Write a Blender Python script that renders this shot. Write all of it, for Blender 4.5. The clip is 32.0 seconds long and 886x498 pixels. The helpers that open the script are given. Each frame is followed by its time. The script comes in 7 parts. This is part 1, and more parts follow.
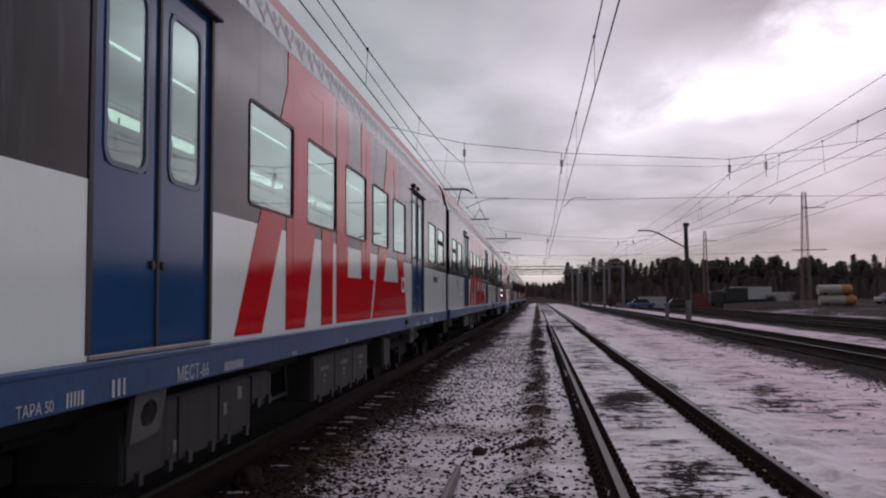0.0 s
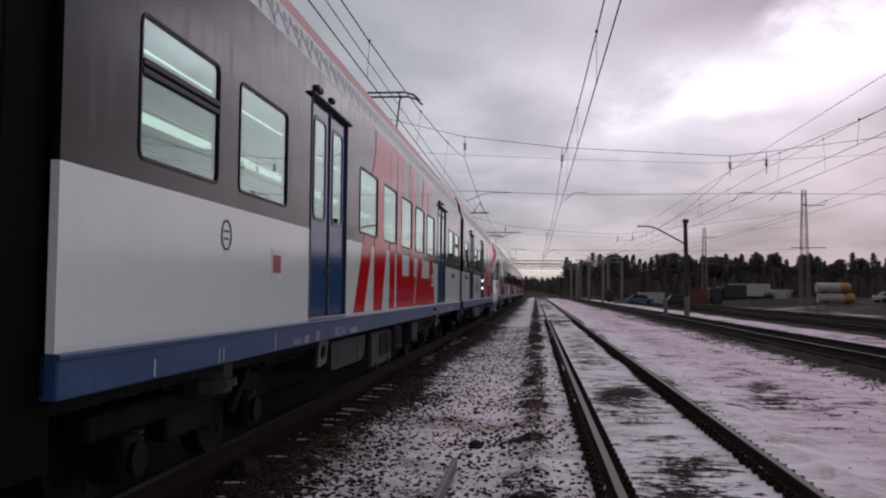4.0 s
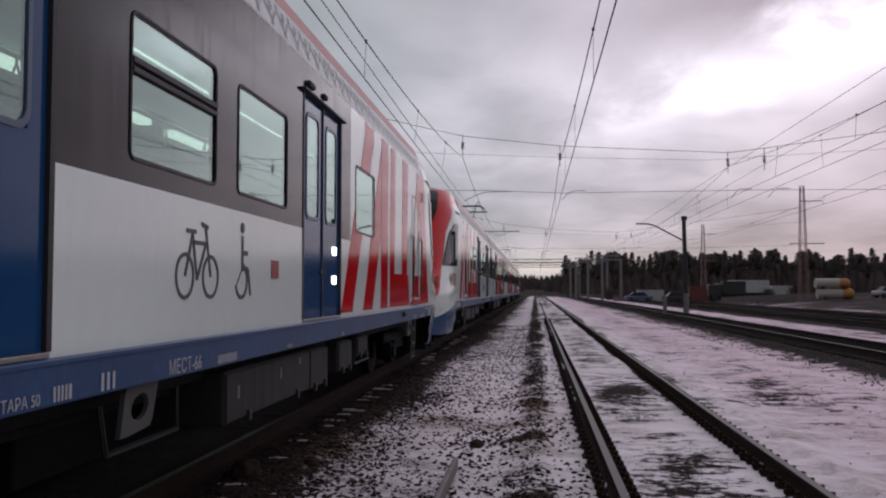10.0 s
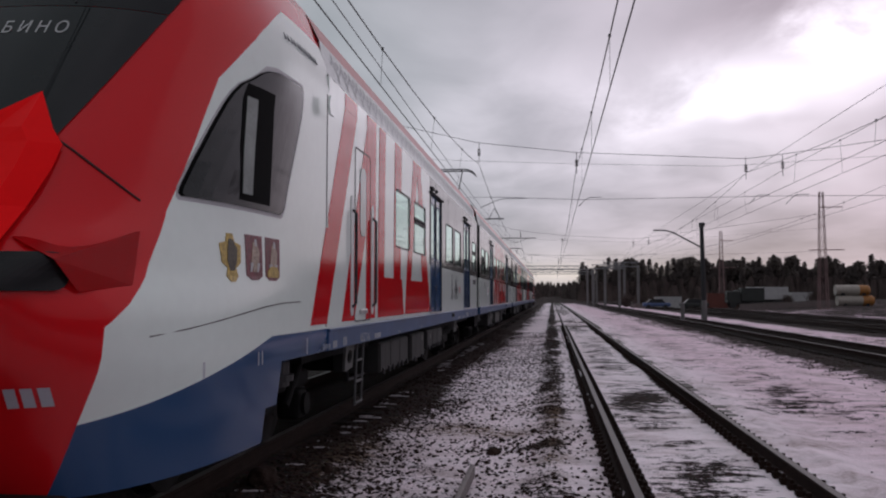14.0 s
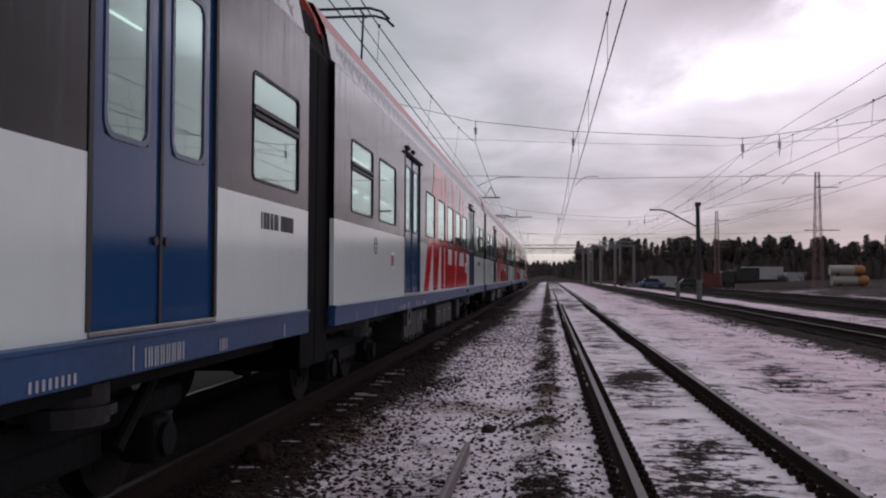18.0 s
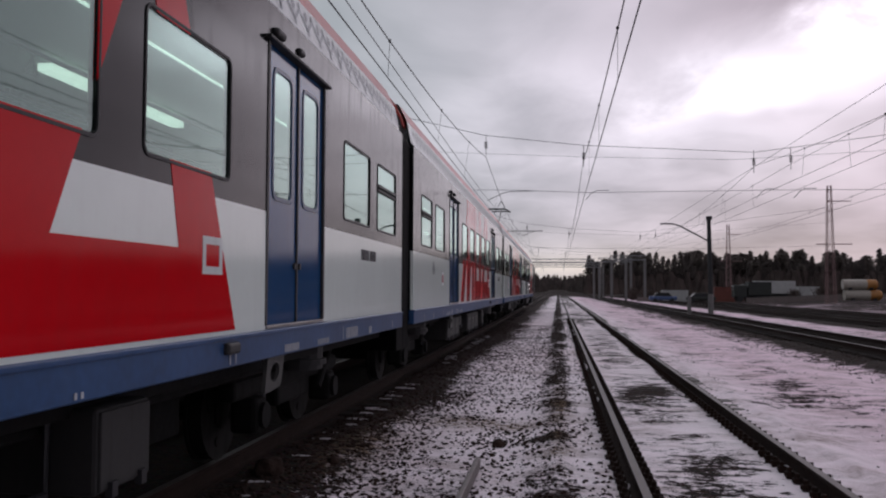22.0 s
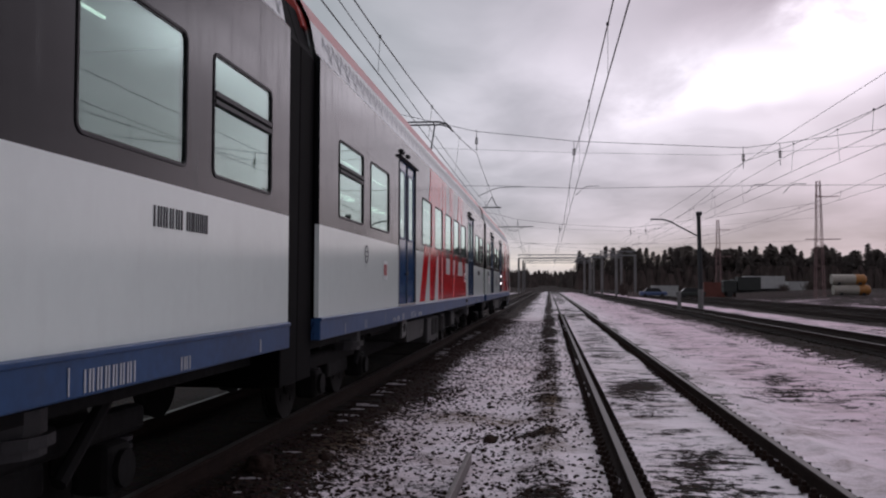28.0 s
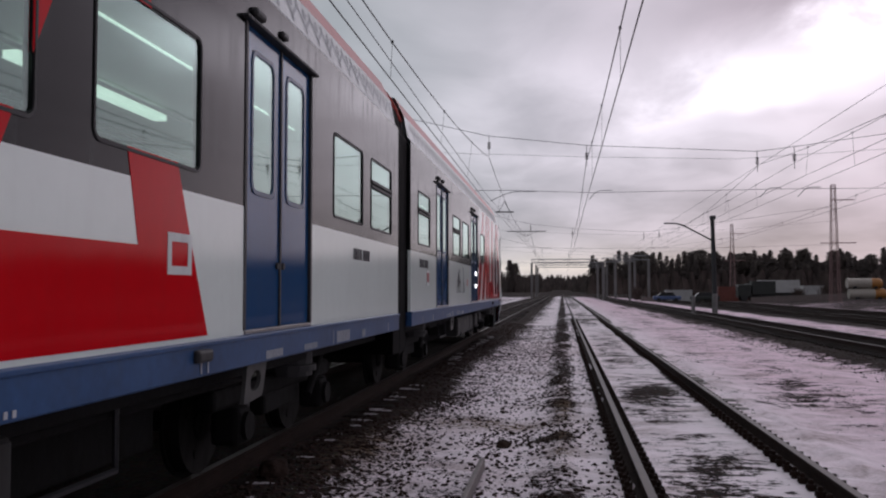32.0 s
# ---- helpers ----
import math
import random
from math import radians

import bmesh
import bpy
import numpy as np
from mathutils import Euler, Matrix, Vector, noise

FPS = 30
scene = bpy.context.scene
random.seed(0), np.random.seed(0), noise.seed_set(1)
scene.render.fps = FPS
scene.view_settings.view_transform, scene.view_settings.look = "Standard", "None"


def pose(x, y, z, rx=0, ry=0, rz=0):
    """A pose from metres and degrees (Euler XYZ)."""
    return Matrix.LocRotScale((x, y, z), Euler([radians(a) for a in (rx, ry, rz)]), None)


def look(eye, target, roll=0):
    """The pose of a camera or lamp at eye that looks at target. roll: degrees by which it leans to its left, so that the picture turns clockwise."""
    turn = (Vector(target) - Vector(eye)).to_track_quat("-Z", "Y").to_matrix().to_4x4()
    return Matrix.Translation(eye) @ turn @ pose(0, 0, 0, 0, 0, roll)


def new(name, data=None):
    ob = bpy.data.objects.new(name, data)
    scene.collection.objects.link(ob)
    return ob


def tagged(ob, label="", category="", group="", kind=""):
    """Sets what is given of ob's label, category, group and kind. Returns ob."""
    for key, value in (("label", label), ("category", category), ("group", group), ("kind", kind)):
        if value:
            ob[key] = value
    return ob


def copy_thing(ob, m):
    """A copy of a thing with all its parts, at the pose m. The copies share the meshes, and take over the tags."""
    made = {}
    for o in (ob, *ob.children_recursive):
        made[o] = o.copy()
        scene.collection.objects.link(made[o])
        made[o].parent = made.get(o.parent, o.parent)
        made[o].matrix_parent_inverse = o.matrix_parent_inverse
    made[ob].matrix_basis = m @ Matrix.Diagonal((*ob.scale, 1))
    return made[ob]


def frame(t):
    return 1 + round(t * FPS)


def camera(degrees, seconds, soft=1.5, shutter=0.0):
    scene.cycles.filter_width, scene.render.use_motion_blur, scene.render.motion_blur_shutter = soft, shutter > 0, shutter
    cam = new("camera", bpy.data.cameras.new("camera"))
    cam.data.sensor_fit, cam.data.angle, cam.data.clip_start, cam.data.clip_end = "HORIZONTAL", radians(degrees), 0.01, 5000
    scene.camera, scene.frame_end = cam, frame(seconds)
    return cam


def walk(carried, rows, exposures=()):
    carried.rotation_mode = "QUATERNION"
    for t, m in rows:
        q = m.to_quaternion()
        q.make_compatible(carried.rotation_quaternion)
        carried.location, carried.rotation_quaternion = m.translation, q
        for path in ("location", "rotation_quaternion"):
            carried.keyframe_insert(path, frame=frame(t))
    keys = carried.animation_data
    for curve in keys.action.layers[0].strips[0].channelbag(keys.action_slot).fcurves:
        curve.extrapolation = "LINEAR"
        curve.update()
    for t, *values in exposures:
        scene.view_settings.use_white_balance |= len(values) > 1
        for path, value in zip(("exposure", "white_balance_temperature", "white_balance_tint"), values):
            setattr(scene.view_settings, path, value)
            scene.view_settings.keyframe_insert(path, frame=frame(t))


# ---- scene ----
cam = camera(53.66, 32.0, soft=2.1)
EYE = 1.59  # height of the lens above the rail heads
# seconds, pitch, lean, turn to the left of the track, in degrees
TURNS = [
    (0.0, 3.17, 0.14, 6.12), (0.5, 3.25, 0.15, 6.02), (1.0, 3.42, 0.19, 6.00), (1.5, 3.31, 0.10, 5.81),
    (2.0, 3.34, 0.17, 5.82), (2.5, 3.15, 0.34, 5.73), (3.0, 3.36, -0.04, 5.95), (3.5, 2.72, -0.66, 6.02),
    (5.5, 2.74, -0.19, 6.09), (6.0, 2.73, -0.17, 6.04), (6.5, 2.79, -0.12, 5.98), (7.0, 3.14, 0.04, 6.06),
    (7.5, 3.16, -0.03, 6.13), (8.0, 3.09, -0.09, 6.23), (8.5, 3.07, -0.22, 6.31), (9.0, 3.01, 0.02, 6.39),
    (9.5, 3.01, 0.02, 6.23), (10.0, 2.69, -0.01, 5.99), (10.5, 2.83, -0.00, 6.21), (11.0, 2.94, -0.03, 6.45),
    (11.5, 2.89, -0.01, 6.53), (12.0, 2.76, 0.06, 6.64), (12.5, 2.69, 0.13, 6.60), (13.0, 2.67, 0.14, 6.79),
    (13.5, 2.95, 0.11, 6.90), (14.0, 3.14, 0.01, 7.07), (14.5, 3.03, -0.46, 7.08), (16.5, 1.71, 0.00, 6.72),
    (17.0, 1.42, -0.00, 6.60), (17.5, 1.44, 0.03, 6.70), (18.0, 1.74, -0.22, 6.80), (18.5, 2.37, -0.28, 6.94),
    (19.0, 2.35, -0.39, 7.05), (19.5, 2.46, -0.39, 6.80), (20.0, 2.26, -0.31, 7.13), (20.5, 2.11, -0.27, 7.13),
    (21.0, 2.26, -0.23, 7.16), (21.5, 2.52, -0.37, 7.30), (22.0, 2.65, -0.26, 7.48), (22.5, 2.76, -0.14, 7.63),
    (23.0, 2.69, -0.17, 7.32), (23.5, 2.53, -0.01, 7.44), (24.0, 2.36, -0.14, 7.16), (24.5, 2.31, -0.09, 7.22),
    (25.0, 2.42, -0.00, 7.23), (25.5, 2.35, -0.17, 7.01), (27.5, 2.24, -0.14, 7.09), (28.0, 2.39, -0.10, 6.88),
    (28.5, 2.53, -0.08, 6.84), (29.0, 2.81, 0.12, 6.94), (29.5, 2.85, 0.22, 6.98), (30.0, 2.92, 0.20, 7.14),
    (30.5, 2.88, 0.09, 7.57), (31.0, 2.99, 0.09, 7.65), (31.5, 3.11, -0.10, 7.78), (32.0, 2.70, 0.01, 7.72),
]
walk(cam, [(t, pose(0, 0, EYE, 90 + p, r, y)) for t, p, r, y in TURNS], exposures=[(0.0, 0.03, 6200, 11.5), (14.0, 0.03, 6200, 11.5), (17.0, 0.11, 6200, 11.5), (32.0, 0.10, 6200, 11.5)])

# ---- world, sun ----
SUN_AZ, SUN_EL = 19.0, 14.5      # degrees to the right of the track, above the horizon
CLOUDS = ((11.3, 12.4, 4.2, 1.8, 0.58), (20.8, 14.6, 4.2, 2.8, 0.9), (15.0, 12.0, 9.0, 4.0, 0.20), (13.5, 17.6, 8.0, 1.8, -0.10), (-7.0, 17.0, 12.0, 8.0, 0.05), (12.8, 10.2, 3.2, 0.7, -0.16), (3.0, 13.5, 6.0, 3.0, 0.08), (10.0, 9.0, 10.0, 3.5, 0.20))
world = bpy.data.worlds.new("overcast_sky")
scene.world = world
world.use_nodes = True


def sky_nodes():
    nt = world.node_tree
    N, L = nt.nodes, nt.links
    N.clear()

    def n(kind, **kw):
        o = N.new(kind)
        for k, v in kw.items():
            o.inputs[k].default_value = v
        return o

    def m(op, a, b=None, c=None):
        o = N.new("ShaderNodeMath")
        o.operation = op
        for i, v in enumerate((a, b, c)):
            if v is None:
                continue
            if isinstance(v, (int, float)):
                o.inputs[i].default_value = v
            else:
                L.new(v, o.inputs[i])
        return o.outputs[0]

    tc = N.new("ShaderNodeTexCoord")
    sep = N.new("ShaderNodeSeparateXYZ")
    L.new(tc.outputs["Generated"], sep.inputs[0])
    x, y, z = sep.outputs
    # cloud layer seen from below: directions laid out on a flat ceiling
    k = m("ADD", m("MAXIMUM", z, 0.0), 0.16)
    cx, cy = m("DIVIDE", x, k), m("DIVIDE", y, k)
    comb = N.new("ShaderNodeCombineXYZ")
    L.new(cx, comb.inputs[0])
    L.new(m("MULTIPLY", cy, 0.75), comb.inputs[1])
    big = n("ShaderNodeTexNoise", Scale=0.85, Detail=4.0, Roughness=0.5, Distortion=0.3)
    fine = n("ShaderNodeTexNoise", Scale=2.6, Detail=5.0, Roughness=0.55, Distortion=0.4)
    L.new(comb.outputs[0], big.inputs["Vector"])
    L.new(comb.outputs[0], fine.inputs["Vector"])
    cloud = m("ADD", m("MULTIPLY", big.outputs[0], 0.72), m("MULTIPLY", fine.outputs[0], 0.28))
    ramp = N.new("ShaderNodeValToRGB")
    L.new(cloud, ramp.inputs[0])
    e = ramp.color_ramp.elements
    e[0].position, e[0].color = 0.40, (0.355, 0.36, 0.375, 1)
    e[1].position, e[1].color = 0.62, (0.56, 0.54, 0.56, 1)
    mid = e.new(0.5)
    mid.color = (0.43, 0.425, 0.44, 1)
    # the sun behind thin cloud
    sa, se = radians(SUN_AZ), radians(SUN_EL)
    sx, sy, sz = math.sin(sa) * math.cos(se), math.cos(sa) * math.cos(se), math.sin(se)
    dot = m("ADD", m("ADD", m("MULTIPLY", x, sx), m("MULTIPLY", y, sy)), m("MULTIPLY", z, sz))
    glow = m("MULTIPLY", m("POWER", m("MAXIMUM", dot, 0.0), 12.0), 0.16)
    glow = m("MULTIPLY", glow, m("MAXIMUM", m("MULTIPLY_ADD", cloud, 4.0, -1.1), 0.0))
    # thinner and thicker places in the cloud, ragged at their edges: degrees right of the track, height, width, depth, gain
    az = m("ADD", m("MULTIPLY", m("ARCTAN2", x, y), 57.3), m("MULTIPLY_ADD", fine.outputs[0], 22.0, -11.0))
    el = m("ADD", m("MULTIPLY", m("ARCSINE", z), 57.3), m("MULTIPLY_ADD", big.outputs[0], 9.0, -4.5))
    for a0, e0, wa, we, gain in CLOUDS:
        u, v = m("DIVIDE", m("SUBTRACT", az, a0), wa), m("DIVIDE", m("SUBTRACT", el, e0), we)
        lobe = m("POWER", 2.718, m("MULTIPLY", m("ADD", m("MULTIPLY", u, u), m("MULTIPLY", v, v)), -1.0))
        glow = m("ADD", glow, m("MULTIPLY", lobe, gain))
    # the cloud deck is dimmer overhead and away from the sun
    away = N.new("ShaderNodeMapRange")
    away.interpolation_type = "SMOOTHSTEP"
    L.new(dot, away.inputs[0])
    away.inputs[1].default_value, away.inputs[2].default_value = -0.1, 0.97
    away.inputs[3].default_value, away.inputs[4].default_value = 0.86, 1.0
    # pale clear strip low over the track
    low = m("MULTIPLY", m("POWER", m("SUBTRACT", 1.0, m("MINIMUM", m("ABSOLUTE", m("SUBTRACT", z, 0.025)), 1.0)), 60.0), m("POWER", m("MAXIMUM", y, 0.0), 60.0))
    add = N.new("ShaderNodeMixRGB")
    add.blend_type = "ADD"
    add.inputs[0].default_value = 1.0
    dim = N.new("ShaderNodeMixRGB")
    dim.blend_type = "MULTIPLY"
    dim.inputs[0].default_value = 1.0
    L.new(ramp.outputs[0], dim.inputs[1])
    L.new(away.outputs[0], dim.inputs[2])
    # rosy on the sun's side, thicker and darker low over the fields to that side
    side = N.new("ShaderNodeMapRange")
    L.new(x, side.inputs[0])
    side.inputs[1].default_value, side.inputs[2].default_value = -0.25, 0.4
    rosy = N.new("ShaderNodeMixRGB")
    ahead = N.new("ShaderNodeMapRange")
    L.new(y, ahead.inputs[0])
    ahead.inputs[1].default_value, ahead.inputs[2].default_value = 0.5, 0.92
    ahead.inputs[3].default_value, ahead.inputs[4].default_value = 0.4, 1.0
    L.new(m("MULTIPLY", side.outputs[0], ahead.outputs[0]), rosy.inputs[0])
    rosy.inputs[1].default_value, rosy.inputs[2].default_value = (0.94, 1.0, 0.995, 1), (1.20, 0.925, 1.07, 1)
    haze = m("SUBTRACT", 1.0, m("MULTIPLY", m("MULTIPLY", m("POWER", m("SUBTRACT", 1.0, m("MINIMUM", m("ABSOLUTE", z), 1.0)), 7.5), side.outputs[0]), 0.88))
    # a darker cloud bank higher up
    bank = m("SUBTRACT", 1.0, m("MULTIPLY", m("POWER", 2.718, m("MULTIPLY", m("POWER", m("ABSOLUTE", m("DIVIDE", m("SUBTRACT", z, 0.37), 0.12)), 2.0), -1.0)), 0.24))
    haze = m("MULTIPLY", haze, bank)
    tinted = N.new("ShaderNodeMixRGB")
    tinted.blend_type = "MULTIPLY"
    tinted.inputs[0].default_value = 1.0
    L.new(dim.outputs[0], tinted.inputs[1])
    L.new(rosy.outputs[0], tinted.inputs[2])
    hazed = N.new("ShaderNodeMixRGB")
    hazed.blend_type = "MULTIPLY"
    hazed.inputs[0].default_value = 1.0
    L.new(tinted.outputs[0], hazed.inputs[1])
    L.new(haze, hazed.inputs[2])
    L.new(hazed.outputs[0], add.inputs[1])
    g = N.new("ShaderNodeMixRGB")
    g.blend_type = "MULTIPLY"
    g.inputs[0].default_value = 1.0
    g.inputs[1].default_value = (1.0, 0.95, 1.0, 1)
    L.new(glow, g.inputs[2])
    L.new(g.outputs[0], add.inputs[2])
    add2 = N.new("ShaderNodeMixRGB")
    add2.blend_type = "ADD"
    add2.inputs[0].default_value = 1.0
    w = N.new("ShaderNodeMixRGB")
    w.blend_type = "MULTIPLY"
    w.inputs[0].default_value = 1.0
    w.inputs[1].default_value = (0.36, 0.31, 0.22, 1)
    L.new(low, w.inputs[2])
    L.new(add.outputs[0], add2.inputs[1])
    L.new(w.outputs[0], add2.inputs[2])
    bg = n("ShaderNodeBackground", Strength=1.0)
    L.new(add2.outputs[0], bg.inputs[0])
    # a little clear-sky light mixed through the cloud
    sky = N.new("ShaderNodeTexSky")
    sky.sky_type = "NISHITA"
    sky.sun_disc = False
    sky.sun_elevation, sky.sun_rotation = radians(SUN_EL), radians(SUN_AZ)
    bg2 = n("ShaderNodeBackground", Strength=0.002)
    L.new(sky.outputs[0], bg2.inputs[0])
    both = N.new("ShaderNodeAddShader")
    L.new(bg.outputs[0], both.inputs[0])
    L.new(bg2.outputs[0], both.inputs[1])
    out = N.new("ShaderNodeOutputWorld")
    L.new(both.outputs[0], out.inputs[0])


sky_nodes()
sun = new("sun", bpy.data.lights.new("sun", "SUN"))
sun.data.energy, sun.data.angle, sun.data.color = 0.5, radians(120), (1.0, 0.93, 0.95)
sun.matrix_basis = look((0, 0, 60), (-60 * math.sin(radians(SUN_AZ)), -60 * math.cos(radians(SUN_AZ)), 60 - 60 * math.tan(radians(SUN_EL))))


# ---- materials ----
def mat(name, color, rough=0.6, metal=0.0, var=0.12, scale=3.0, bump=0.0, bscale=40.0, dirt=0.0, dirt_color=(0.06, 0.055, 0.05), coat=0.0, spec=0.5, emit=None, power=0.0):
    """Principled paint, metal or stone with variation at two scales, streaks of dirt and fine relief."""
    mt = bpy.data.materials.new(name)
    mt.use_nodes = True
    nt = mt.node_tree
    N, L = nt.nodes, nt.links
    b = N["Principled BSDF"]
    b.inputs["Roughness"].default_value, b.inputs["Metallic"].default_value = rough, metal
    b.inputs["Specular IOR Level"].default_value = spec
    b.inputs["Coat Weight"].default_value = coat
    b.inputs["Coat Roughness"].default_value = 0.06
    if emit:
        b.inputs["Emission Color"].default_value, b.inputs["Emission Strength"].default_value = (*emit, 1), power
    tc = N.new("ShaderNodeTexCoord")
    co = tc.outputs["Object"]
    a = N.new("ShaderNodeTexNoise")
    a.inputs["Scale"].default_value, a.inputs["Detail"].default_value = scale, 6.0
    L.new(co, a.inputs["Vector"])
    f = N.new("ShaderNodeTexNoise")
    f.inputs["Scale"].default_value, f.inputs["Detail"].default_value = scale * 14, 4.0
    L.new(co, f.inputs["Vector"])
    s = N.new("ShaderNodeMath")
    s.operation = "MULTIPLY_ADD"
    L.new(a.outputs[0], s.inputs[0])
    s.inputs[1].default_value = 0.65
    h = N.new("ShaderNodeMath")
    h.operation = "MULTIPLY"
    L.new(f.outputs[0], h.inputs[0])
    h.inputs[1].default_value = 0.35
    L.new(h.outputs[0], s.inputs[2])
    r = N.new("ShaderNodeValToRGB")
    L.new(s.outputs[0], r.inputs[0])
    r.color_ramp.elements[0].position, r.color_ramp.elements[1].position = 0.35, 0.65
    r.color_ramp.elements[0].color = (*[c * (1 - var) for c in color], 1)
    r.color_ramp.elements[1].color = (*[min(1, c * (1 + var)) for c in color], 1)
    col = r.outputs[0]
    if dirt > 0:
        mp = N.new("ShaderNodeMapping")
        mp.inputs["Scale"].default_value = (6, 6, 0.7)
        L.new(co, mp.inputs[0])
        d = N.new("ShaderNodeTexNoise")
        d.inputs["Scale"].default_value, d.inputs["Detail"].default_value = 1.6, 8.0
        L.new(mp.outputs[0], d.inputs["Vector"])
        dr = N.new("ShaderNodeValToRGB")
        dr.color_ramp.elements[0].position, dr.color_ramp.elements[1].position = 0.5, 0.78
        dr.color_ramp.elements[0].color = (0, 0, 0, 1)
        dr.color_ramp.elements[1].color = (dirt, dirt, dirt, 1)
        L.new(d.outputs[0], dr.inputs[0])
        mx = N.new("ShaderNodeMixRGB")
        L.new(dr.outputs[0], mx.inputs[0])
        L.new(col, mx.inputs[1])
        mx.inputs[2].default_value = (*dirt_color, 1)
        col = mx.outputs[0]
        rr = N.new("ShaderNodeMath")
        rr.operation = "MULTIPLY_ADD"
        L.new(dr.outputs[0], rr.inputs[0])
        rr.inputs[1].default_value, rr.inputs[2].default_value = 0.4, rough
        L.new(rr.outputs[0], b.inputs["Roughness"])
    L.new(col, b.inputs["Base Color"])
    if bump > 0:
        g = N.new("ShaderNodeTexNoise")
        g.inputs["Scale"].default_value, g.inputs["Detail"].default_value = bscale, 5.0
        L.new(co, g.inputs["Vector"])
        bp = N.new("ShaderNodeBump")
        bp.inputs["Strength"].default_value, bp.inputs["Distance"].default_value = bump, 0.02
        L.new(g.outputs[0], bp.inputs["Height"])
        L.new(bp.outputs[0], b.inputs["Normal"])
    return mt


def glass_mat(name, tint, gloss=1.0, base=0.07):
    mt = bpy.data.materials.new(name)
    mt.use_nodes = True
    nt = mt.node_tree
    N, L = nt.nodes, nt.links
    N.clear()
    t = N.new("ShaderNodeBsdfTransparent")
    t.inputs[0].default_value = (*tint, 1)
    g = N.new("ShaderNodeBsdfGlossy")
    g.inputs["Roughness"].default_value = 0.02
    g.inputs["Color"].default_value = (0.80, 0.98, 0.92, 1)
    fr = N.new("ShaderNodeLayerWeight")
    fr.inputs[0].default_value = 0.5
    p5 = N.new("ShaderNodeMath")
    p5.operation = "POWER"
    L.new(fr.outputs["Facing"], p5.inputs[0])
    p5.inputs[1].default_value = 4.5
    k = N.new("ShaderNodeMath")
    k.operation = "MULTIPLY_ADD"
    L.new(p5.outputs[0], k.inputs[0])
    k.inputs[1].default_value, k.inputs[2].default_value = 0.9 * gloss, base
    k.use_clamp = True
    mix = N.new("ShaderNodeMixShader")
    L.new(k.outputs[0], mix.inputs[0])
    L.new(t.outputs[0], mix.inputs[1])
    L.new(g.outputs[0], mix.inputs[2])
    o = N.new("ShaderNodeOutputMaterial")
    L.new(mix.outputs[0], o.inputs[0])
    return mt


M_WHITE = mat("white_paint", (0.80, 0.885, 0.84), 0.12, 0, 0.03, 0.8, dirt=0.06, dirt_color=(0.45, 0.43, 0.41), spec=0.5)
M_GREY = mat("dark_grey_paint", (0.007, 0.0078, 0.0085), 0.09, 0, 0.15, 0.8, dirt=0.6, dirt_color=(0.040, 0.046, 0.046), spec=0.21)
M_RED = mat("red_paint", (0.56, 0.006, 0.012), 0.08, 0, 0.05, 1.0, dirt=0.08, dirt_color=(0.2, 0.05, 0.05), spec=0.10)
M_DOORBLUE = mat("door_blue_paint", (0.014, 0.066, 0.18), 0.10, 0, 0.06, 1.0, dirt=0.1, dirt_color=(0.05, 0.07, 0.1), spec=0.24)
M_SILLBLUE = mat("sill_blue_paint", (0.024, 0.070, 0.175), 0.35, 0, 0.25, 1.1, dirt=0.12, dirt_color=(0.10, 0.12, 0.16), spec=0.3)
M_BAND = mat("band_white_paint", (0.62, 0.67, 0.66), 0.3, 0, 0.05, 1.0, dirt=0.3, dirt_color=(0.3, 0.3, 0.3))
M_ORN = mat("band_ornament_grey", (0.33, 0.37, 0.39), 0.35, 0, 0.1, 3.0)
M_ROOFRED = mat("roof_red_paint", (0.42, 0.05, 0.04), 0.35, 0, 0.1, 1.5, dirt=0.25, dirt_color=(0.25, 0.12, 0.1))
M_ROOF = mat("roof_grey", (0.34, 0.34, 0.35), 0.5, 0, 0.1, 1.5, dirt=0.4)
M_BLACK = mat("black_rubber", (0.012, 0.012, 0.013), 0.55, 0, 0.2, 4.0, bump=0.2)
M_GAITER = mat("gaiter_rubber", (0.002, 0.002, 0.0022), 0.75, 0, 0.3, 3.0, spec=0.06)
M_BLACKGLOSS = mat("black_gloss", (0.008, 0.008, 0.009), 0.3, 0, 0.1, 2.0, spec=0.25)
# bases near black: the shade under the floor is put into both colours
M_UNDER = mat("underframe_shade_dark", (0.005, 0.005, 0.005), 0.8, 0, 0.3, 3.0, bump=0.3, bscale=12, dirt=0.4, dirt_color=(0.018, 0.016, 0.014), spec=0.2)
M_BOX = mat("equipment_box_shade_grey", (0.015, 0.015, 0.0145), 0.75, 0, 0.25, 2.0, dirt=0.5, dirt_color=(0.022, 0.019, 0.016))
M_STEEL = mat("worn_steel", (0.30, 0.29, 0.28), 0.4, 0.8, 0.2, 4.0, bump=0.2)
M_CHROME = mat("brushed_steel", (0.55, 0.55, 0.55), 0.3, 0.9, 0.08, 5.0)
M_DKSTEEL = mat("dark_steel", (0.03, 0.03, 0.033), 0.5, 0.4, 0.2, 4.0)
M_INT = mat("interior_panel", (0.17, 0.205, 0.19), 0.5, 0, 0.05, 2.0)
M_SEAT = mat("seat_fabric", (0.08, 0.13, 0.2), 0.9, 0, 0.2, 6.0)
M_LIGHT = mat("interior_lamp", (0.8, 0.85, 0.8), 0.5, emit=(1.0, 1.0, 0.90), power=2.2)
M_LED = mat("white_lamp", (0.9, 0.9, 0.9), 0.3, emit=(1.0, 0.98, 0.95), power=4.0)
M_PANEGLASS = glass_mat("carriage_glass", (0.50, 0.60, 0.56), 1.2, 0.17)
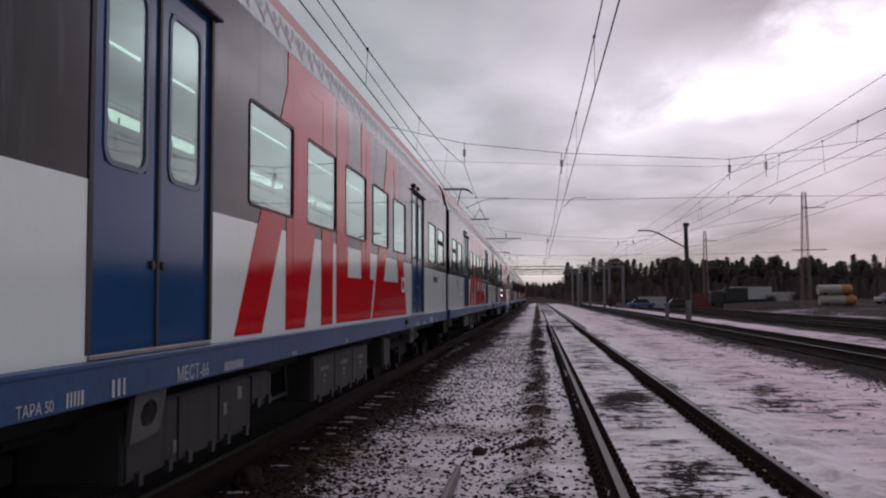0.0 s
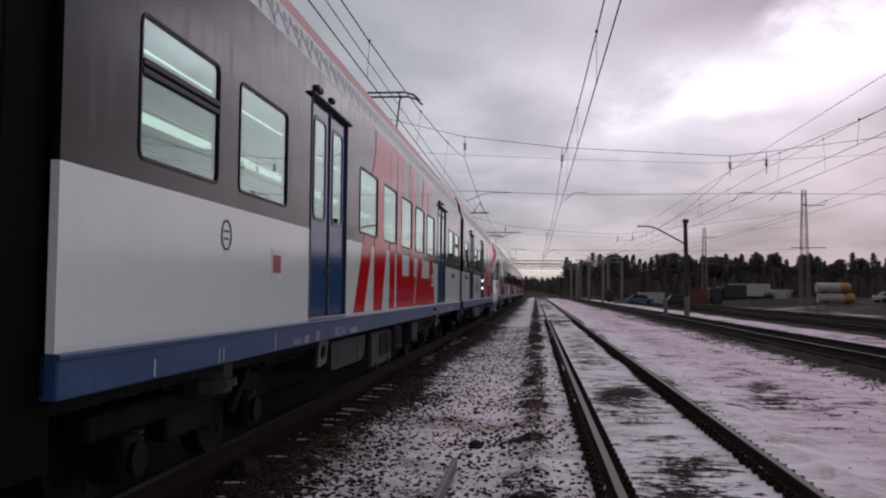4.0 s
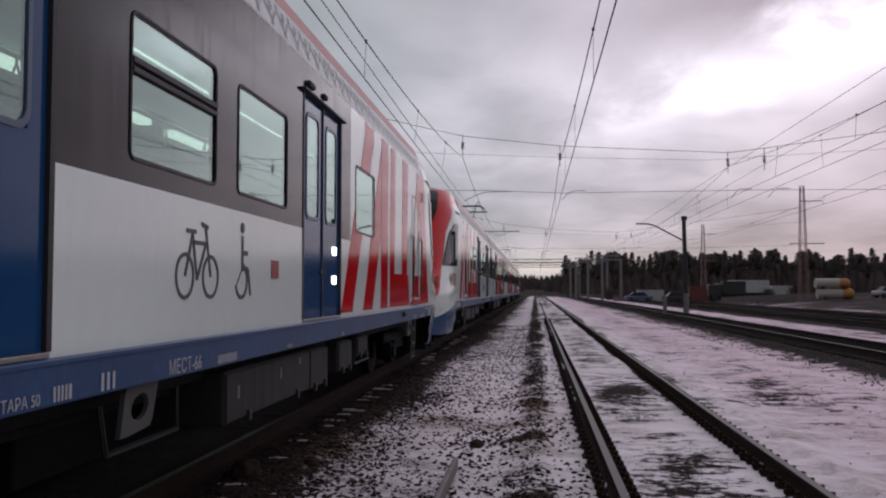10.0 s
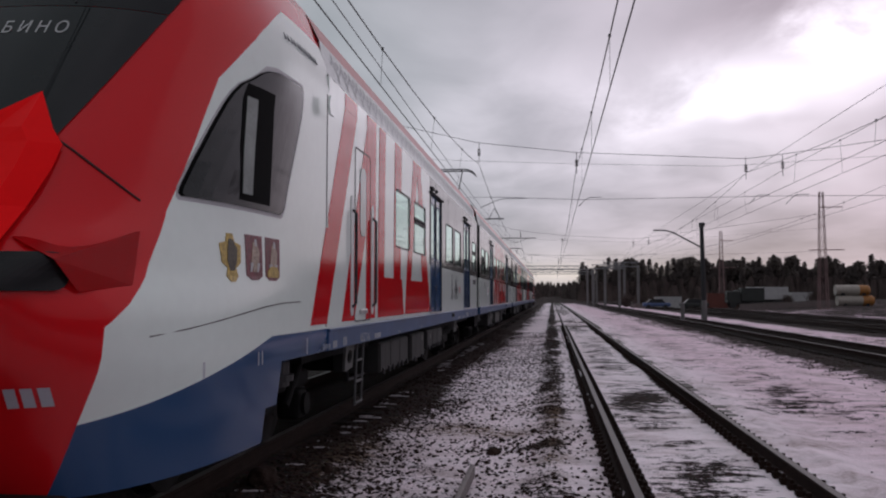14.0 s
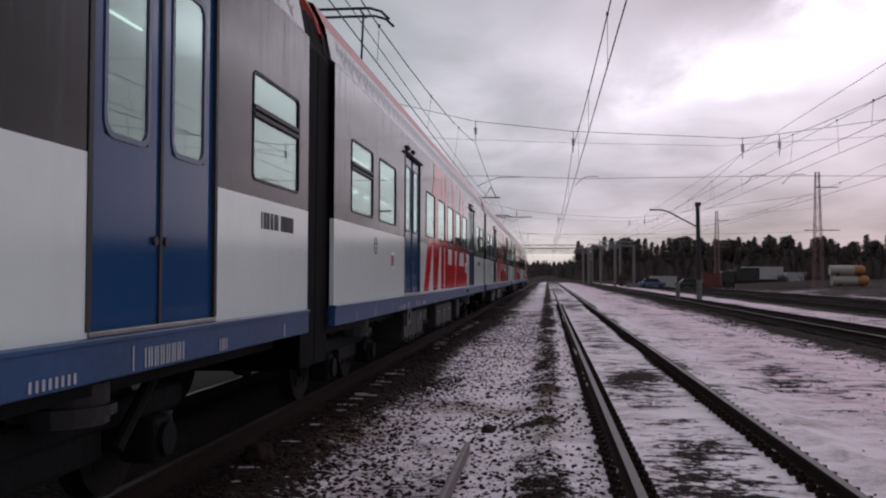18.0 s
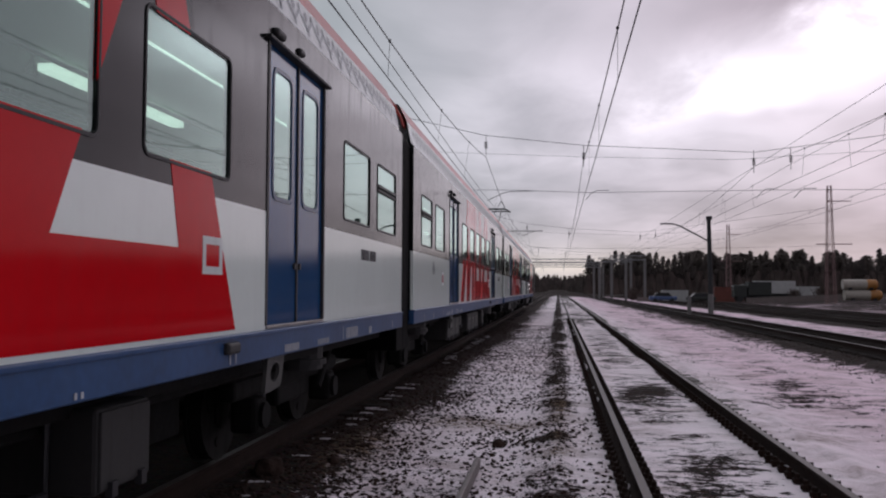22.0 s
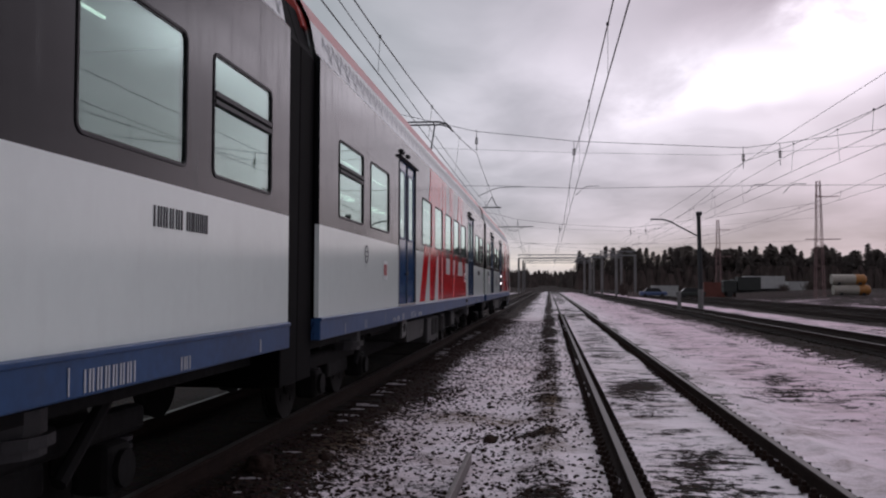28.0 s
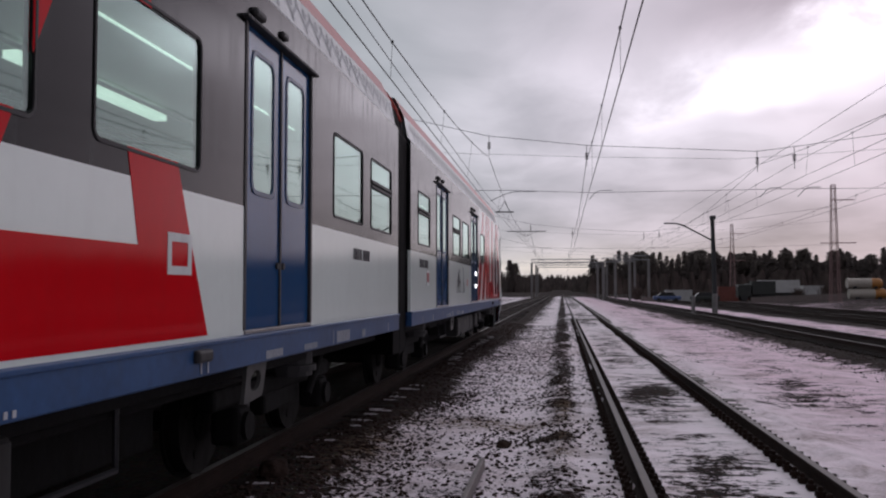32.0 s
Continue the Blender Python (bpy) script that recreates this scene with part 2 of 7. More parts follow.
M_WRITE = mat("white_lettering", (0.42, 0.44, 0.48), 0.5, 0, 0.1, 8.0)
M_DARKWRITE = mat("dark_lettering", (0.05, 0.05, 0.055), 0.5, 0, 0.1, 8.0)
M_SIGNRED = mat("red_sign", (0.26, 0.006, 0.01), 0.4, 0, 0.05, 8.0)
M_RAIL = mat("rail_rust", (0.020, 0.011, 0.0085), 0.85, 0.0, 0.3, 5.0, bump=0.4, bscale=60, spec=0.15)
M_RAILTOP = mat("rail_head_steel", (0.055, 0.042, 0.038), 0.5, 0.3, 0.25, 3.0)
# near-black sleepers: the shade under the train is put into their colour
M_SHADESLEEPER = mat("shade_dark_sleeper", (0.016, 0.012, 0.010), 0.9, 0, 0.3, 4.0, bump=0.5, bscale=30, spec=0.15)
M_SNOW = mat("thin_snow", (0.52, 0.48, 0.50), 0.8, 0, 0.08, 6.0, bump=0.3)
M_SLEEPER = mat("concrete_sleeper", (0.17, 0.16, 0.15), 0.9, 0, 0.25, 4.0, bump=0.5, bscale=30)
M_BAR = mat("weathered_bar_steel", (0.16, 0.14, 0.135), 0.6, 0.3, 0.2, 6.0, bump=0.2)
M_STONE = mat("ballast_stone", (0.032, 0.020, 0.016), 0.95, 0, 0.5, 5.0, bump=0.4, bscale=30, spec=0.2)
M_CONCRETE = mat("weathered_concrete", (0.17, 0.16, 0.16), 0.9, 0, 0.15, 1.5, bump=0.3, bscale=14, dirt=0.4)
M_WIRE = mat("wire_dark", (0.03, 0.03, 0.032), 0.5, 0.5, 0.1, 3.0)
M_PORCELAIN = mat("brown_porcelain", (0.02, 0.012, 0.012), 0.5, 0, 0.1, 4.0)
M_MAST = mat("mast_paint_reddish", (0.26, 0.16, 0.16), 0.7, 0.2, 0.2, 3.0)
M_LADDER = mat("dull_ladder_steel", (0.10, 0.10, 0.10), 0.7, 0.2, 0.2, 3.0)
M_GALV = mat("galvanised_steel", (0.26, 0.26, 0.27), 0.5, 0.6, 0.15, 3.0)


# ---- mesh helpers ----
def box(bm, x0, x1, y0, y1, z0, z1, bevel=0.0):
    vs = [bm.verts.new(p) for p in ((x0, y0, z0), (x1, y0, z0), (x1, y1, z0), (x0, y1, z0), (x0, y0, z1), (x1, y0, z1), (x1, y1, z1), (x0, y1, z1))]
    fs = [bm.faces.new([vs[i] for i in q]) for q in ((3, 2, 1, 0), (4, 5, 6, 7), (0, 1, 5, 4), (1, 2, 6, 5), (2, 3, 7, 6), (3, 0, 4, 7))]
    if bevel > 0:
        es = {e for f in fs for e in f.edges}
        bmesh.ops.bevel(bm, geom=list(es), offset=bevel, segments=2, affect="EDGES", profile=0.5)


def tube(bm, a, b, r, seg=8, r2=None, caps=True):
    a, b = Vector(a), Vector(b)
    r2 = r if r2 is None else r2
    d = (b - a).normalized()
    u = d.orthogonal().normalized()
    w = d.cross(u)
    A, B = [], []
    for i in range(seg):
        t = 2 * math.pi * i / seg
        o = u * math.cos(t) + w * math.sin(t)
        A.append(bm.verts.new(a + o * r))
        B.append(bm.verts.new(b + o * r2))
    for i in range(seg):
        j = (i + 1) % seg
        bm.faces.new((A[i], A[j], B[j], B[i]))
    if caps:
        bm.faces.new(A[::-1])
        bm.faces.new(B)


def chain(bm, pts, r, seg=6):
    """One connected bent rod through the points."""
    pts = [Vector(p) for p in pts]
    rows = []
    u = None
    for k, p in enumerate(pts):
        d = (pts[min(k + 1, len(pts) - 1)] - pts[max(k - 1, 0)]).normalized()
        u = d.orthogonal().normalized() if u is None else (u - d * u.dot(d)).normalized()
        w = d.cross(u)
        rows.append([bm.verts.new(p + (u * math.cos(2 * math.pi * i / seg) + w * math.sin(2 * math.pi * i / seg)) * r) for i in range(seg)])
    for a, b in zip(rows, rows[1:]):
        for i in range(seg):
            j = (i + 1) % seg
            bm.faces.new((a[i], a[j], b[j], b[i]))
    bm.faces.new(rows[0][::-1])
    bm.faces.new(rows[-1])


def grid_panel(bm, y0, y1, z0, z1, holes, x, t):
    """A flat wall plate with rectangular openings, as one connected sheet with thickness."""
    ys = sorted({y0, y1, *[min(max(v, y0), y1) for h in holes for v in h[:2]]})
    zs = sorted({z0, z1, *[min(max(v, z0), z1) for h in holes for v in h[2:]]})
    V = {}

    def vert(i, j, s):
        if (i, j, s) not in V:
            V[i, j, s] = bm.verts.new((x - (t if s else 0), ys[i], zs[j]))
        return V[i, j, s]

    def solid(i, j):
        if not (0 <= i < len(ys) - 1 and 0 <= j < len(zs) - 1):
            return False
        cy, cz = (ys[i] + ys[i + 1]) / 2, (zs[j] + zs[j + 1]) / 2
        return not any(h[0] < cy < h[1] and h[2] < cz < h[3] for h in holes)
    for i in range(len(ys) - 1):
        for j in range(len(zs) - 1):
            if not solid(i, j):
                continue
            c = ((i, j), (i + 1, j), (i + 1, j + 1), (i, j + 1))
            bm.faces.new([vert(*p, 0) for p in c])
            bm.faces.new([vert(*p, 1) for p in c[::-1]])
            for (di, dj), a, b in (((0, -1), c[0], c[1]), ((1, 0), c[1], c[2]), ((0, 1), c[2], c[3]), ((-1, 0), c[3], c[0])):
                if not solid(i + di, j + dj):
                    bm.faces.new((vert(*b, 0), vert(*a, 0), vert(*a, 1), vert(*b, 1)))
    bmesh.ops.recalc_face_normals(bm, faces=bm.faces)


def slab(bm, poly, x, t):
    """A convex outline in (y, z) as a thin plate whose outer face lies at x and whose thickness t goes inwards (towards -x for t > 0)."""
    o = [bm.verts.new((x, y, z)) for y, z in poly]
    i = [bm.verts.new((x - t, y, z)) for y, z in poly]
    area = sum(poly[k][0] * poly[(k + 1) % len(poly)][1] - poly[(k + 1) % len(poly)][0] * poly[k][1] for k in range(len(poly)))
    if area < 0:
        o, i = o[::-1], i[::-1]
    if t < 0:
        o, i = o[::-1], i[::-1]
    bm.faces.new(o)
    bm.faces.new(i[::-1])
    for k in range(len(o)):
        j = (k + 1) % len(o)
        bm.faces.new((o[k], i[k], i[j], o[j]))


def half(poly, axis, value, keep_less):
    out = []
    n = len(poly)
    for k in range(n):
        a, b = poly[k], poly[(k + 1) % n]
        ia = (a[axis] <= value) if keep_less else (a[axis] >= value)
        ib = (b[axis] <= value) if keep_less else (b[axis] >= value)
        if ia:
            out.append(a)
        if ia != ib:
            s = (value - a[axis]) / (b[axis] - a[axis])
            out.append((a[0] + s * (b[0] - a[0]), a[1] + s * (b[1] - a[1])))
    clean = []
    for p in out:
        if not clean or abs(p[0] - clean[-1][0]) + abs(p[1] - clean[-1][1]) > 1e-5:
            clean.append(p)
    if len(clean) > 1 and abs(clean[0][0] - clean[-1][0]) + abs(clean[0][1] - clean[-1][1]) < 1e-5:
        clean.pop()
    return clean if len(clean) > 2 else []


def minus(polys, rects):
    """Convex outlines with rectangles (y0, y1, z0, z1) cut out of them."""
    for y0, y1, z0, z1 in rects:
        nxt = []
        for p in polys:
            ys, zs = [q[0] for q in p], [q[1] for q in p]
            if max(ys) <= y0 or min(ys) >= y1 or max(zs) <= z0 or min(zs) >= z1:
                nxt.append(p)
                continue
            a = half(p, 0, y0, True)
            c = half(p, 0, y1, False)
            m = half(half(p, 0, y0, False), 0, y1, True) if half(p, 0, y0, False) else []
            d = half(m, 1, z0, True) if m else []
            u = half(m, 1, z1, False) if m else []
            nxt += [q for q in (a, c, d, u) if q]
        polys = nxt
    return polys


def rect(y0, y1, z0, z1):
    return [(y0, z0), (y1, z0), (y1, z1), (y0, z1)]


def rounded(y0, y1, z0, z1, r, seg=5):
    out = []
    for cy, cz, a0 in ((y1 - r, z0 + r, -90), (y1 - r, z1 - r, 0), (y0 + r, z1 - r, 90), (y0 + r, z0 + r, 180)):
        for k in range(seg + 1):
            a = radians(a0 + 90 * k / seg)
            out.append((cy + r * math.cos(a), cz + r * math.sin(a)))
    return out


def ring(bm, outer, inner, x, t):
    n = len(outer)
    O = [bm.verts.new((x, *p)) for p in outer]
    I = [bm.verts.new((x, *p)) for p in inner]
    O2 = [bm.verts.new((x - t, *p)) for p in outer]
    I2 = [bm.verts.new((x - t, *p)) for p in inner]
    for k in range(n):
        j = (k + 1) % n
        bm.faces.new((O[k], O[j], I[j], I[k]))
        bm.faces.new((O2[j], O2[k], I2[k], I2[j]))
        bm.faces.new((O[j], O[k], O2[k], O2[j]))
        bm.faces.new((I[k], I[j], I2[j], I2[k]))


def mesh_of(name, bm, material, smooth=False):
    me = bpy.data.meshes.new(name)
    bm.to_mesh(me)
    bm.free()
    me.materials.append(material)
    if smooth:
        me.polygons.foreach_set("use_smooth", [True] * len(me.polygons))
    return me


def part(name, bm, material, parent, label="", smooth=False):
    """One mesh object under a thing or under a part."""
    ob = new(name, mesh_of(name, bm, material, smooth))
    ob.parent = parent
    if label:
        ob["label"] = label
    return ob


def thing(name, bm, material, label, category, group="", kind="", smooth=False):
    return tagged(new(name, mesh_of(name, bm, material, smooth)), label, category, group, kind)


def holder(name, label, category, group="", kind=""):
    return tagged(new(name), label, category, group, kind)

# ---- ground ----
TRAIN_X, NEXT_X = -3.94, 1.48          # middles of the train's track and of the empty one beside it
FAR_TRACKS = (9.75, 17.6, 22.6)
SIDE = 1.74                            # half the width of a carriage


def bed(x, c, half_w=1.7):
    return max(0.0, min(1.0, (half_w + 0.5 - abs(x - c)) / 0.5))


def ground_height(x, y):
    z = -0.27 + 0.05 * noise.noise((x * 0.35, y * 0.35, 0.3)) + 0.02 * noise.noise((x * 1.7, y * 1.7, 4.0))
    for c, lift in ((TRAIN_X, 0.085), (NEXT_X, 0.088), (FAR_TRACKS[0], 0.03), (FAR_TRACKS[1], 0.03), (FAR_TRACKS[2], 0.03)):
        z += lift * bed(x, c, 1.5)
    if x > 27:
        z += min(0.85, (x - 27) * 0.05)
    # the little ridge of stones beside the empty track
    z += 0.03 * math.exp(-((x - 0.0 - 0.1 * noise.noise((y * 0.2, 1.0, 2.0))) / 0.16) ** 2)
    if 6.0 < x < 8.0:
        z -= 0.10 * math.sin((x - 6.0) / 2.0 * math.pi)
    if 2.35 < x < 2.9:
        z -= 0.03
    # rising ground far ahead
    if y > 240:
        z += min(3.0, (y - 240) * 0.012)
    if 0.2 < x < 12 and y < 60:
        z += 0.015 * noise.noise((x * 5.0, y * 3.0, 1.0))
    if 2.5 < x < 8 and y < 60:
        z += 0.05 * noise.noise((x * 1.3, y * 1.6, 2.0)) + 0.02 * noise.noise((x * 3.5, y * 4.0, 6.0))
    return z


def snow_cover(x, y):
    stops = ((-400, 0.5), (-30, 0.55), (-16, 0.6), (-7.6, 0.6), (-6.6, 0.1), (-6.2, 0.03), (-5, 0.02), (-3.0, 0.05), (-2.45, 0.37), (-1.9, 0.62), (-1.0, 0.74), (-0.35, 0.74), (-0.12, 0.62), (0.08, 0.59), (0.3, 0.73), (0.62, 0.77), (0.78, 0.69), (1.15, 0.60), (1.8, 0.60), (2.2, 0.73), (2.7, 0.71), (6.4, 0.68), (7.4, 0.62), (8.1, 0.36), (8.5, 0.12), (11.4, 0.10), (12.0, 0.6), (14.6, 0.7), (15.5, 0.15), (25, 0.12), (26.5, 0.52), (33, 0.42), (120, 0.36), (400, 0.38))
    v = stops[-1][1]
    for (a, p), (b, q) in zip(stops, stops[1:]):
        if a <= x <= b:
            v = p + (q - p) * (x - a) / (b - a)
            break
    v += 0.16 * noise.noise((x * 0.55, y * 0.22, 7.0)) + 0.06 * noise.noise((x * 1.4, y * 0.9, 9.0))
    if 3 < x < 7.5:
        v += 0.16 * min(0.0, noise.noise((x * 0.5, y * 0.8, 3.0)) + 0.10) - 0.01
    # ice puddles between the rails, a bare patch on the field
    for px, py, rx, ry, k in ((1.95, 9.5, 0.55, 0.40, 0.13), (1.75, 10.9, 0.5, 0.4, 0.10), (1.6, 12.6, 0.6, 0.4, 0.08), (6.4, 12.6, 1.4, 0.35, 0.10), (-0.2, 10.9, 0.35, 0.25, 0.25), (-1.1, 13.0, 0.5, 0.5, 0.2), (1.5, 15.5, 0.5, 1.0, 0.05)):
        d = ((x - px) / rx) ** 2 + ((y - py) / ry) ** 2
        v -= k * math.exp(-d)
    if abs(x) < 0.3:
        v += 0.14 * noise.noise((x * 2.0, y * 0.9, 12.0)) - (0.08 if y > 13 else 0.0)
    if 22 < y < 200 and -2.4 < x < 0.6:
        v -= min(0.10, (y - 22) * 0.005)
    if y > 230:
        v -= min(0.5, (y - 230) * 0.01)
    return max(0.0, min(1.0, v))


def earth_cover(x, y):
    v = 0.0
    if -3 < x < 8 and 5 < y < 40:
        for px, py, rx, ry in ((-1.0, 12.3, 0.45, 0.35), (-0.57, 12.1, 0.3, 0.3), (0.0, 9.8, 0.18, 0.35), (-1.5, 12.5, 0.6, 0.8), (-2.1, 10.0, 0.4, 1.2), (0.02, 13.0, 0.15, 3.0), (6.3, 12.4, 1.0, 0.4)):
            v += 0.8 * math.exp(-((x - px) / rx) ** 2 - ((y - py) / ry) ** 2)
    return min(1.0, v)


def ground_material():
    mt = bpy.data.materials.new("snow_over_gravel")
    mt.use_nodes = True
    nt = mt.node_tree
    N, L = nt.nodes, nt.links
    b = N["Principled BSDF"]
    tc = N.new("ShaderNodeTexCoord")
    co = tc.outputs["Object"]
    at = N.new("ShaderNodeAttribute")
    at.attribute_name = "snow"

    def tex(scale, detail, rough=0.55, vec=co, kind="ShaderNodeTexNoise"):
        o = N.new(kind)
        o.inputs["Scale"].default_value = scale
        if kind == "ShaderNodeTexNoise":
            o.inputs["Detail"].default_value, o.inputs["Roughness"].default_value = detail, rough
        L.new(vec, o.inputs["Vector"])
        return o

    def math_(op, a, c, d=None):
        o = N.new("ShaderNodeMath")
        o.operation = op
        for i, v in enumerate((a, c, d)):
            if v is None:
                continue
            if isinstance(v, (int, float)):
                o.inputs[i].default_value = v
            else:
                L.new(v, o.inputs[i])
        return o.outputs[0]

    mp = N.new("ShaderNodeMapping")
    mp.inputs["Scale"].default_value = (0.75, 1.6, 1)
    L.new(co, mp.inputs[0])
    n1, n2, n3 = tex(2.6, 8.0, 0.66, mp.outputs[0]), tex(11.0, 6.0, 0.66), tex(45.0, 4.0, 0.6)
    cells = tex(24.0, 0, vec=co, kind="ShaderNodeTexVoronoi")
    # drifted streaks on the open field, finer specks on the trodden strip
    n0 = tex(3.4, 8.0, 0.66)
    streak = math_("ADD", math_("MULTIPLY_ADD", n1.outputs[0], 0.85, -0.325), math_("ADD", math_("MULTIPLY", n2.outputs[0], 0.46), math_("MULTIPLY_ADD", n3.outputs[0], 0.24, -0.02)))
    speck = math_("ADD", math_("MULTIPLY_ADD", n0.outputs[0], 0.45, -0.165), math_("ADD", math_("MULTIPLY", n2.outputs[0], 0.58), math_("MULTIPLY_ADD", n3.outputs[0], 0.34, -0.09)))
    xyz = N.new("ShaderNodeSeparateXYZ")
    L.new(co, xyz.inputs[0])
    side = N.new("ShaderNodeMapRange")
    L.new(xyz.outputs[0], side.inputs[0])
    side.inputs[1].default_value, side.inputs[2].default_value = 0.4, 1.2
    mix = math_("ADD", math_("MULTIPLY", streak, side.outputs[0]), math_("MULTIPLY", speck, math_("SUBTRACT", 1.0, side.outputs[0])))
    edge = math_("MULTIPLY_ADD", math_("SUBTRACT", math_("ADD", at.outputs["Fac"], mix), 1.0), 20.0, 0.5)
    clamp = N.new("ShaderNodeClamp")
    L.new(edge, clamp.inputs[0])
    # snow with a faint stain, gravel stone by stone
    snow = N.new("ShaderNodeValToRGB")
    L.new(n1.outputs[0], snow.inputs[0])
    e = snow.color_ramp.elements
    e[0].position, e[0].color = 0.30, (0.74, 0.68, 0.715, 1)
    e[1].position, e[1].color = 0.60, (0.95, 0.85, 0.905, 1)
    grav = N.new("ShaderNodeMixRGB")
    grav.blend_type = "MULTIPLY"
    grav.inputs[0].default_value = 0.75
    gr = N.new("ShaderNodeValToRGB")
    L.new(n2.outputs[0], gr.inputs[0])
    gr.color_ramp.elements[0].position, gr.color_ramp.elements[0].color = 0.3, (0.006, 0.0042, 0.0034, 1)
    gr.color_ramp.elements[1].position, gr.color_ramp.elements[1].color = 0.7, (0.058, 0.032, 0.023, 1)
    L.new(gr.outputs[0], grav.inputs[1])
    L.new(cells.outputs["Color"], grav.inputs[2])
    # earth showing through where the snow is thin
    n4 = tex(1.1, 7.0, 0.7, mp.outputs[0])
    thin = N.new("ShaderNodeMapRange")
    L.new(n4.outputs[0], thin.inputs[0])
    thin.inputs[1].default_value, thin.inputs[2].default_value = 0.47, 0.64
    thin.inputs[3].default_value, thin.inputs[4].default_value = 0.0, 0.72
    fleck = N.new("ShaderNodeMixRGB")
    L.new(math_("MULTIPLY", thin.outputs[0], math_("MULTIPLY_ADD", n2.outputs[0], 2.6, -0.6)), fleck.inputs[0])
    L.new(snow.outputs[0], fleck.inputs[1])
    fleck.inputs[2].default_value = (0.22, 0.145, 0.125, 1)
    # open field's snow dimmed and tinted: the lens's rosy cast put into its colour
    rosy_cast = N.new("ShaderNodeMapRange")
    L.new(xyz.outputs[0], rosy_cast.inputs[0])
    rosy_cast.inputs[1].default_value, rosy_cast.inputs[2].default_value = 2.2, 4.5
    field = N.new("ShaderNodeMixRGB")
    field.blend_type = "MULTIPLY"
    L.new(rosy_cast.outputs[0], field.inputs[0])
    L.new(fleck.outputs[0], field.inputs[1])
    field.inputs[2].default_value = (0.92, 0.785, 0.845, 1)
    m0 = N.new("ShaderNodeMixRGB")
    L.new(clamp.outputs[0], m0.inputs[0])
    L.new(grav.outputs[0], m0.inputs[1])
    L.new(field.outputs[0], m0.inputs[2])
    # tan earth and dead grass in a few spots
    ea = N.new("ShaderNodeAttribute")
    ea.attribute_name = "earth"
    spots_ = N.new("ShaderNodeClamp")
    L.new(math_("MULTIPLY", ea.outputs["Fac"], math_("MULTIPLY_ADD", n2.outputs[0], 6.0, -2.4)), spots_.inputs[0])
    m = N.new("ShaderNodeMixRGB")
    L.new(spots_.outputs[0], m.inputs[0])
    L.new(m0.outputs[0], m.inputs[1])
    m.inputs[2].default_value = (0.16, 0.105, 0.06, 1)
    L.new(m.outputs[0], b.inputs["Base Color"])
    rg = math_("MULTIPLY_ADD", clamp.outputs[0], -0.25, 0.92)
    L.new(rg, b.inputs["Roughness"])
    b.inputs["Specular IOR Level"].default_value = 0.2
    hgt = math_("ADD", math_("MULTIPLY", clamp.outputs[0], 0.5), math_("ADD", math_("MULTIPLY", cells.outputs["Distance"], math_("MULTIPLY_ADD", clamp.outputs[0], -0.8, 1.0)), math_("MULTIPLY", n3.outputs[0], 0.25)))
    bp = N.new("ShaderNodeBump")
    bp.inputs["Strength"].default_value, bp.inputs["Distance"].default_value = 0.9, 0.04
    L.new(hgt, bp.inputs["Height"])
    L.new(bp.outputs[0], b.inputs["Normal"])
    return mt


def steps(*runs):
    out = []
    for a, b, d in runs:
        n = max(1, round((b - a) / d))
        out += [a + (b - a) * k / n for k in range(n)]
    out.append(runs[-1][1])
    return out


def build_ground():
    xs = steps((-2500, -300, 200), (-300, -40, 20), (-40, -6, 2), (-6, -2.6, 0.3), (-2.6, 3.0, 0.07), (3.0, 8.5, 0.18), (8.5, 30, 0.8), (30, 120, 6), (120, 500, 30), (500, 2700, 200))
    ys = steps((-1200, -60, 60), (-60, -4, 4), (-4, 4, 0.5), (4, 14, 0.07), (14, 30, 0.16), (30, 70, 0.6), (70, 200, 4), (200, 700, 20), (700, 4200, 120))
    verts = [(x, y, ground_height(x, y)) for y in ys for x in xs]
    w = len(xs)
    faces = [(j * w + i, j * w + i + 1, (j + 1) * w + i + 1, (j + 1) * w + i) for j in range(len(ys) - 1) for i in range(w - 1)]
    me = bpy.data.meshes.new("ground")
    me.from_pydata(verts, [], faces)
    at = me.attributes.new("snow", "FLOAT", "POINT")
    at.data.foreach_set("value", [snow_cover(v[0], v[1]) for v in verts])
    at = me.attributes.new("earth", "FLOAT", "POINT")
    at.data.foreach_set("value", [earth_cover(v[0], v[1]) for v in verts])
    me.polygons.foreach_set("use_smooth", [True] * len(me.polygons))
    me.materials.append(ground_material())
    tagged(new("ground", me), "patchy snow over dark gravel beside the tracks", "ground", kind="structure")


build_ground()


# ---- tracks ----
RAIL_PROFILE = ((-0.036, 0.0), (0.036, 0.0), (0.037, -0.03), (0.028, -0.045), (0.009, -0.055), (0.009, -0.145), (0.03, -0.16), (0.068, -0.168), (0.068, -0.18), (-0.068, -0.18), (-0.068, -0.168), (-0.03, -0.16), (-0.009, -0.145), (-0.009, -0.055), (-0.028, -0.045), (-0.037, -0.03))


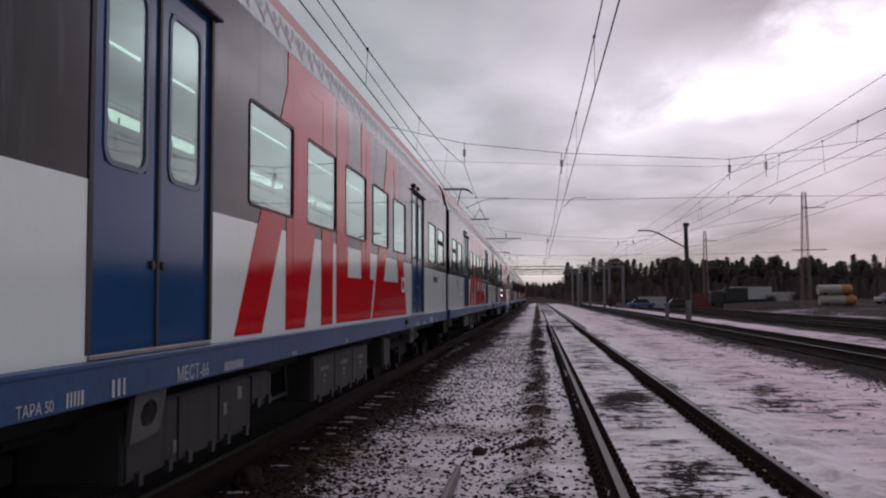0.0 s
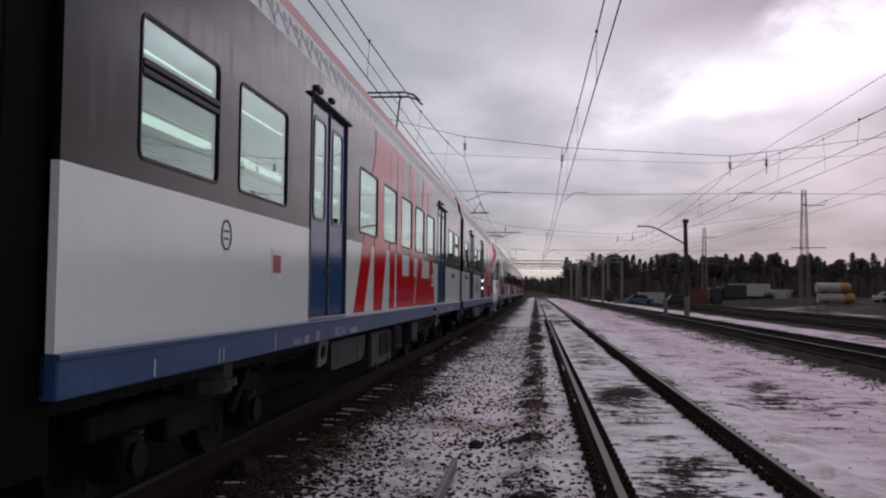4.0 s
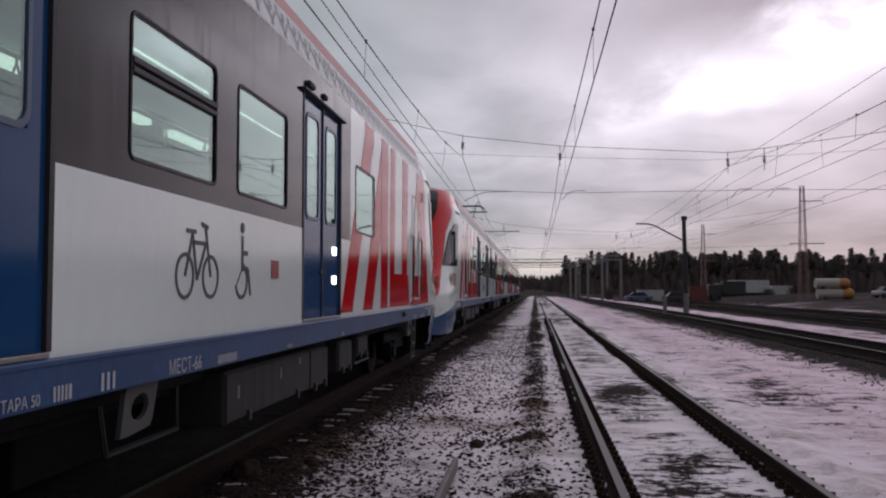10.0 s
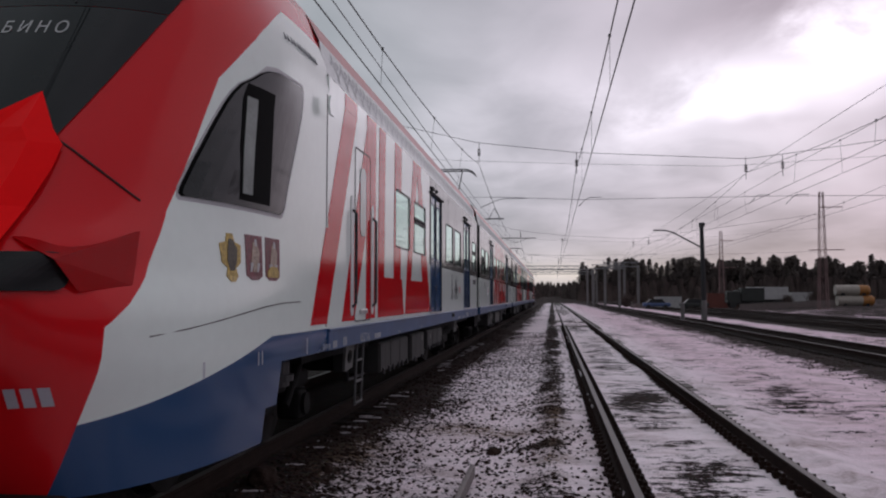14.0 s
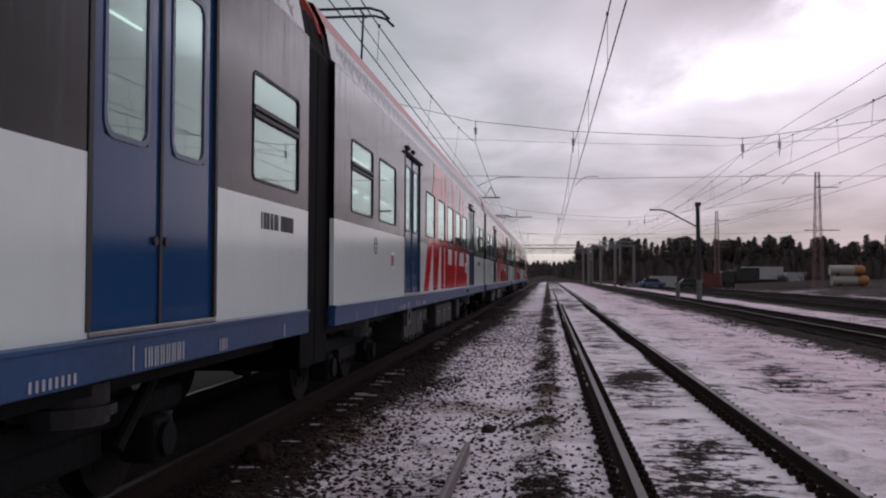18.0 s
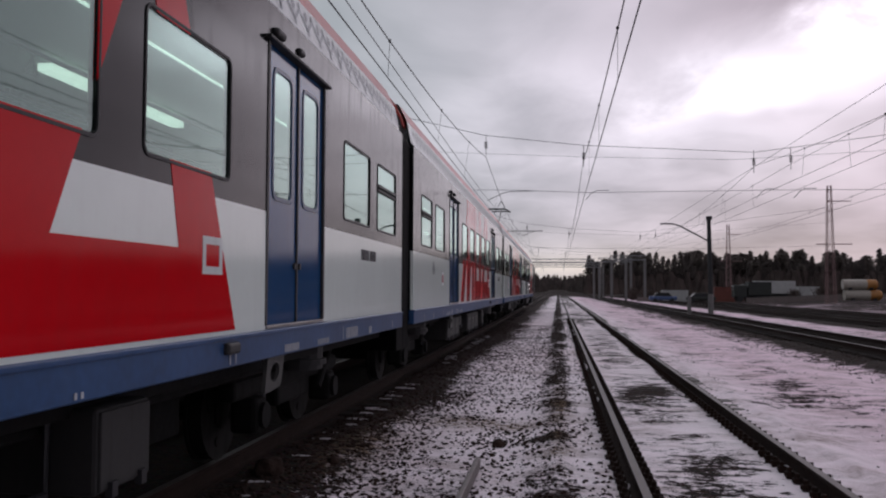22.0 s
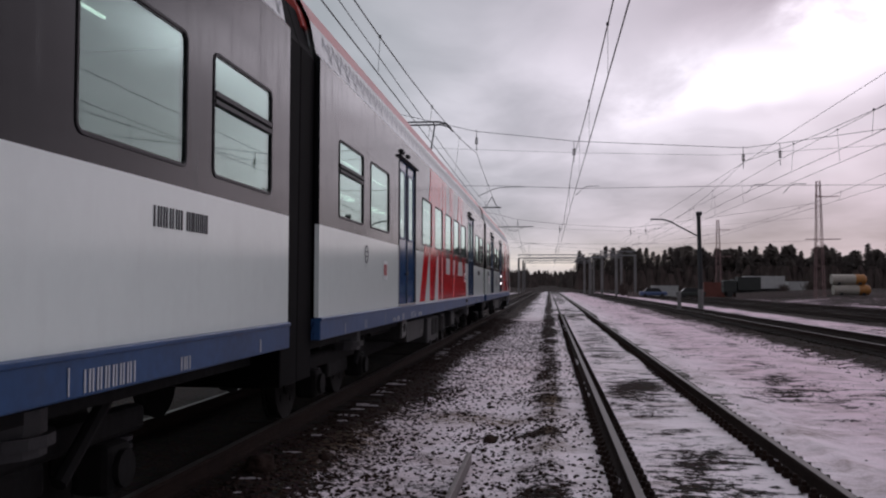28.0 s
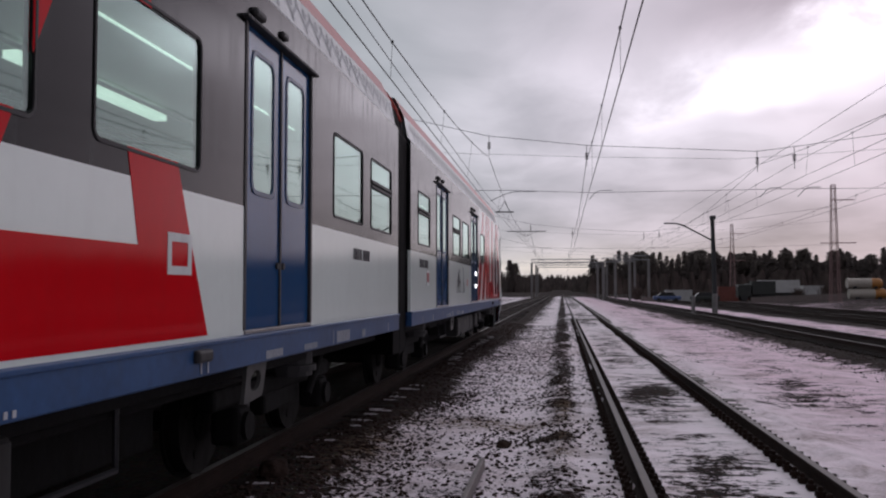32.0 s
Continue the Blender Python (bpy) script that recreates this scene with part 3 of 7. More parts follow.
def rail_mesh(y0, y1, dy=25.0):
    bm = bmesh.new()
    n = max(1, round((y1 - y0) / dy))
    rows = [[bm.verts.new((px, y0 + (y1 - y0) * k / n, pz)) for px, pz in RAIL_PROFILE] for k in range(n + 1)]
    for a, b in zip(rows, rows[1:]):
        for i in range(len(RAIL_PROFILE)):
            j = (i + 1) % len(RAIL_PROFILE)
            f = bm.faces.new((a[j], a[i], b[i], b[j]))
            f.material_index = 1 if i == 0 else 0
    bm.faces.new(rows[0])
    bm.faces.new(rows[-1][::-1])
    bmesh.ops.recalc_face_normals(bm, faces=bm.faces)
    me = bpy.data.meshes.new("rail")
    bm.to_mesh(me)
    bm.free()
    me.materials.append(M_RAIL)
    me.materials.append(M_RAILTOP)
    return me


def build_tracks():
    long_rail = rail_mesh(-30, 420)
    sl = bmesh.new()
    box(sl, -1.35, 1.35, -0.13, 0.13, -0.40, -0.183, 0.02)
    sleeper = mesh_of("sleeper", sl, M_SLEEPER)
    # the same sleeper in the shade-darkened colour, for the train's track
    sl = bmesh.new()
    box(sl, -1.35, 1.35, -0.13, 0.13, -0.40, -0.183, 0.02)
    dark_sleeper = mesh_of("sleeper", sl, M_SHADESLEEPER)
    fs = bmesh.new()
    for s in (-1, 1):
        for q in (-0.11, 0.11):
            tube(fs, (s * 0.10, q, -0.19), (s * 0.10, q, -0.085), 0.018, 6)
            tube(fs, (s * 0.10, q, -0.16), (s * 0.10, q, -0.12), 0.034, 6)
            box(fs, s * 0.085 - 0.035, s * 0.085 + 0.035, q - 0.028, q + 0.028, -0.19, -0.155)
    box(fs, -0.14, 0.14, -0.08, 0.08, -0.215, -0.195, 0.004)
    bmesh.ops.scale(fs, vec=(1.35, 1.25, 1.1), verts=fs.verts)
    fast = mesh_of("fastening", fs, M_RAIL)
    caps = []
    rng = random.Random(3)
    for k in range(7):
        cp = bmesh.new()
        n = 10
        top = [cp.verts.new((0.10 * math.cos(a) * rng.uniform(0.5, 1.3), 0.028 * math.sin(a) * rng.uniform(0.5, 1.3), 0.008)) for a in [2 * math.pi * i / n for i in range(n)]]
        low = [cp.verts.new((v.co.x * 1.2, v.co.y * 1.25, -0.004)) for v in top]
        cp.faces.new(top)
        for i in range(n):
            cp.faces.new((low[i], low[(i + 1) % n], top[(i + 1) % n], top[i]))
        caps.append(mesh_of("snow_cap", cp, M_SNOW))
    labels = {TRAIN_X: "dark rusty track with concrete sleepers under the train", NEXT_X: "empty rusty track half buried in snow", FAR_TRACKS[0]: "rusty side track on dark ballast", FAR_TRACKS[1]: "distant side track on dark ballast", FAR_TRACKS[2]: "distant side track on dark ballast"}
    for c, text in labels.items():
        tr = holder("railway_track", text, "railway track", "tracks")
        tr.location = (c, 0, 0)
        for s in (-1, 1):
            r = new("rail", long_rail)
            r.parent = tr
            r.location = (s * 0.797, 0, 0)
        near = c in (TRAIN_X, NEXT_X)
        count = 90 if near else 0
        for k in range(-16 if near else 0, count):
            y = 3.0 + 0.55 * k
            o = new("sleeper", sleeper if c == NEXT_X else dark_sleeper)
            o.parent, o.location = tr, (0, y, -0.012 - (0.022 if c == NEXT_X else 0) + 0.008 * math.sin(k * 2.3))
            if c == TRAIN_X and k < 60:
                for e in range(rng.choice((0, 1, 1, 2, 3))):
                    q = new("snow_cap", rng.choice(caps))
                    q.parent, q.location = tr, (rng.uniform(1.10, 1.30), y + rng.uniform(-0.10, 0.10), -0.186)
                    q.scale = (rng.uniform(0.5, 1.2), rng.uniform(0.6, 1.3), 1)
            if c == NEXT_X:
                for s in (-1, 1):
                    q = new("fastening", fast)
                    q.parent, q.location = tr, (s * 0.797, y, 0.035)
        # the rest of the sleepers, joined
        bm = bmesh.new()
        y = 3.0 + 0.55 * count
        while y < 260:
            box(bm, -1.35, 1.35, y - 0.13, y + 0.13, -0.40, -0.185)
            y += 0.55
        o = part("sleeper_rest", bm, M_SLEEPER if c == NEXT_X else M_SHADESLEEPER, tr)
        o["kind"] = "stuff"


build_tracks()


def build_stones():
    """Loose ballast stones lying in the snow between the tracks."""
    rng = random.Random(11)
    shapes = []
    for k in range(6):
        pts = []
        for i in range(9):
            v = Vector((rng.gauss(0, 1), rng.gauss(0, 1), rng.gauss(0, 1))).normalized()
            pts.append(Vector((v.x, v.y * 0.8, v.z * 0.6)) * rng.uniform(0.8, 1.15))
        bm = bmesh.new()
        vs = [bm.verts.new(p) for p in pts]
        bmesh.ops.convex_hull(bm, input=vs)
        bm.verts.ensure_lookup_table()
        used = [v for v in bm.verts if v.link_faces]
        idx = {v: i for i, v in enumerate(used)}
        shapes.append(([v.co.copy() for v in used], [[idx[v] for v in f.verts] for f in bm.faces]))
        bm.free()
    verts, faces = [], []

    def drop(x, y, r):
        co, fs = rng.choice(shapes)
        a = rng.random() * 6.283
        ca, sa = math.cos(a), math.sin(a)
        z = ground_height(x, y) + r * 0.12
        o = len(verts)
        verts.extend((x + (p.x * ca - p.y * sa) * r, y + (p.x * sa + p.y * ca) * r, z + p.z * r) for p in co)
        faces.extend(tuple(o + i for i in f) for f in fs)
    n = 0
    while n < 17000:
        x = rng.uniform(-2.95, 0.5)
        y = 5.2 + 42 * rng.random() ** 1.7
        dens = 0.95 if x < -2.2 else 0.72 if x < -1.5 else 0.42 if x < -0.2 else 0.6 if x < 0.15 else 0.25
        dens *= 0.45 + 0.9 * max(0.0, noise.noise((x * 0.9, y * 0.5, 5.0)) + 0.45)
        if rng.random() < dens:
            drop(x, y, rng.choice((0.013, 0.017, 0.022, 0.027, 0.034)) * rng.uniform(0.7, 1.35))
            n += 1
    for k in range(1500):
        drop(rng.uniform(6.6, 8.6), rng.uniform(16, 70), rng.uniform(0.02, 0.05))
    for k in range(260):
        drop(rng.uniform(2.6, 6.5), rng.uniform(5, 30), rng.uniform(0.01, 0.025))
    me = bpy.data.meshes.new("ballast_stones")
    me.from_pydata(verts, [], faces)
    me.materials.append(M_STONE)
    tagged(new("ballast_stones", me), "scattered dark ballast stones lying in thin snow", "ballast", kind="stuff")
    # a few larger lumps, each a thing
    for x, y, r in ((-0.70, 10.45, 0.085), (-2.75, 8.2, 0.14), (-2.3, 8.9, 0.06), (-0.25, 12.0, 0.05)):
        bm = bmesh.new()
        bmesh.ops.create_icosphere(bm, subdivisions=3, radius=r)
        for v in bm.verts:
            v.co *= 1 + 0.35 * noise.noise(v.co * (2.2 / r) * 0.6 + Vector((x, y, 0)))
            v.co.z *= 0.75
        o = thing("stone_lump", bm, M_STONE, "rough brown lump of stone lying in the snow", "stone", "stone lumps", smooth=False)
        o.location = (x, y, ground_height(x, y) + r * 0.35)
    # the short loose bar beside the track
    bm = bmesh.new()
    box(bm, -0.026, 0.026, 0, 3.2, -0.10, 0.03, 0.012)
    o = thing("loose_bar", bm, M_BAR, "short loose steel bar lying in the gravel", "steel bar")
    o.location = (-0.81, 5.75, ground_height(-0.81, 7.5) + 0.13)


build_stones()

# ---- train ----
LENGTH, BODY, MIDDLE, START = 22.6, 21.68, 11.06, 0.08
SILL0, SILL1, WAIST, EAVE, CEIL = 1.06, 1.28, 2.18, 3.80, 3.62
WZ0, WZ1 = 2.31, 3.14
DOOR_W, DOOR_Z1 = 1.62, 3.50


def side_of(car, holes, doors, regions, decals, flip=1):
    """The outer skin of one long side: painted panels with openings, then the lettering on it. flip -1: the far side."""
    for name, polys, m, label in regions:
        bm = bmesh.new()
        (a, lo), (b, hi) = polys[0][0], polys[0][2]
        cut = [h for h in holes + doors if h[1] > a and h[0] < b and h[3] > lo and h[2] < hi]
        grid_panel(bm, a, b, lo, hi, cut, SIDE * flip, 0.045 * flip)
        part(name, bm, m, car, label)
    for name, polys, m, label in decals:
        bm = bmesh.new()
        for k, p in enumerate(minus(polys, holes + doors)):
            slab(bm, p, (SIDE + 0.003 + 0.0006 * (k % 6)) * flip, 0.005 * flip)
        part(name, bm, m, car, label)


def add_window(car, yc, w, hopper=False, flip=1, z0=WZ0, z1=WZ1):
    y0, y1 = yc - w / 2, yc + w / 2
    X = SIDE * flip
    bm = bmesh.new()
    ring(bm, rounded(y0 - 0.006, y1 + 0.006, z0 - 0.006, z1 + 0.006, 0.07), rounded(y0 + 0.011, y1 - 0.011, z0 + 0.011, z1 - 0.011, 0.055), X + 0.008 * flip, 0.03 * flip)
    win = part("window", bm, M_BLACK, car, "black rubber window frame")
    bm = bmesh.new()
    slab(bm, rounded(y0 + 0.010, y1 - 0.010, z0 + 0.010, z1 - 0.010, 0.055), X - 0.008 * flip, 0.008 * flip)
    g = part("pane", bm, M_PANEGLASS, win, "tinted carriage glass")
    g.visible_shadow = False
    if hopper:
        bm = bmesh.new()
        zb = z1 - 0.27
        box(bm, min(X + 0.016 * flip, X - 0.03 * flip), max(X + 0.016 * flip, X - 0.03 * flip), y0 + 0.01, y1 - 0.01, zb - 0.022, zb + 0.012)
        box(bm, min(X + 0.016 * flip, X - 0.03 * flip), max(X + 0.016 * flip, X - 0.03 * flip), y0 + 0.01, y1 - 0.01, zb - 0.075, zb - 0.045)
        part("hopper_bar", bm, M_BLACK, win)


def add_door(car, yc, flip=1, lamps=False):
    y0, y1 = yc - DOOR_W / 2, yc + DOOR_W / 2
    X = SIDE * flip - 0.018 * flip
    door = holder_part("door", car)
    for k, (a, b) in enumerate(((y0 + 0.02, yc - 0.008), (yc + 0.008, y1 - 0.02))):
        w0, w1 = a + 0.145, b - 0.145
        wz0, wz1 = 2.30, 3.34
        bm = bmesh.new()
        for p in minus([rect(a, b, SILL1 + 0.03, DOOR_Z1)], [(w0, w1, wz0, wz1)]):
            slab(bm, p, X, 0.04 * flip)
        leaf = part("door_leaf", bm, M_DOORBLUE, door, "glossy blue door leaf")
        bm = bmesh.new()
        ring(bm, rounded(w0 - 0.012, w1 + 0.012, wz0 - 0.012, wz1 + 0.012, 0.10), rounded(w0 + 0.02, w1 - 0.02, wz0 + 0.02, wz1 - 0.02, 0.08), X + 0.008 * flip, 0.03 * flip)
        part("door_window_frame", bm, M_DOORRIM, door)
        bm = bmesh.new()
        slab(bm, rounded(w0 + 0.005, w1 - 0.005, wz0 + 0.005, wz1 - 0.005, 0.08), X - 0.002 * flip, 0.006 * flip)
        g = part("door_pane", bm, M_PANEGLASS, door, "tall tinted door glass")
        g.visible_shadow = False
        # push button
        s = yc - 0.07 if k == 0 else yc + 0.07
        bm = bmesh.new()
        tube(bm, (X, s, 1.78), (X + 0.02 * flip, s, 1.78), 0.027, 12)
        part("door_button", bm, M_BLACK, door)
        if lamps and k == 1:
            for z in (1.70, 2.02):
                bm = bmesh.new()
                box(bm, min(X, X + 0.012 * flip), max(X, X + 0.012 * flip), b - 0.30, b - 0.15, z - 0.045, z + 0.045, 0.004)
                part("marker_lamp", bm, M_LED, door, "small glowing white square lamp")
    for a, w, out in ((y0, 0.022, 0.025), (y1, 0.022, 0.025), (yc, 0.016, 0.014)):
        bm = bmesh.new()
        box(bm, min(X - 0.03 * flip, X + out * flip), max(X - 0.03 * flip, X + out * flip), a - w, a + w, SILL1 + 0.03, DOOR_Z1)
        part("door_seal", bm, M_BLACK, door)
    bm = bmesh.new()
    box(bm, min(X - 0.02 * flip, X + 0.075 * flip), max(X - 0.02 * flip, X + 0.065 * flip), y0 - 0.09, y1 + 0.09, DOOR_Z1 + 0.005, DOOR_Z1 + 0.032, 0.008)
    part("rain_gutter", bm, M_BLACK, door, "black drip rail over the door")
    bm = bmesh.new()
    box(bm, min(X, X + 0.05 * flip), max(X, X + 0.05 * flip), yc - 0.07, yc + 0.07, DOOR_Z1 + 0.09, DOOR_Z1 + 0.15, 0.02)
    part("door_camera", bm, M_BLACK, door, "small black door camera")
    bm = bmesh.new()
    box(bm, min(X, X + 0.06 * flip), max(X, X + 0.06 * flip), y0 + 0.10, y0 + 0.32, DOOR_Z1 + 0.07, DOOR_Z1 + 0.14, 0.025)
    part("door_buzzer", bm, M_BLACK, door, "small black warning horn over the door")
    bm = bmesh.new()
    box(bm, min(X - 0.04 * flip, X + 0.03 * flip), max(X - 0.04 * flip, X + 0.03 * flip), y0, y1, SILL1 + 0.002, SILL1 + 0.028, 0.004)
    part("door_sill", bm, M_STEEL, door)


def holder_part(name, car):
    o = new(name)
    o.parent = car
    return o


M_DOORRIM = mat("door_rim_blue", (0.03, 0.07, 0.14), 0.35, 0, 0.08, 3.0)


def roof_profile():
    return ((SIDE, EAVE, 0), (SIDE - 0.02, 3.83, 1), (SIDE - 0.045, 3.85, 1), (SIDE - 0.11, 4.18, 2), (SIDE - 0.24, 4.44, 3), (SIDE - 0.6, 4.58, 3), (SIDE - 1.1, 4.64, 3))


def add_roof(car, y0, y1, white=None):
    """Grey shoulder, white band, red band and roof, each a curved strip on both sides."""
    prof = roof_profile()
    names = (("shoulder_panel", M_GREY), ("white_cornice", M_BAND), ("red_cornice", M_ROOFRED), ("roof_panel", M_ROOF))
    groups = {0: [0, 1], 1: [1, 2, 3], 2: [3, 4], 3: [4, 5, 6]}
    for g, ids in groups.items():
        bm = bmesh.new()
        for s in (1, -1):
            row = [[bm.verts.new((s * prof[i][0], y, prof[i][1])) for i in ids] for y in (y0, y1)]
            inner = [[bm.verts.new((s * (prof[i][0] - 0.05), y, prof[i][1] - 0.04)) for i in ids] for y in (y0, y1)]
            for k in range(len(ids) - 1):
                q = (row[0][k], row[1][k], row[1][k + 1], row[0][k + 1])
                bm.faces.new(q if s == 1 else q[::-1])
                q = (inner[0][k], inner[1][k], inner[1][k + 1], inner[0][k + 1])
                bm.faces.new(q[::-1] if s == 1 else q)
            if g == 3 and s == 1:
                top = row
            if g == 3 and s == -1:
                bm.faces.new((top[0][-1], top[1][-1], row[1][-1], row[0][-1]))
        if g == 0 and white:
            bmesh.ops.bisect_plane(bm, geom=bm.verts[:] + bm.edges[:] + bm.faces[:], plane_co=(0, white[0] if white[0] > y0 else white[1], 0), plane_no=(0, 1, 0))
            pale = bm.copy()
            for mesh, keep in ((bm, False), (pale, True)):
                bmesh.ops.delete(mesh, geom=[f for f in mesh.faces if (white[0] < f.calc_center_median().y < white[1]) != keep], context="FACES")
            part("shoulder_panel", pale, M_WHITE, car, "white shoulder strip")
        part(names[g][0], bm, names[g][1], car)
    # scroll ornament along the white band
    bm = bmesh.new()
    y = y0 + 0.35
    k = 0
    dx, dz = prof[3][0] - prof[2][0], prof[3][1] - prof[2][1]
    ln = math.hypot(dx, dz)

    def P(u, v):
        s = v / ln
        return Vector((prof[2][0] + dx * s + 0.004 * dz / ln, u, prof[2][1] + dz * s - 0.004 * dx / ln))
    while y < y1 - 0.45:
        # one tall loop of the wave and a small curl inside it
        pts = [(y + 0.40 * i / 20 + 0.055 * math.sin(4 * math.pi * i / 20), 0.17 + 0.115 * math.sin(2 * math.pi * i / 20)) for i in range(21)]
        curl = [(y + 0.30 + (0.055 - 0.003 * i) * math.cos(0.6 * i), 0.22 + (0.055 - 0.003 * i) * math.sin(0.6 * i)) for i in range(13)]
        for path, half_w in ((pts, 0.018), (curl, 0.013)):
            left, right = [], []
            for i, (a, b) in enumerate(path):
                (p, q), (r, t) = path[max(0, i - 1)], path[min(len(path) - 1, i + 1)]
                d = Vector((r - p, t - q)).normalized()
                left.append(bm.verts.new(P(a - d.y * half_w, b + d.x * half_w)))
                right.append(bm.verts.new(P(a + d.y * half_w, b - d.x * half_w)))
            for i in range(len(path) - 1):
                bm.faces.new((right[i], right[i + 1], left[i + 1], left[i]))
        y += 0.40
    part("band_ornament", bm, M_ORN, car, "grey scroll pattern on the white band")


def add_interior(car, y0, y1):
    bm = bmesh.new()
    box(bm, -SIDE + 0.06, SIDE - 0.06, y0 + 0.02, y1 - 0.02, SILL1 - 0.06, SILL1 + 0.01)
    part("cabin_floor", bm, M_SEAT, car)
    bm = bmesh.new()
    box(bm, -SIDE + 0.10, SIDE - 0.10, y0 + 0.02, y1 - 0.02, CEIL + 0.02, CEIL + 0.06)
    part("cabin_ceiling", bm, M_INT, car)
    bm = bmesh.new()
    box(bm, 0.57, 0.595, y0 + 1.0, y1 - 1.0, CEIL - 0.004, CEIL + 0.012)
    part("cabin_lamp", bm, M_LIGHT, car, "thin strip light under the carriage ceiling")
    n = 5
    for k in range(n):
        bm = bmesh.new()
        a = y0 + 1.2 + (y1 - y0 - 2.4) * k / n
        box(bm, -0.66, -0.52, a, a + (y1 - y0 - 2.4) / n * 0.72, CEIL - 0.10, CEIL - 0.03)
        part("cabin_lamp", bm, M_LIGHT, car, "broad lamp panel inside the carriage")
    # hanging handles along the aisle
    bm = bmesh.new()
    chain(bm, [(0, 0, 0.0), (0, 0, -0.07), (0, -0.07, -0.19), (0, 0.07, -0.19), (0, 0, -0.07)], 0.011, 5)
    loop = mesh_of("hand_strap", bm, M_BLACK)
    y = y0 + 6.6
    while y < y0 + 15.6:
        o = new("hand_strap", loop)
        o.parent, o.location = car, (0.02 + 0.1 * math.sin(y * 5), y, 3.34)
        y += 0.62
    bm = bmesh.new()
    for a in (y0 + 0.03, y1 - 0.08):
        box(bm, -SIDE + 0.07, SIDE - 0.07, a, a + 0.05, SILL1, CEIL)
    part("cabin_end_panel", bm, M_INT, car)
    bm = bmesh.new()
    y = y0 + 7.4
    while y < y0 + 14.8:
        for s in (-1, 1):
            box(bm, s * 0.95 - 0.46, s * 0.95 + 0.46, y - 0.06, y + 0.06, 1.65, 2.42, 0.03)
        y += 1.7
    part("seat_backs", bm, M_SEAT, car)
    bm = bmesh.new()
    for s in (-1, 1):
        tube(bm, (s * 0.5, y0 + 1.2, 3.15), (s * 0.5, y1 - 1.2, 3.15), 0.018, 6)
    part("grab_rail", bm, M_CHROME, car)


def add_under(car, y0, y1, boxes, pipes, tank=None, vents=(), plates=()):
    """Equipment under the floor: each box (start, end, covers, stencilled, lower edge) on both sides, dark gaps between."""
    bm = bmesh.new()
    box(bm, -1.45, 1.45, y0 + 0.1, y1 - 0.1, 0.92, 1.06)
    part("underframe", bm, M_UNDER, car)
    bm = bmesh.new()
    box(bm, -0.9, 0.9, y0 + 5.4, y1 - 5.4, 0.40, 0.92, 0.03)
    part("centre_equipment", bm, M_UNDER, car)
    for s in (-1, 1):
        if tank:
            a, b, lo = tank
            poly = [(a, 0.98), (a, lo + 0.05), (a + 0.05, lo)] + [(b - 0.28 + 0.28 * math.sin(radians(q)), lo + 0.28 - 0.28 * math.cos(radians(q))) for q in range(0, 91, 15)] + [(b, 0.98)]
            bm = bmesh.new()
            slab(bm, poly, s * 1.60, s * 0.7)
            part("air_tank_cover", bm, M_BOX, car, "grey round-cornered tank cover")
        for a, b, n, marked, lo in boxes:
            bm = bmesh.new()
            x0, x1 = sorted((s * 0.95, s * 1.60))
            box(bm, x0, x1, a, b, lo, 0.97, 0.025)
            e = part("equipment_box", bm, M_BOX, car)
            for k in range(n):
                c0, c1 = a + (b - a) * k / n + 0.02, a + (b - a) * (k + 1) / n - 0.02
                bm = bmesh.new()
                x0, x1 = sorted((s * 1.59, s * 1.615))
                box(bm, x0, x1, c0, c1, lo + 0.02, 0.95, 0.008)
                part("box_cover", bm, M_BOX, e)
                for q in (0.2, 0.8):
                    y = c0 + (c1 - c0) * q
                    bm = bmesh.new()
                    x0, x1 = sorted((s * 1.60, s * 1.64))
                    box(bm, x0, x1, y - 0.03, y + 0.03, lo - 0.02, lo + 0.06)
                    part("cover_latch", bm, M_DKSTEEL, e)
                if marked and s == 1:
                    bm = bmesh.new()
                    m = (c0 + c1) / 2
                    for z, h, cols in ((0.80, 0.045, 6), (0.725, 0.035, 2), (0.665, 0.035, 1)):
                        for i in range(cols):
                            y = m + (i - cols / 2) * 0.062
                            box(bm, 1.615, 1.619, y, y + 0.045, z, z + h)
                    part("stencil_bars", bm, M_STENCIL, e)["kind"] = "stuff"
        if s == 1:
            for a, b, z0, z1 in vents:
                bm = bmesh.new()
                box(bm, 1.60, 1.618, a, b, z0, z1, 0.004)
                v = part("vent_backing", bm, M_UNDER, car, "dark louvred vent")
                slat = bmesh.new()
                box(slat, 1.612, 1.635, a + 0.02, b - 0.02, -0.008, 0.008)
                slat = mesh_of("vent_slat", slat, M_UNDER)
                for k in range(8):
                    o = new("vent_slat", slat)
                    o.parent, o.location = v, (0, 0, z0 + (z1 - z0) * (k + 0.5) / 8)
            for y, z, w, h in plates:
                bm = bmesh.new()
                box(bm, 1.612, 1.622, y, y + w, z, z + h, 0.003)
                part("label_plate", bm, M_STENCIL, car)
        for a, z in pipes:
            bm = bmesh.new()
            chain(bm, [(s * 1.35, a, 0.95), (s * 1.38, a + 0.05, z), (s * 1.38, a + 1.1, z), (s * 1.35, a + 1.15, 0.95)], 0.022, 6)
            part("pipe", bm, M_DKSTEEL, car)
        bm = bmesh.new()
        tube(bm, (s * 1.30, y0 + 4.6, 0.86), (s * 1.30, y1 - 4.6, 0.86), 0.03, 6)
        part("brake_pipe", bm, M_UNDER, car)


M_STENCIL = mat("faded_stencil_paint", (0.16, 0.155, 0.14), 0.8, 0, 0.3, 12.0)
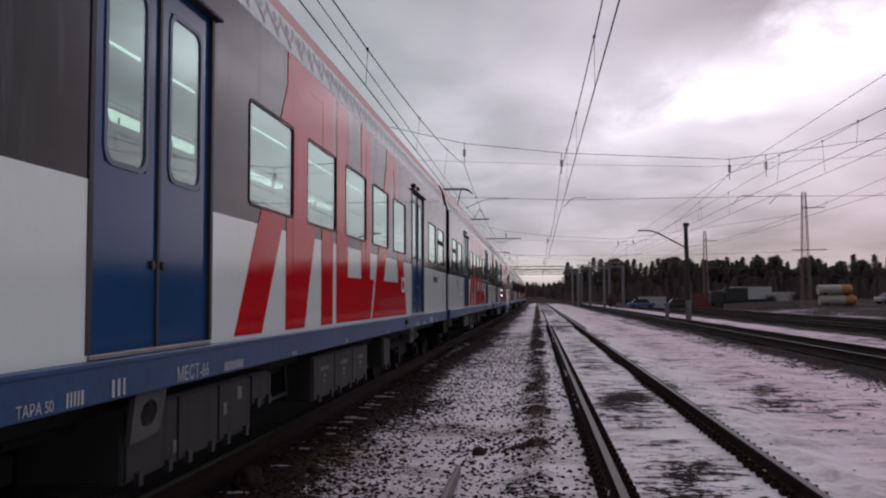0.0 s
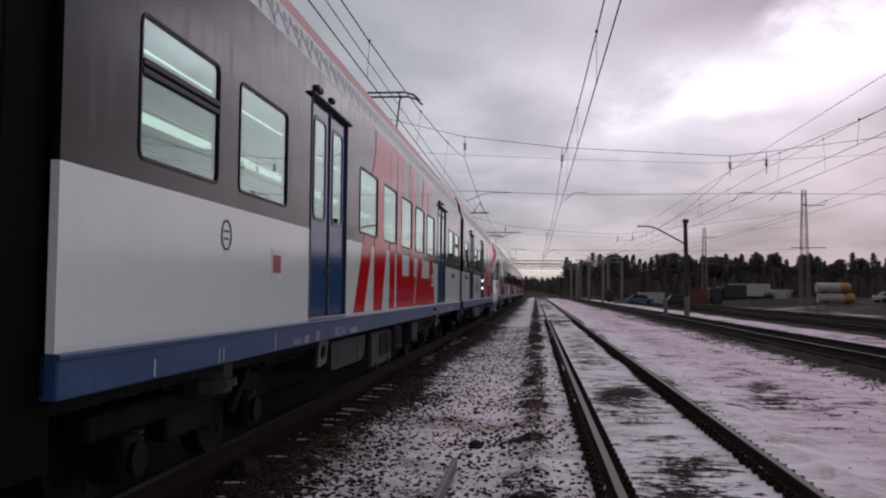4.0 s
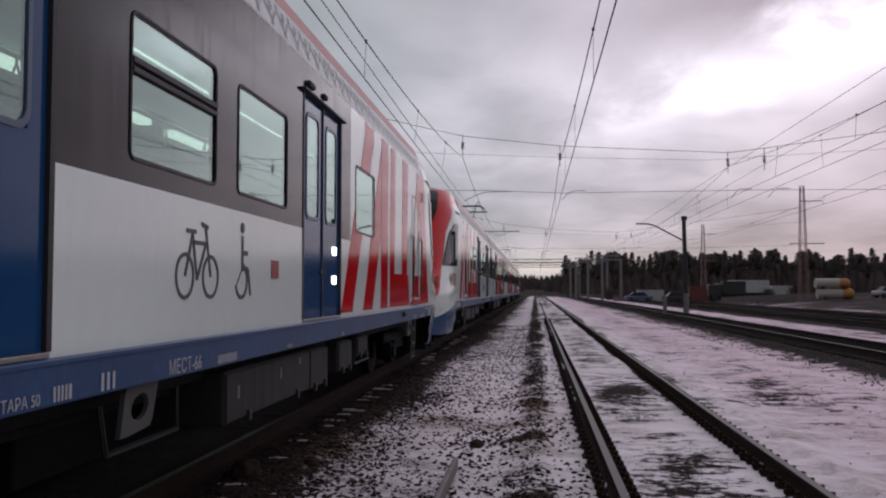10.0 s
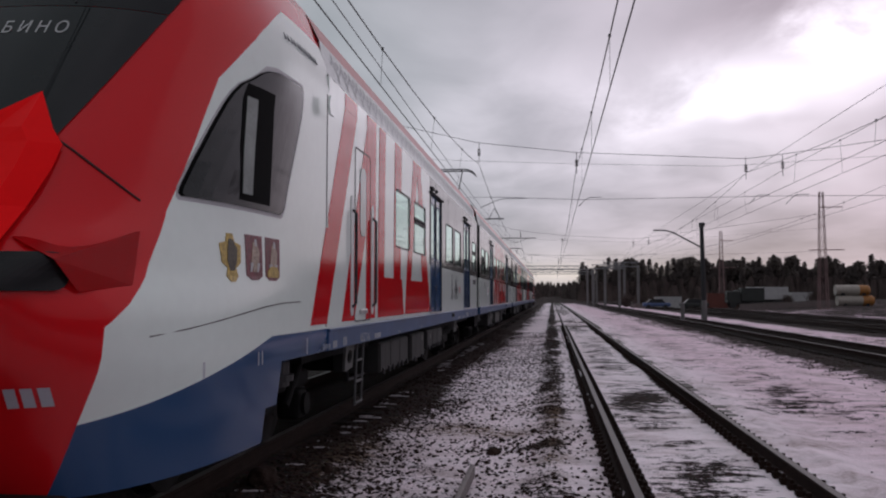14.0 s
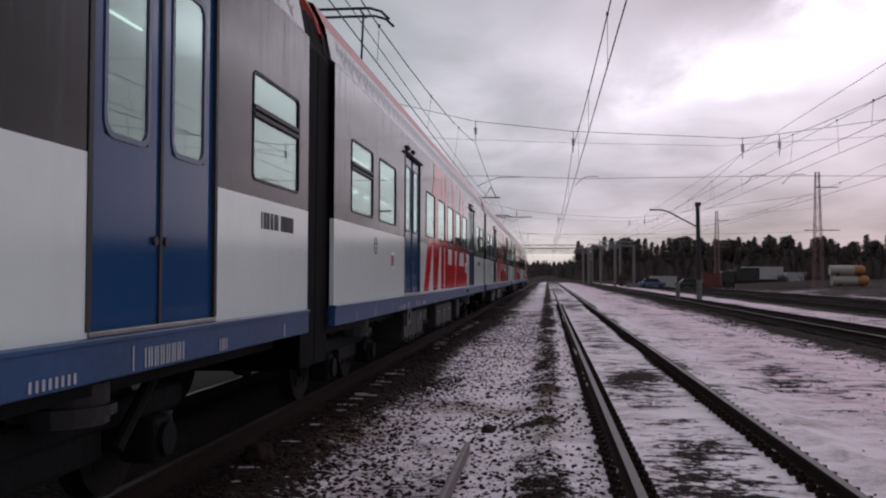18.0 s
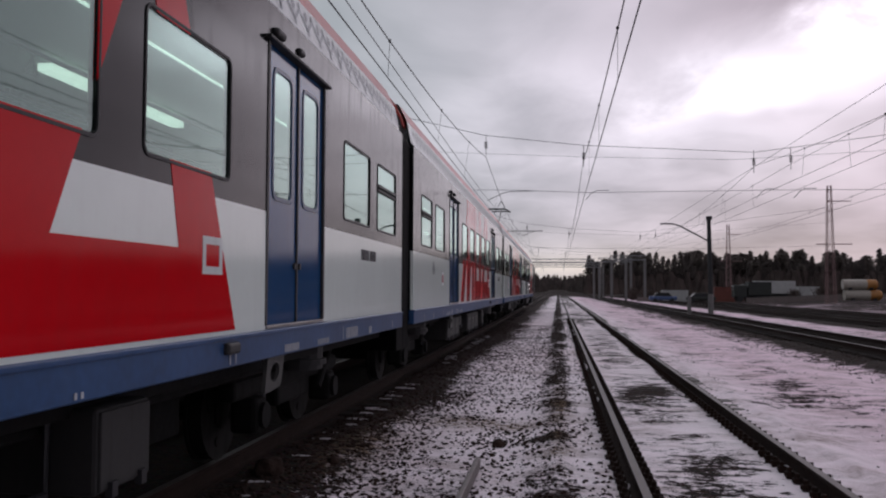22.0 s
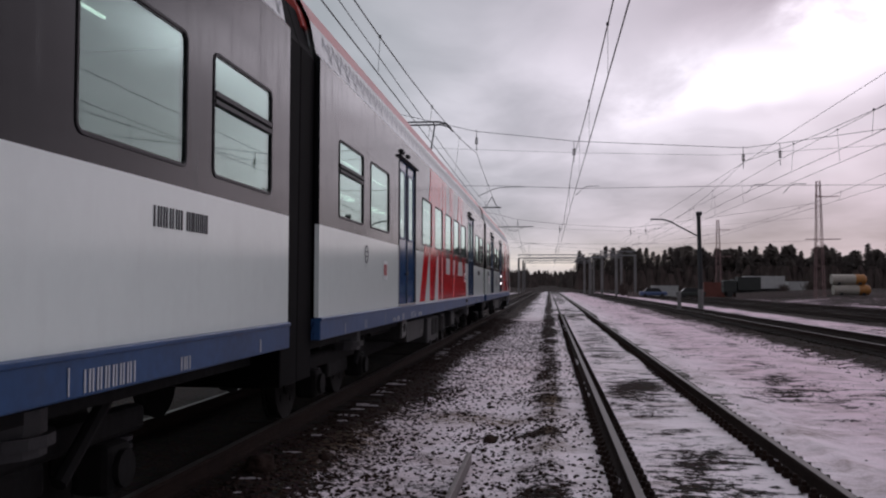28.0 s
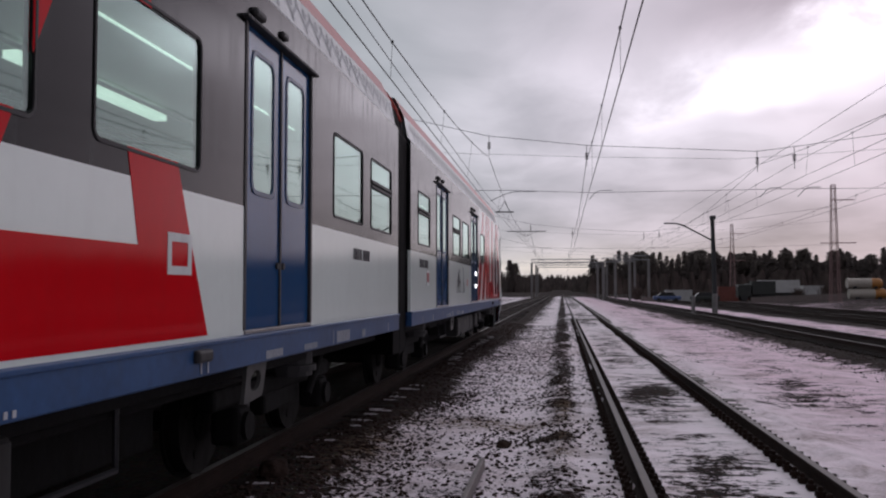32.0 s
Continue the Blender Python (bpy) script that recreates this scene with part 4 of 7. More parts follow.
# unpowered middle carriages, powered ones, and the two kinds of driving carriage
MID_UNDER = dict(boxes=((5.30, 7.50, 3, False, 0.52), (7.51, 8.05, 1, False, 0.70), (9.50, 12.42, 3, True, 0.50), (13.70, 14.28, 1, False, 0.52)), pipes=((8.2, 0.62), (12.5, 0.55)), plates=((6.85, 0.72, 0.07, 0.09), (7.15, 0.80, 0.10, 0.10), (5.95, 0.60, 0.05, 0.08)))
MOTOR_UNDER = dict(boxes=((8.60, 10.32, 1, False, 0.47), (10.80, 11.40, 1, False, 0.61), (12.75, 13.50, 1, False, 0.61)), pipes=((11.5, 0.6), (13.7, 0.55)), tank=(6.2, 8.22, 0.65), vents=((9.20, 9.67, 0.60, 0.93), (9.74, 10.18, 0.60, 0.93), (10.86, 11.34, 0.66, 0.93)), plates=((7.72, 0.72, 0.04, 0.08), (9.05, 0.88, 0.05, 0.06)))
HEAD_UNDER = dict(boxes=((7.06, 9.54, 1, False, 0.56), (9.56, 10.34, 1, False, 0.55), (10.90, 11.64, 1, False, 0.61), (12.0, 12.7, 1, False, 0.71)), pipes=((5.6, 0.6), (12.8, 0.55)), plates=((7.30, 0.74, 0.05, 0.10), (8.45, 0.78, 0.05, 0.10), (9.1, 0.86, 0.06, 0.06)))
NEAR_UNDER = dict(boxes=((7.6, 9.9, 3, False, 0.55), (10.3, 11.70, 1, False, 0.52), (12.15, 14.30, 3, False, 0.62)), pipes=((14.5, 0.6), (6.6, 0.55)), plates=((11.4, 0.82, 0.09, 0.09), (12.5, 0.80, 0.07, 0.08), (14.1, 0.80, 0.07, 0.08)))


def wheelset_mesh():
    bm = bmesh.new()
    for s in (-1, 1):
        x = s * 0.79
        a, b = (x - 0.065, x + 0.065)
        tube(bm, (a, 0, 0), (b, 0, 0), 0.43, 28)
        tube(bm, (x - s * 0.09, 0, 0), (x - s * 0.06, 0, 0), 0.458, 28)
        tube(bm, (x + s * 0.06, 0, 0), (x + s * 0.09, 0, 0), 0.15, 14)
        for k in range(4):
            t = k * math.pi / 2
            tube(bm, (x + s * 0.06, 0.27 * math.cos(t), 0.27 * math.sin(t)), (x + s * 0.075, 0.27 * math.cos(t), 0.27 * math.sin(t)), 0.045, 8)
    tube(bm, (-0.8, 0, 0), (0.8, 0, 0), 0.09, 12)
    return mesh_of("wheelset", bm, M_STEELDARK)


# wheel steel darkened in its colour by the shade below the carriage
M_STEELDARK = mat("wheel_steel_shade_dark", (0.009, 0.008, 0.0075), 0.7, 0.1, 0.25, 4.0, dirt=0.5, dirt_color=(0.014, 0.012, 0.011), spec=0.2)
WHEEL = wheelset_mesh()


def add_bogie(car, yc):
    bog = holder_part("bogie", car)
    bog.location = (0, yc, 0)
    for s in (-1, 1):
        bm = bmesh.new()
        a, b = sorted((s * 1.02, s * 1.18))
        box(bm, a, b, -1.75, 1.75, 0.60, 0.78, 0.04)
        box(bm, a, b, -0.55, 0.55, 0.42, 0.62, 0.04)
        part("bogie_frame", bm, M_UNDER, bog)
        for q in (-1.25, 1.25):
            bm = bmesh.new()
            a, b = sorted((s * 1.0, s * 1.26))
            box(bm, a, b, q - 0.16, q + 0.16, 0.28, 0.60, 0.05)
            tube(bm, (s * 1.26, q, 0.44), (s * 1.30, q, 0.44), 0.12, 12)
            part("axle_box", bm, M_UNDER, bog)
            bm = bmesh.new()
            for k in range(5):
                tube(bm, (s * 1.1, q + 0.28, 0.36 + k * 0.05), (s * 1.1, q + 0.28, 0.39 + k * 0.05), 0.09, 10)
            part("coil_spring", bm, M_DKSTEEL, bog)
        bm = bmesh.new()
        tube(bm, (s * 1.2, 0, 0.75), (s * 1.2, 0, 0.98), 0.27, 16)
        tube(bm, (s * 1.2, 0, 0.80), (s * 1.2, 0, 0.86), 0.31, 16)
        part("air_spring", bm, M_BLACK, bog)
        bm = bmesh.new()
        tube(bm, (s * 1.28, 0.5, 0.5), (s * 1.28, 1.0, 0.9), 0.045, 8)
        part("damper", bm, M_UNDER, bog)
    for q in (-1.25, 1.25):
        w = new("wheelset", WHEEL)
        w.parent = bog
        w.location = (0, q, 0.458)


def add_sill(car, y0, y1):
    for s in (-1, 1):
        bm = bmesh.new()
        a, b = sorted((s * (SIDE - 0.1), s * (SIDE + 0.018)))
        box(bm, a, b, y0, y1, SILL0, SILL1, 0.012)
        a, b = sorted((s * (SIDE - 0.1), s * (SIDE + 0.03)))
        box(bm, a, b, y0, y1, SILL1 - 0.035, SILL1 - 0.005, 0.006)
        part("blue_sill", bm, M_SILLBLUE, car, "scuffed blue sill beam")


def bars(car, y, z, widths, h, m, x=SIDE, name="marking", gap=0.02):
    bm = bmesh.new()
    for w in widths:
        for a in (y, y + w - 0.016):
            slab(bm, rect(a, a + 0.016, z, z + h), x + 0.006, 0.004)
        y += w + gap
    part(name, bm, m, car)


def add_ends(car, near=True, far=True):
    for ok, a, b in ((near, START, START + 0.06), (far, BODY - 0.06, BODY)):
        if ok:
            bm = bmesh.new()
            box(bm, -SIDE + 0.046, SIDE - 0.046, a, b, SILL0 + 0.02, CEIL + 0.15)
            box(bm, -SIDE + 0.3, SIDE - 0.3, a, b, CEIL + 0.15, 4.44)
            part("end_wall", bm, M_GAITER, car)
    if far:
        bm = bmesh.new()
        # smooth outer gaiter, a little narrower than the body, its shoulder sloping in
        prof = ((SIDE - 0.07, 0.72), (SIDE - 0.05, 3.78), (SIDE - 0.09, 3.86), (SIDE - 0.20, 4.22), (0.6, 4.34))
        gap = LENGTH - BODY + START
        rows = []
        for k in range(2):
            f0, f1 = BODY + 0.01 + (gap - 0.02) * k / 2, BODY + 0.01 + (gap - 0.02) * (k + 1) / 2
            for y, ins in ((f0, 0.006), (f0 + 0.02, 0.0), (f1 - 0.02, 0.0)):
                pts = [(x - ins, z) for x, z in prof] + [(-x + ins, z) for x, z in prof[::-1]]
                rows.append([bm.verts.new((x, y, z)) for x, z in pts])
        n = len(rows[0])
        for a, b in zip(rows, rows[1:]):
            for i in range(n):
                j = (i + 1) % n
                bm.faces.new((a[i], a[j], b[j], b[i]))
        bm.faces.new(rows[0])
        bm.faces.new(rows[-1][::-1])
        part("gangway_bellows", bm, M_GAITER, car, "black gangway gaiter between two carriages")
    for ok, y in ((near, START), (far, BODY)):
        # curved roof-end fin: red outside, an open dark truss behind it
        if not ok:
            continue
        d = -1 if y == START else 1
        for s in (-1, 1):
            bm = bmesh.new()
            arc = [(SIDE - 0.13, 4.08), (SIDE - 0.19, 4.26), (SIDE - 0.30, 4.46), (SIDE - 0.46, 4.66)]
            inn = [(SIDE - 0.30, 4.06), (SIDE - 0.34, 4.20), (SIDE - 0.42, 4.36), (SIDE - 0.54, 4.60)]
            V = [[bm.verts.new((s * px, y + d * q, pz)) for px, pz in c] for c in (arc, inn) for q in (0.0, 0.16)]
            for k in range(3):
                for a, b in ((0, 1), (1, 3), (3, 2), (2, 0)):
                    bm.faces.new((V[a][k], V[a][k + 1], V[b][k + 1], V[b][k]))
            bm.faces.new((V[0][0], V[1][0], V[3][0], V[2][0]))
            bm.faces.new((V[0][3], V[2][3], V[3][3], V[1][3]))
            bmesh.ops.recalc_face_normals(bm, faces=bm.faces)
            part("roof_end_fin", bm, M_ROOFRED, car)
            bm = bmesh.new()
            for a, b in (((SIDE - 0.36, 4.06), (SIDE - 0.62, 4.62)), ((SIDE - 0.66, 4.06), (SIDE - 0.62, 4.62)), ((SIDE - 0.36, 4.10), (SIDE - 0.66, 4.28)), ((SIDE - 0.45, 4.30), (SIDE - 0.66, 4.42))):
                tube(bm, (s * a[0], y + d * 0.08, a[1]), (s * b[0], y + d * 0.08, b[1]), 0.022, 5)
            part("fin_truss", bm, M_DKSTEEL, car)


Q = lambda *p: [tuple(q) for q in p]


def to_band(polys, zt):
    """The tops of the letters carried up to the white band."""
    tops = [sorted(y for y, z in p if abs(z - zt) < 1e-6) for p in polys]
    return [rect(t[0], t[-1], zt, EAVE - 0.01) for t in tops if len(t) > 1]


def mid_letters():
    """The three tall letters across a middle carriage, in convex pieces (y along the car, z up)."""
    z0, zt = 1.31, 3.60

    def slant(a, b, dy, lo=z0, hi=zt, ref=2.16):
        k = dy / (ref - z0)
        return [(a + k * (lo - z0), lo), (b + k * (lo - z0), lo), (b + k * (hi - z0), hi), (a + k * (hi - z0), hi)]
    low, up = [], []
    low.append(slant(6.72, 7.36, 0.52))
    low.append(Q((8.03, z0), (8.66, z0), (9.64, zt), (8.06, zt)))
    low.append(Q((9.31, z0), (9.80, z0), (9.84, zt), (9.34, zt)))
    # second letter
    low.append(Q((9.99, z0), (12.00, z0), (12.24, 1.83), (9.99, 1.83)))
    low.append(Q((9.99, 1.83), (10.57, 1.83), (10.60, zt), (9.99, zt)))
    low.append(Q((11.36, 1.83), (11.95, 1.83), (11.97, zt), (11.36, zt)))
    # third letter
    low.append(Q((12.10, z0), (15.24, z0), (15.00, 1.83), (12.36, 1.83)))
    low.append(Q((12.36, 1.83), (13.00, 1.83), (13.86, zt), (13.22, zt)))
    low.append(Q((14.32, 1.83), (15.00, 1.83), (14.22, zt), (13.86, zt)))
    return low + to_band(low, zt)


def red_sign(car, y, z):
    bm = bmesh.new()
    ring(bm, rect(y - 0.15, y + 0.15, z - 0.13, z + 0.12), rect(y - 0.115, y + 0.115, z - 0.075, z + 0.075), SIDE + 0.005, 0.004)
    part("sign_border", bm, M_BAND, car)
    bm = bmesh.new()
    slab(bm, rect(y - 0.115, y + 0.115, z - 0.075, z + 0.075), SIDE + 0.006, 0.004)
    part("red_sign", bm, M_SIGNRED, car)


def mid_car(under):
    car = holder("train_carriage", "white and dark grey train carriage with red letters and blue doors", "train carriage", "carriages of the train")
    c = MIDDLE
    wins = [(c - 9.57, 1.22, True), (c - 7.9, 1.26, False), (c - 3.42, 1.24, False), (c - 1.71, 1.24, False), (c, 1.24, False), (c + 1.71, 1.24, False), (c + 3.42, 1.24, False), (c + 7.85, 1.26, False), (c + 9.52, 1.22, True)]
    doors = [c - 5.63, c + 5.63]
    holes = [(y - w / 2 + 0.02, y + w / 2 - 0.02, WZ0 + 0.02, WZ1 - 0.02) for y, w, _ in wins]
    dholes = [(y - DOOR_W / 2, y + DOOR_W / 2, SILL1, DOOR_Z1 + 0.02) for y in doors]
    regions = [("white_panel", [rect(START, BODY, SILL1, WAIST)], M_WHITE, "white lower side panel"), ("grey_panel", [rect(START, BODY, WAIST, EAVE)], M_GREY, "dark grey window band")]
    # the dark band stays uncovered under the windows inside the letters
    decals = [("red_letters", minus(mid_letters(), [(10.58, 11.35, 1.84, 2.3)]), M_RED, "tall glossy red letters")]
    side_of(car, holes, dholes, regions, decals, 1)
    side_of(car, holes, dholes, regions, [], -1)
    for s in (1, -1):
        for y, w, h in wins:
            add_window(car, y, w, h, s)
        for y in doors:
            add_door(car, y, s)
    # white square outline with a red middle at the end of the letters
    bm = bmesh.new()
    ring(bm, rect(14.66, 14.98, 1.68, 1.92), rect(14.71, 14.93, 1.73, 1.87), SIDE + 0.008, 0.004)
    part("sign_outline", bm, M_BAND, car)
    # red square sign, round emblem, dark numbers
    red_sign(car, 3.52, 1.80)
    bm = bmesh.new()
    ring(bm, rounded(2.19, 2.39, 1.86, 2.08, 0.099, 6), rounded(2.205, 2.375, 1.875, 2.065, 0.084, 6), SIDE + 0.006, 0.004)
    slab(bm, rect(2.24, 2.34, 1.99, 2.005), SIDE + 0.006, 0.004)
    slab(bm, rect(2.24, 2.33, 1.935, 1.95), SIDE + 0.006, 0.004)
    part("round_emblem", bm, M_DARKWRITE, car)
    bars(car, 19.11, 1.92, (0.065, 0.055, 0.065, 0.065, 0.055), 0.12, M_DARKWRITE)
    bars(car, 19.56, 1.92, (0.05, 0.045, 0.05, 0.05, 0.05), 0.12, M_DARKWRITE)
    markings(car)
    add_sill(car, START, BODY)
    add_roof(car, START, BODY)
    add_interior(car, START, BODY)
    add_under(car, 0, BODY, **under)
    add_ends(car)
    add_bogie(car, 3.2)
    add_bogie(car, BODY - 3.2)
    return car


def markings(car):
    """White stencils on the sill: serials as plain bars, the readable words as letters."""
    z = SILL0 + 0.02
    x = SIDE + 0.02
    for y, ws, h in ((18.36, (0.06,) * 7, 0.11), (18.22, (0.02,), 0.13), (17.28, (0.035,) * 8, 0.05), (19.46, (0.06, 0.06), 0.08), (1.10, (0.035,), 0.10), (2.14, (0.10,), 0.10), (3.45, (0.025,), 0.14), (4.40, (0.05, 0.05, 0.04), 0.07), (4.84, (0.045, 0.045, 0.04), 0.09), (6.48, (0.05,) * 6, 0.06), (16.30, (0.05,) * 6, 0.06), (15.1, (0.12,), 0.07), (20.9, (0.04,), 0.10), (8.2, (0.04, 0.04, 0.03), 0.03), (10.4, (0.05, 0.04), 0.035), (13.2, (0.04, 0.04), 0.03)):
        bm = bmesh.new()
        for w in ws:
            for a in ((y, y + w - 0.016) if w > 0.045 else (y,)):
                slab(bm, rect(a, a + (0.016 if w > 0.045 else w * 0.6), z, z + h), x + 0.004, 0.004)
            y += w + 0.016
        part("marking", bm, M_WRITE, car)
    for y, text, size in ((5.66, "МЕСТ-66", 0.125), (4.0, "ТАРА 50", 0.075)):
        cu = bpy.data.curves.new("stencil", "FONT")
        cu.body, cu.size, cu.extrude = text, size, 0.001
        tmp = bpy.data.objects.new("stencil", cu)
        scene.collection.objects.link(tmp)
        me = bpy.data.meshes.new_from_object(tmp.evaluated_get(bpy.context.evaluated_depsgraph_get()))
        bpy.data.objects.remove(tmp)
        me.materials.clear()
        me.materials.append(M_WRITE)
        o = new("stencil", me)
        o.parent = car
        o.matrix_basis = Matrix.Translation((x + 0.002, y, z)) @ Euler((radians(90), 0, radians(90))).to_matrix().to_4x4()
    # pale lifting brackets with an oval hole, hung under the sill
    for y in (5.45, 16.28):
        poly = [(y - 0.18, 1.07), (y - 0.25, 0.77), (y + 0.14, 0.80), (y + 0.24, 1.07)]
        hole, rim = [], []
        for k in range(24):
            a = 2 * math.pi * k / 24
            d = (math.cos(a), math.sin(a))
            hole.append((y - 0.01 + 0.11 * d[0] + 0.02 * d[1], 0.925 + 0.075 * d[1]))
            reach = 9.0
            for (p, q), (r, t) in zip(poly, poly[1:] + poly[:1]):
                ex, ez = r - p, t - q
                den = d[0] * ez - d[1] * ex
                if abs(den) > 1e-6:
                    h = ((p - y) * ez - (q - 0.92) * ex) / den
                    if h > 0:
                        reach = min(reach, h)
            rim.append((y + d[0] * reach, 0.92 + d[1] * reach))
        bm = bmesh.new()
        ring(bm, rim, hole, SIDE - 0.05, 0.03)
        part("lifting_bracket", bm, M_BRACKET, car, "grey slanted bracket with an oval hole")
    # black lamp on the sill past the letters
    bm = bmesh.new()
    box(bm, SIDE + 0.0, SIDE + 0.06, 15.0, 15.22, SILL0 + 0.09, SILL0 + 0.17, 0.02)
    part("sill_lamp", bm, M_BLACK, car)


M_BRACKET = mat("bracket_grey", (0.055, 0.055, 0.052), 0.6, 0, 0.2, 4.0, dirt=0.4)


# ---- driving cabs ----
US = 4.25


def between(z, stops):
    if z <= stops[0][0]:
        return stops[0][1]
    for (a, p), (b, q) in zip(stops, stops[1:]):
        if z <= b:
            return p + (q - p) * (z - a) / (b - a)
    return stops[-1][1]


def nose_n(z):
    return between(z, ((1.5, 3.3), (1.75, 3.0)))


def nose_m(z):
    """Roundness of the nose in plan: full at the bumper, tapering above it."""
    return between(z, ((1.5, 4.5), (1.75, 3.5), (2.1, 3.4), (2.4, 3.8), (3.3, 3.6)))


def nose_tip(z):
    """How far back from the reference plane the middle of the nose lies at a height."""
    stops = ((0.40, 0.33), (0.9, 0.16), (1.25, 0.0), (1.6, -0.06), (1.85, 0.06), (2.15, 0.36), (2.5, 0.60), (3.3, 1.15), (4.1, 1.72), (4.45, 2.2), (4.63, 3.1))
    for (a, p), (b, q) in zip(stops, stops[1:]):
        if z <= b:
            s = (z - a) / (b - a)
            return p + (q - p) * s
    return stops[-1][1]


def nose_half(z):
    prof = [(0.4, 1.62), (0.9, 1.70), (1.15, SIDE), (EAVE, SIDE), (3.83, SIDE - 0.02), (4.09, SIDE - 0.10), (4.46, SIDE - 0.25), (4.58, SIDE - 0.6), (4.63, 0.3)]
    for (a, p), (b, q) in zip(prof, prof[1:]):
        if z <= b:
            return p + (q - p) * (z - a) / (b - a)
    return 0.3


def nose_point(theta, z, off=0.0):
    """A point of the nose's skin: theta from 0 at the middle to 90 degrees at the side; distance back from the nose in y."""
    W, tip = nose_half(z), nose_tip(z)
    s, c = math.sin(abs(theta)), max(0.0, math.cos(theta))
    x = W * s ** (2 / nose_n(z)) * (1 if theta >= 0 else -1)
    y = US - (US - tip) * c ** (2 / nose_m(z))
    # swelling over the lamps
    k = math.exp(-((z - 1.82 - 0.014 * (math.degrees(abs(theta)) - 33)) / 0.13) ** 2) * math.exp(-((abs(theta) - radians(33)) / radians(13)) ** 2)
    d = Vector((s * (1 if theta >= 0 else -1), -c, 0))
    return Vector((x, y, z)) + d * (off + 0.10 * k)


def nose_theta(y, z):
    d = max(0.0, min(1.0, (US - y) / (US - nose_tip(z))))
    return math.acos(d ** (nose_m(z) / 2))


def nose_material():
    """White, red and blue livery fields with straight borders."""
    mt = mat("cab_livery", (0.81, 0.90, 0.845), 0.16, 0, 0.03, 0.8, coat=0.04, spec=0.28)
    nt = mt.node_tree
    N, L = nt.nodes, nt.links
    b = N["Principled BSDF"]
    base = b.inputs["Base Color"].links[0].from_socket
    tc = N.new("ShaderNodeTexCoord")
    sp = N.new("ShaderNodeSeparateXYZ")
    L.new(tc.outputs["Object"], sp.inputs[0])
    y, z = sp.outputs[1], sp.outputs[2]

    def m(op, a, c=None, d=None):
        o = N.new("ShaderNodeMath")
        o.operation = op
        for i, v in enumerate((a, c, d)):
            if v is None:
                continue
            if isinstance(v, (int, float)):
                o.inputs[i].default_value = v
            else:
                L.new(v, o.inputs[i])
        return o.outputs[0]

    line = m("MAXIMUM", m("MINIMUM", m("MULTIPLY_ADD", z, 0.67, -0.24), m("MULTIPLY_ADD", z, 1.2, -1.15)), 0.55)
    line = m("ADD", line, m("MULTIPLY", m("POWER", m("MAXIMUM", m("SUBTRACT", z, 3.6), 0.0), 1.5), 1.1))
    line = m("ADD", line, m("MINIMUM", m("MULTIPLY", m("MAXIMUM", m("SUBTRACT", z, 3.2), 0.0), 0.5), 0.22))
    red = m("LESS_THAN", y, line)
    # arch of red over the white field
    red = m("MAXIMUM", red, m("GREATER_THAN", z, 4.08))
    blue = m("LESS_THAN", z, m("MINIMUM", m("MULTIPLY_ADD", y, 0.211, 0.74), 1.28))
    blue = m("MULTIPLY", blue, m("SUBTRACT", 1.0, red))
    for mask, col in ((red, (0.62, 0.008, 0.013, 1)), (blue, (0.030, 0.080, 0.19, 1))):
        mx = N.new("ShaderNodeMixRGB")
        L.new(mask, mx.inputs[0])
        L.new(base, mx.inputs[1])
        mx.inputs[2].default_value = col
        base = mx.outputs[0]
    L.new(base, b.inputs["Base Color"])
    return mt


M_NOSE = nose_material()
M_STAR = mat("bright_red_gloss", (0.95, 0.004, 0.006), 0.5, 0, 0.03, 2.0, spec=0.08)
M_DEST = mat("pale_display_letter", (0.35, 0.36, 0.36), 0.5, emit=(0.9, 0.95, 0.95), power=0.03)
M_SIDEGLASS = mat("grey_side_glass", (0.010, 0.013, 0.014), 0.06, 0, 0.3, 1.2, spec=0.24)
M_DOORGLASS = mat("cab_door_glass", (0.20, 0.24, 0.23), 0.08, 0, 0.1, 1.5, spec=0.6)
M_LENS = mat("clouded_lens", (0.030, 0.033, 0.034), 0.25, 0, 0.1, 3.0)
M_REVEAL = mat("window_reveal_grey", (0.42, 0.43, 0.44), 0.4, 0, 0.06, 3.0)
M_OPENING = mat("cab_interior_pale", (0.26, 0.285, 0.27), 0.7, 0, 0.25, 4.0)
M_LOGO = mat("logo_grey", (0.24, 0.25, 0.26), 0.5, 0, 0.1, 8.0)
M_FAIRING = mat("dark_fairing", (0.010, 0.012, 0.013), 0.2, 0, 0.1, 1.0, spec=0.2)
M_SMOKE = mat("smoked_windscreen", (0.010, 0.013, 0.014), 0.05, 0, 0.1, 1.0, spec=0.28)


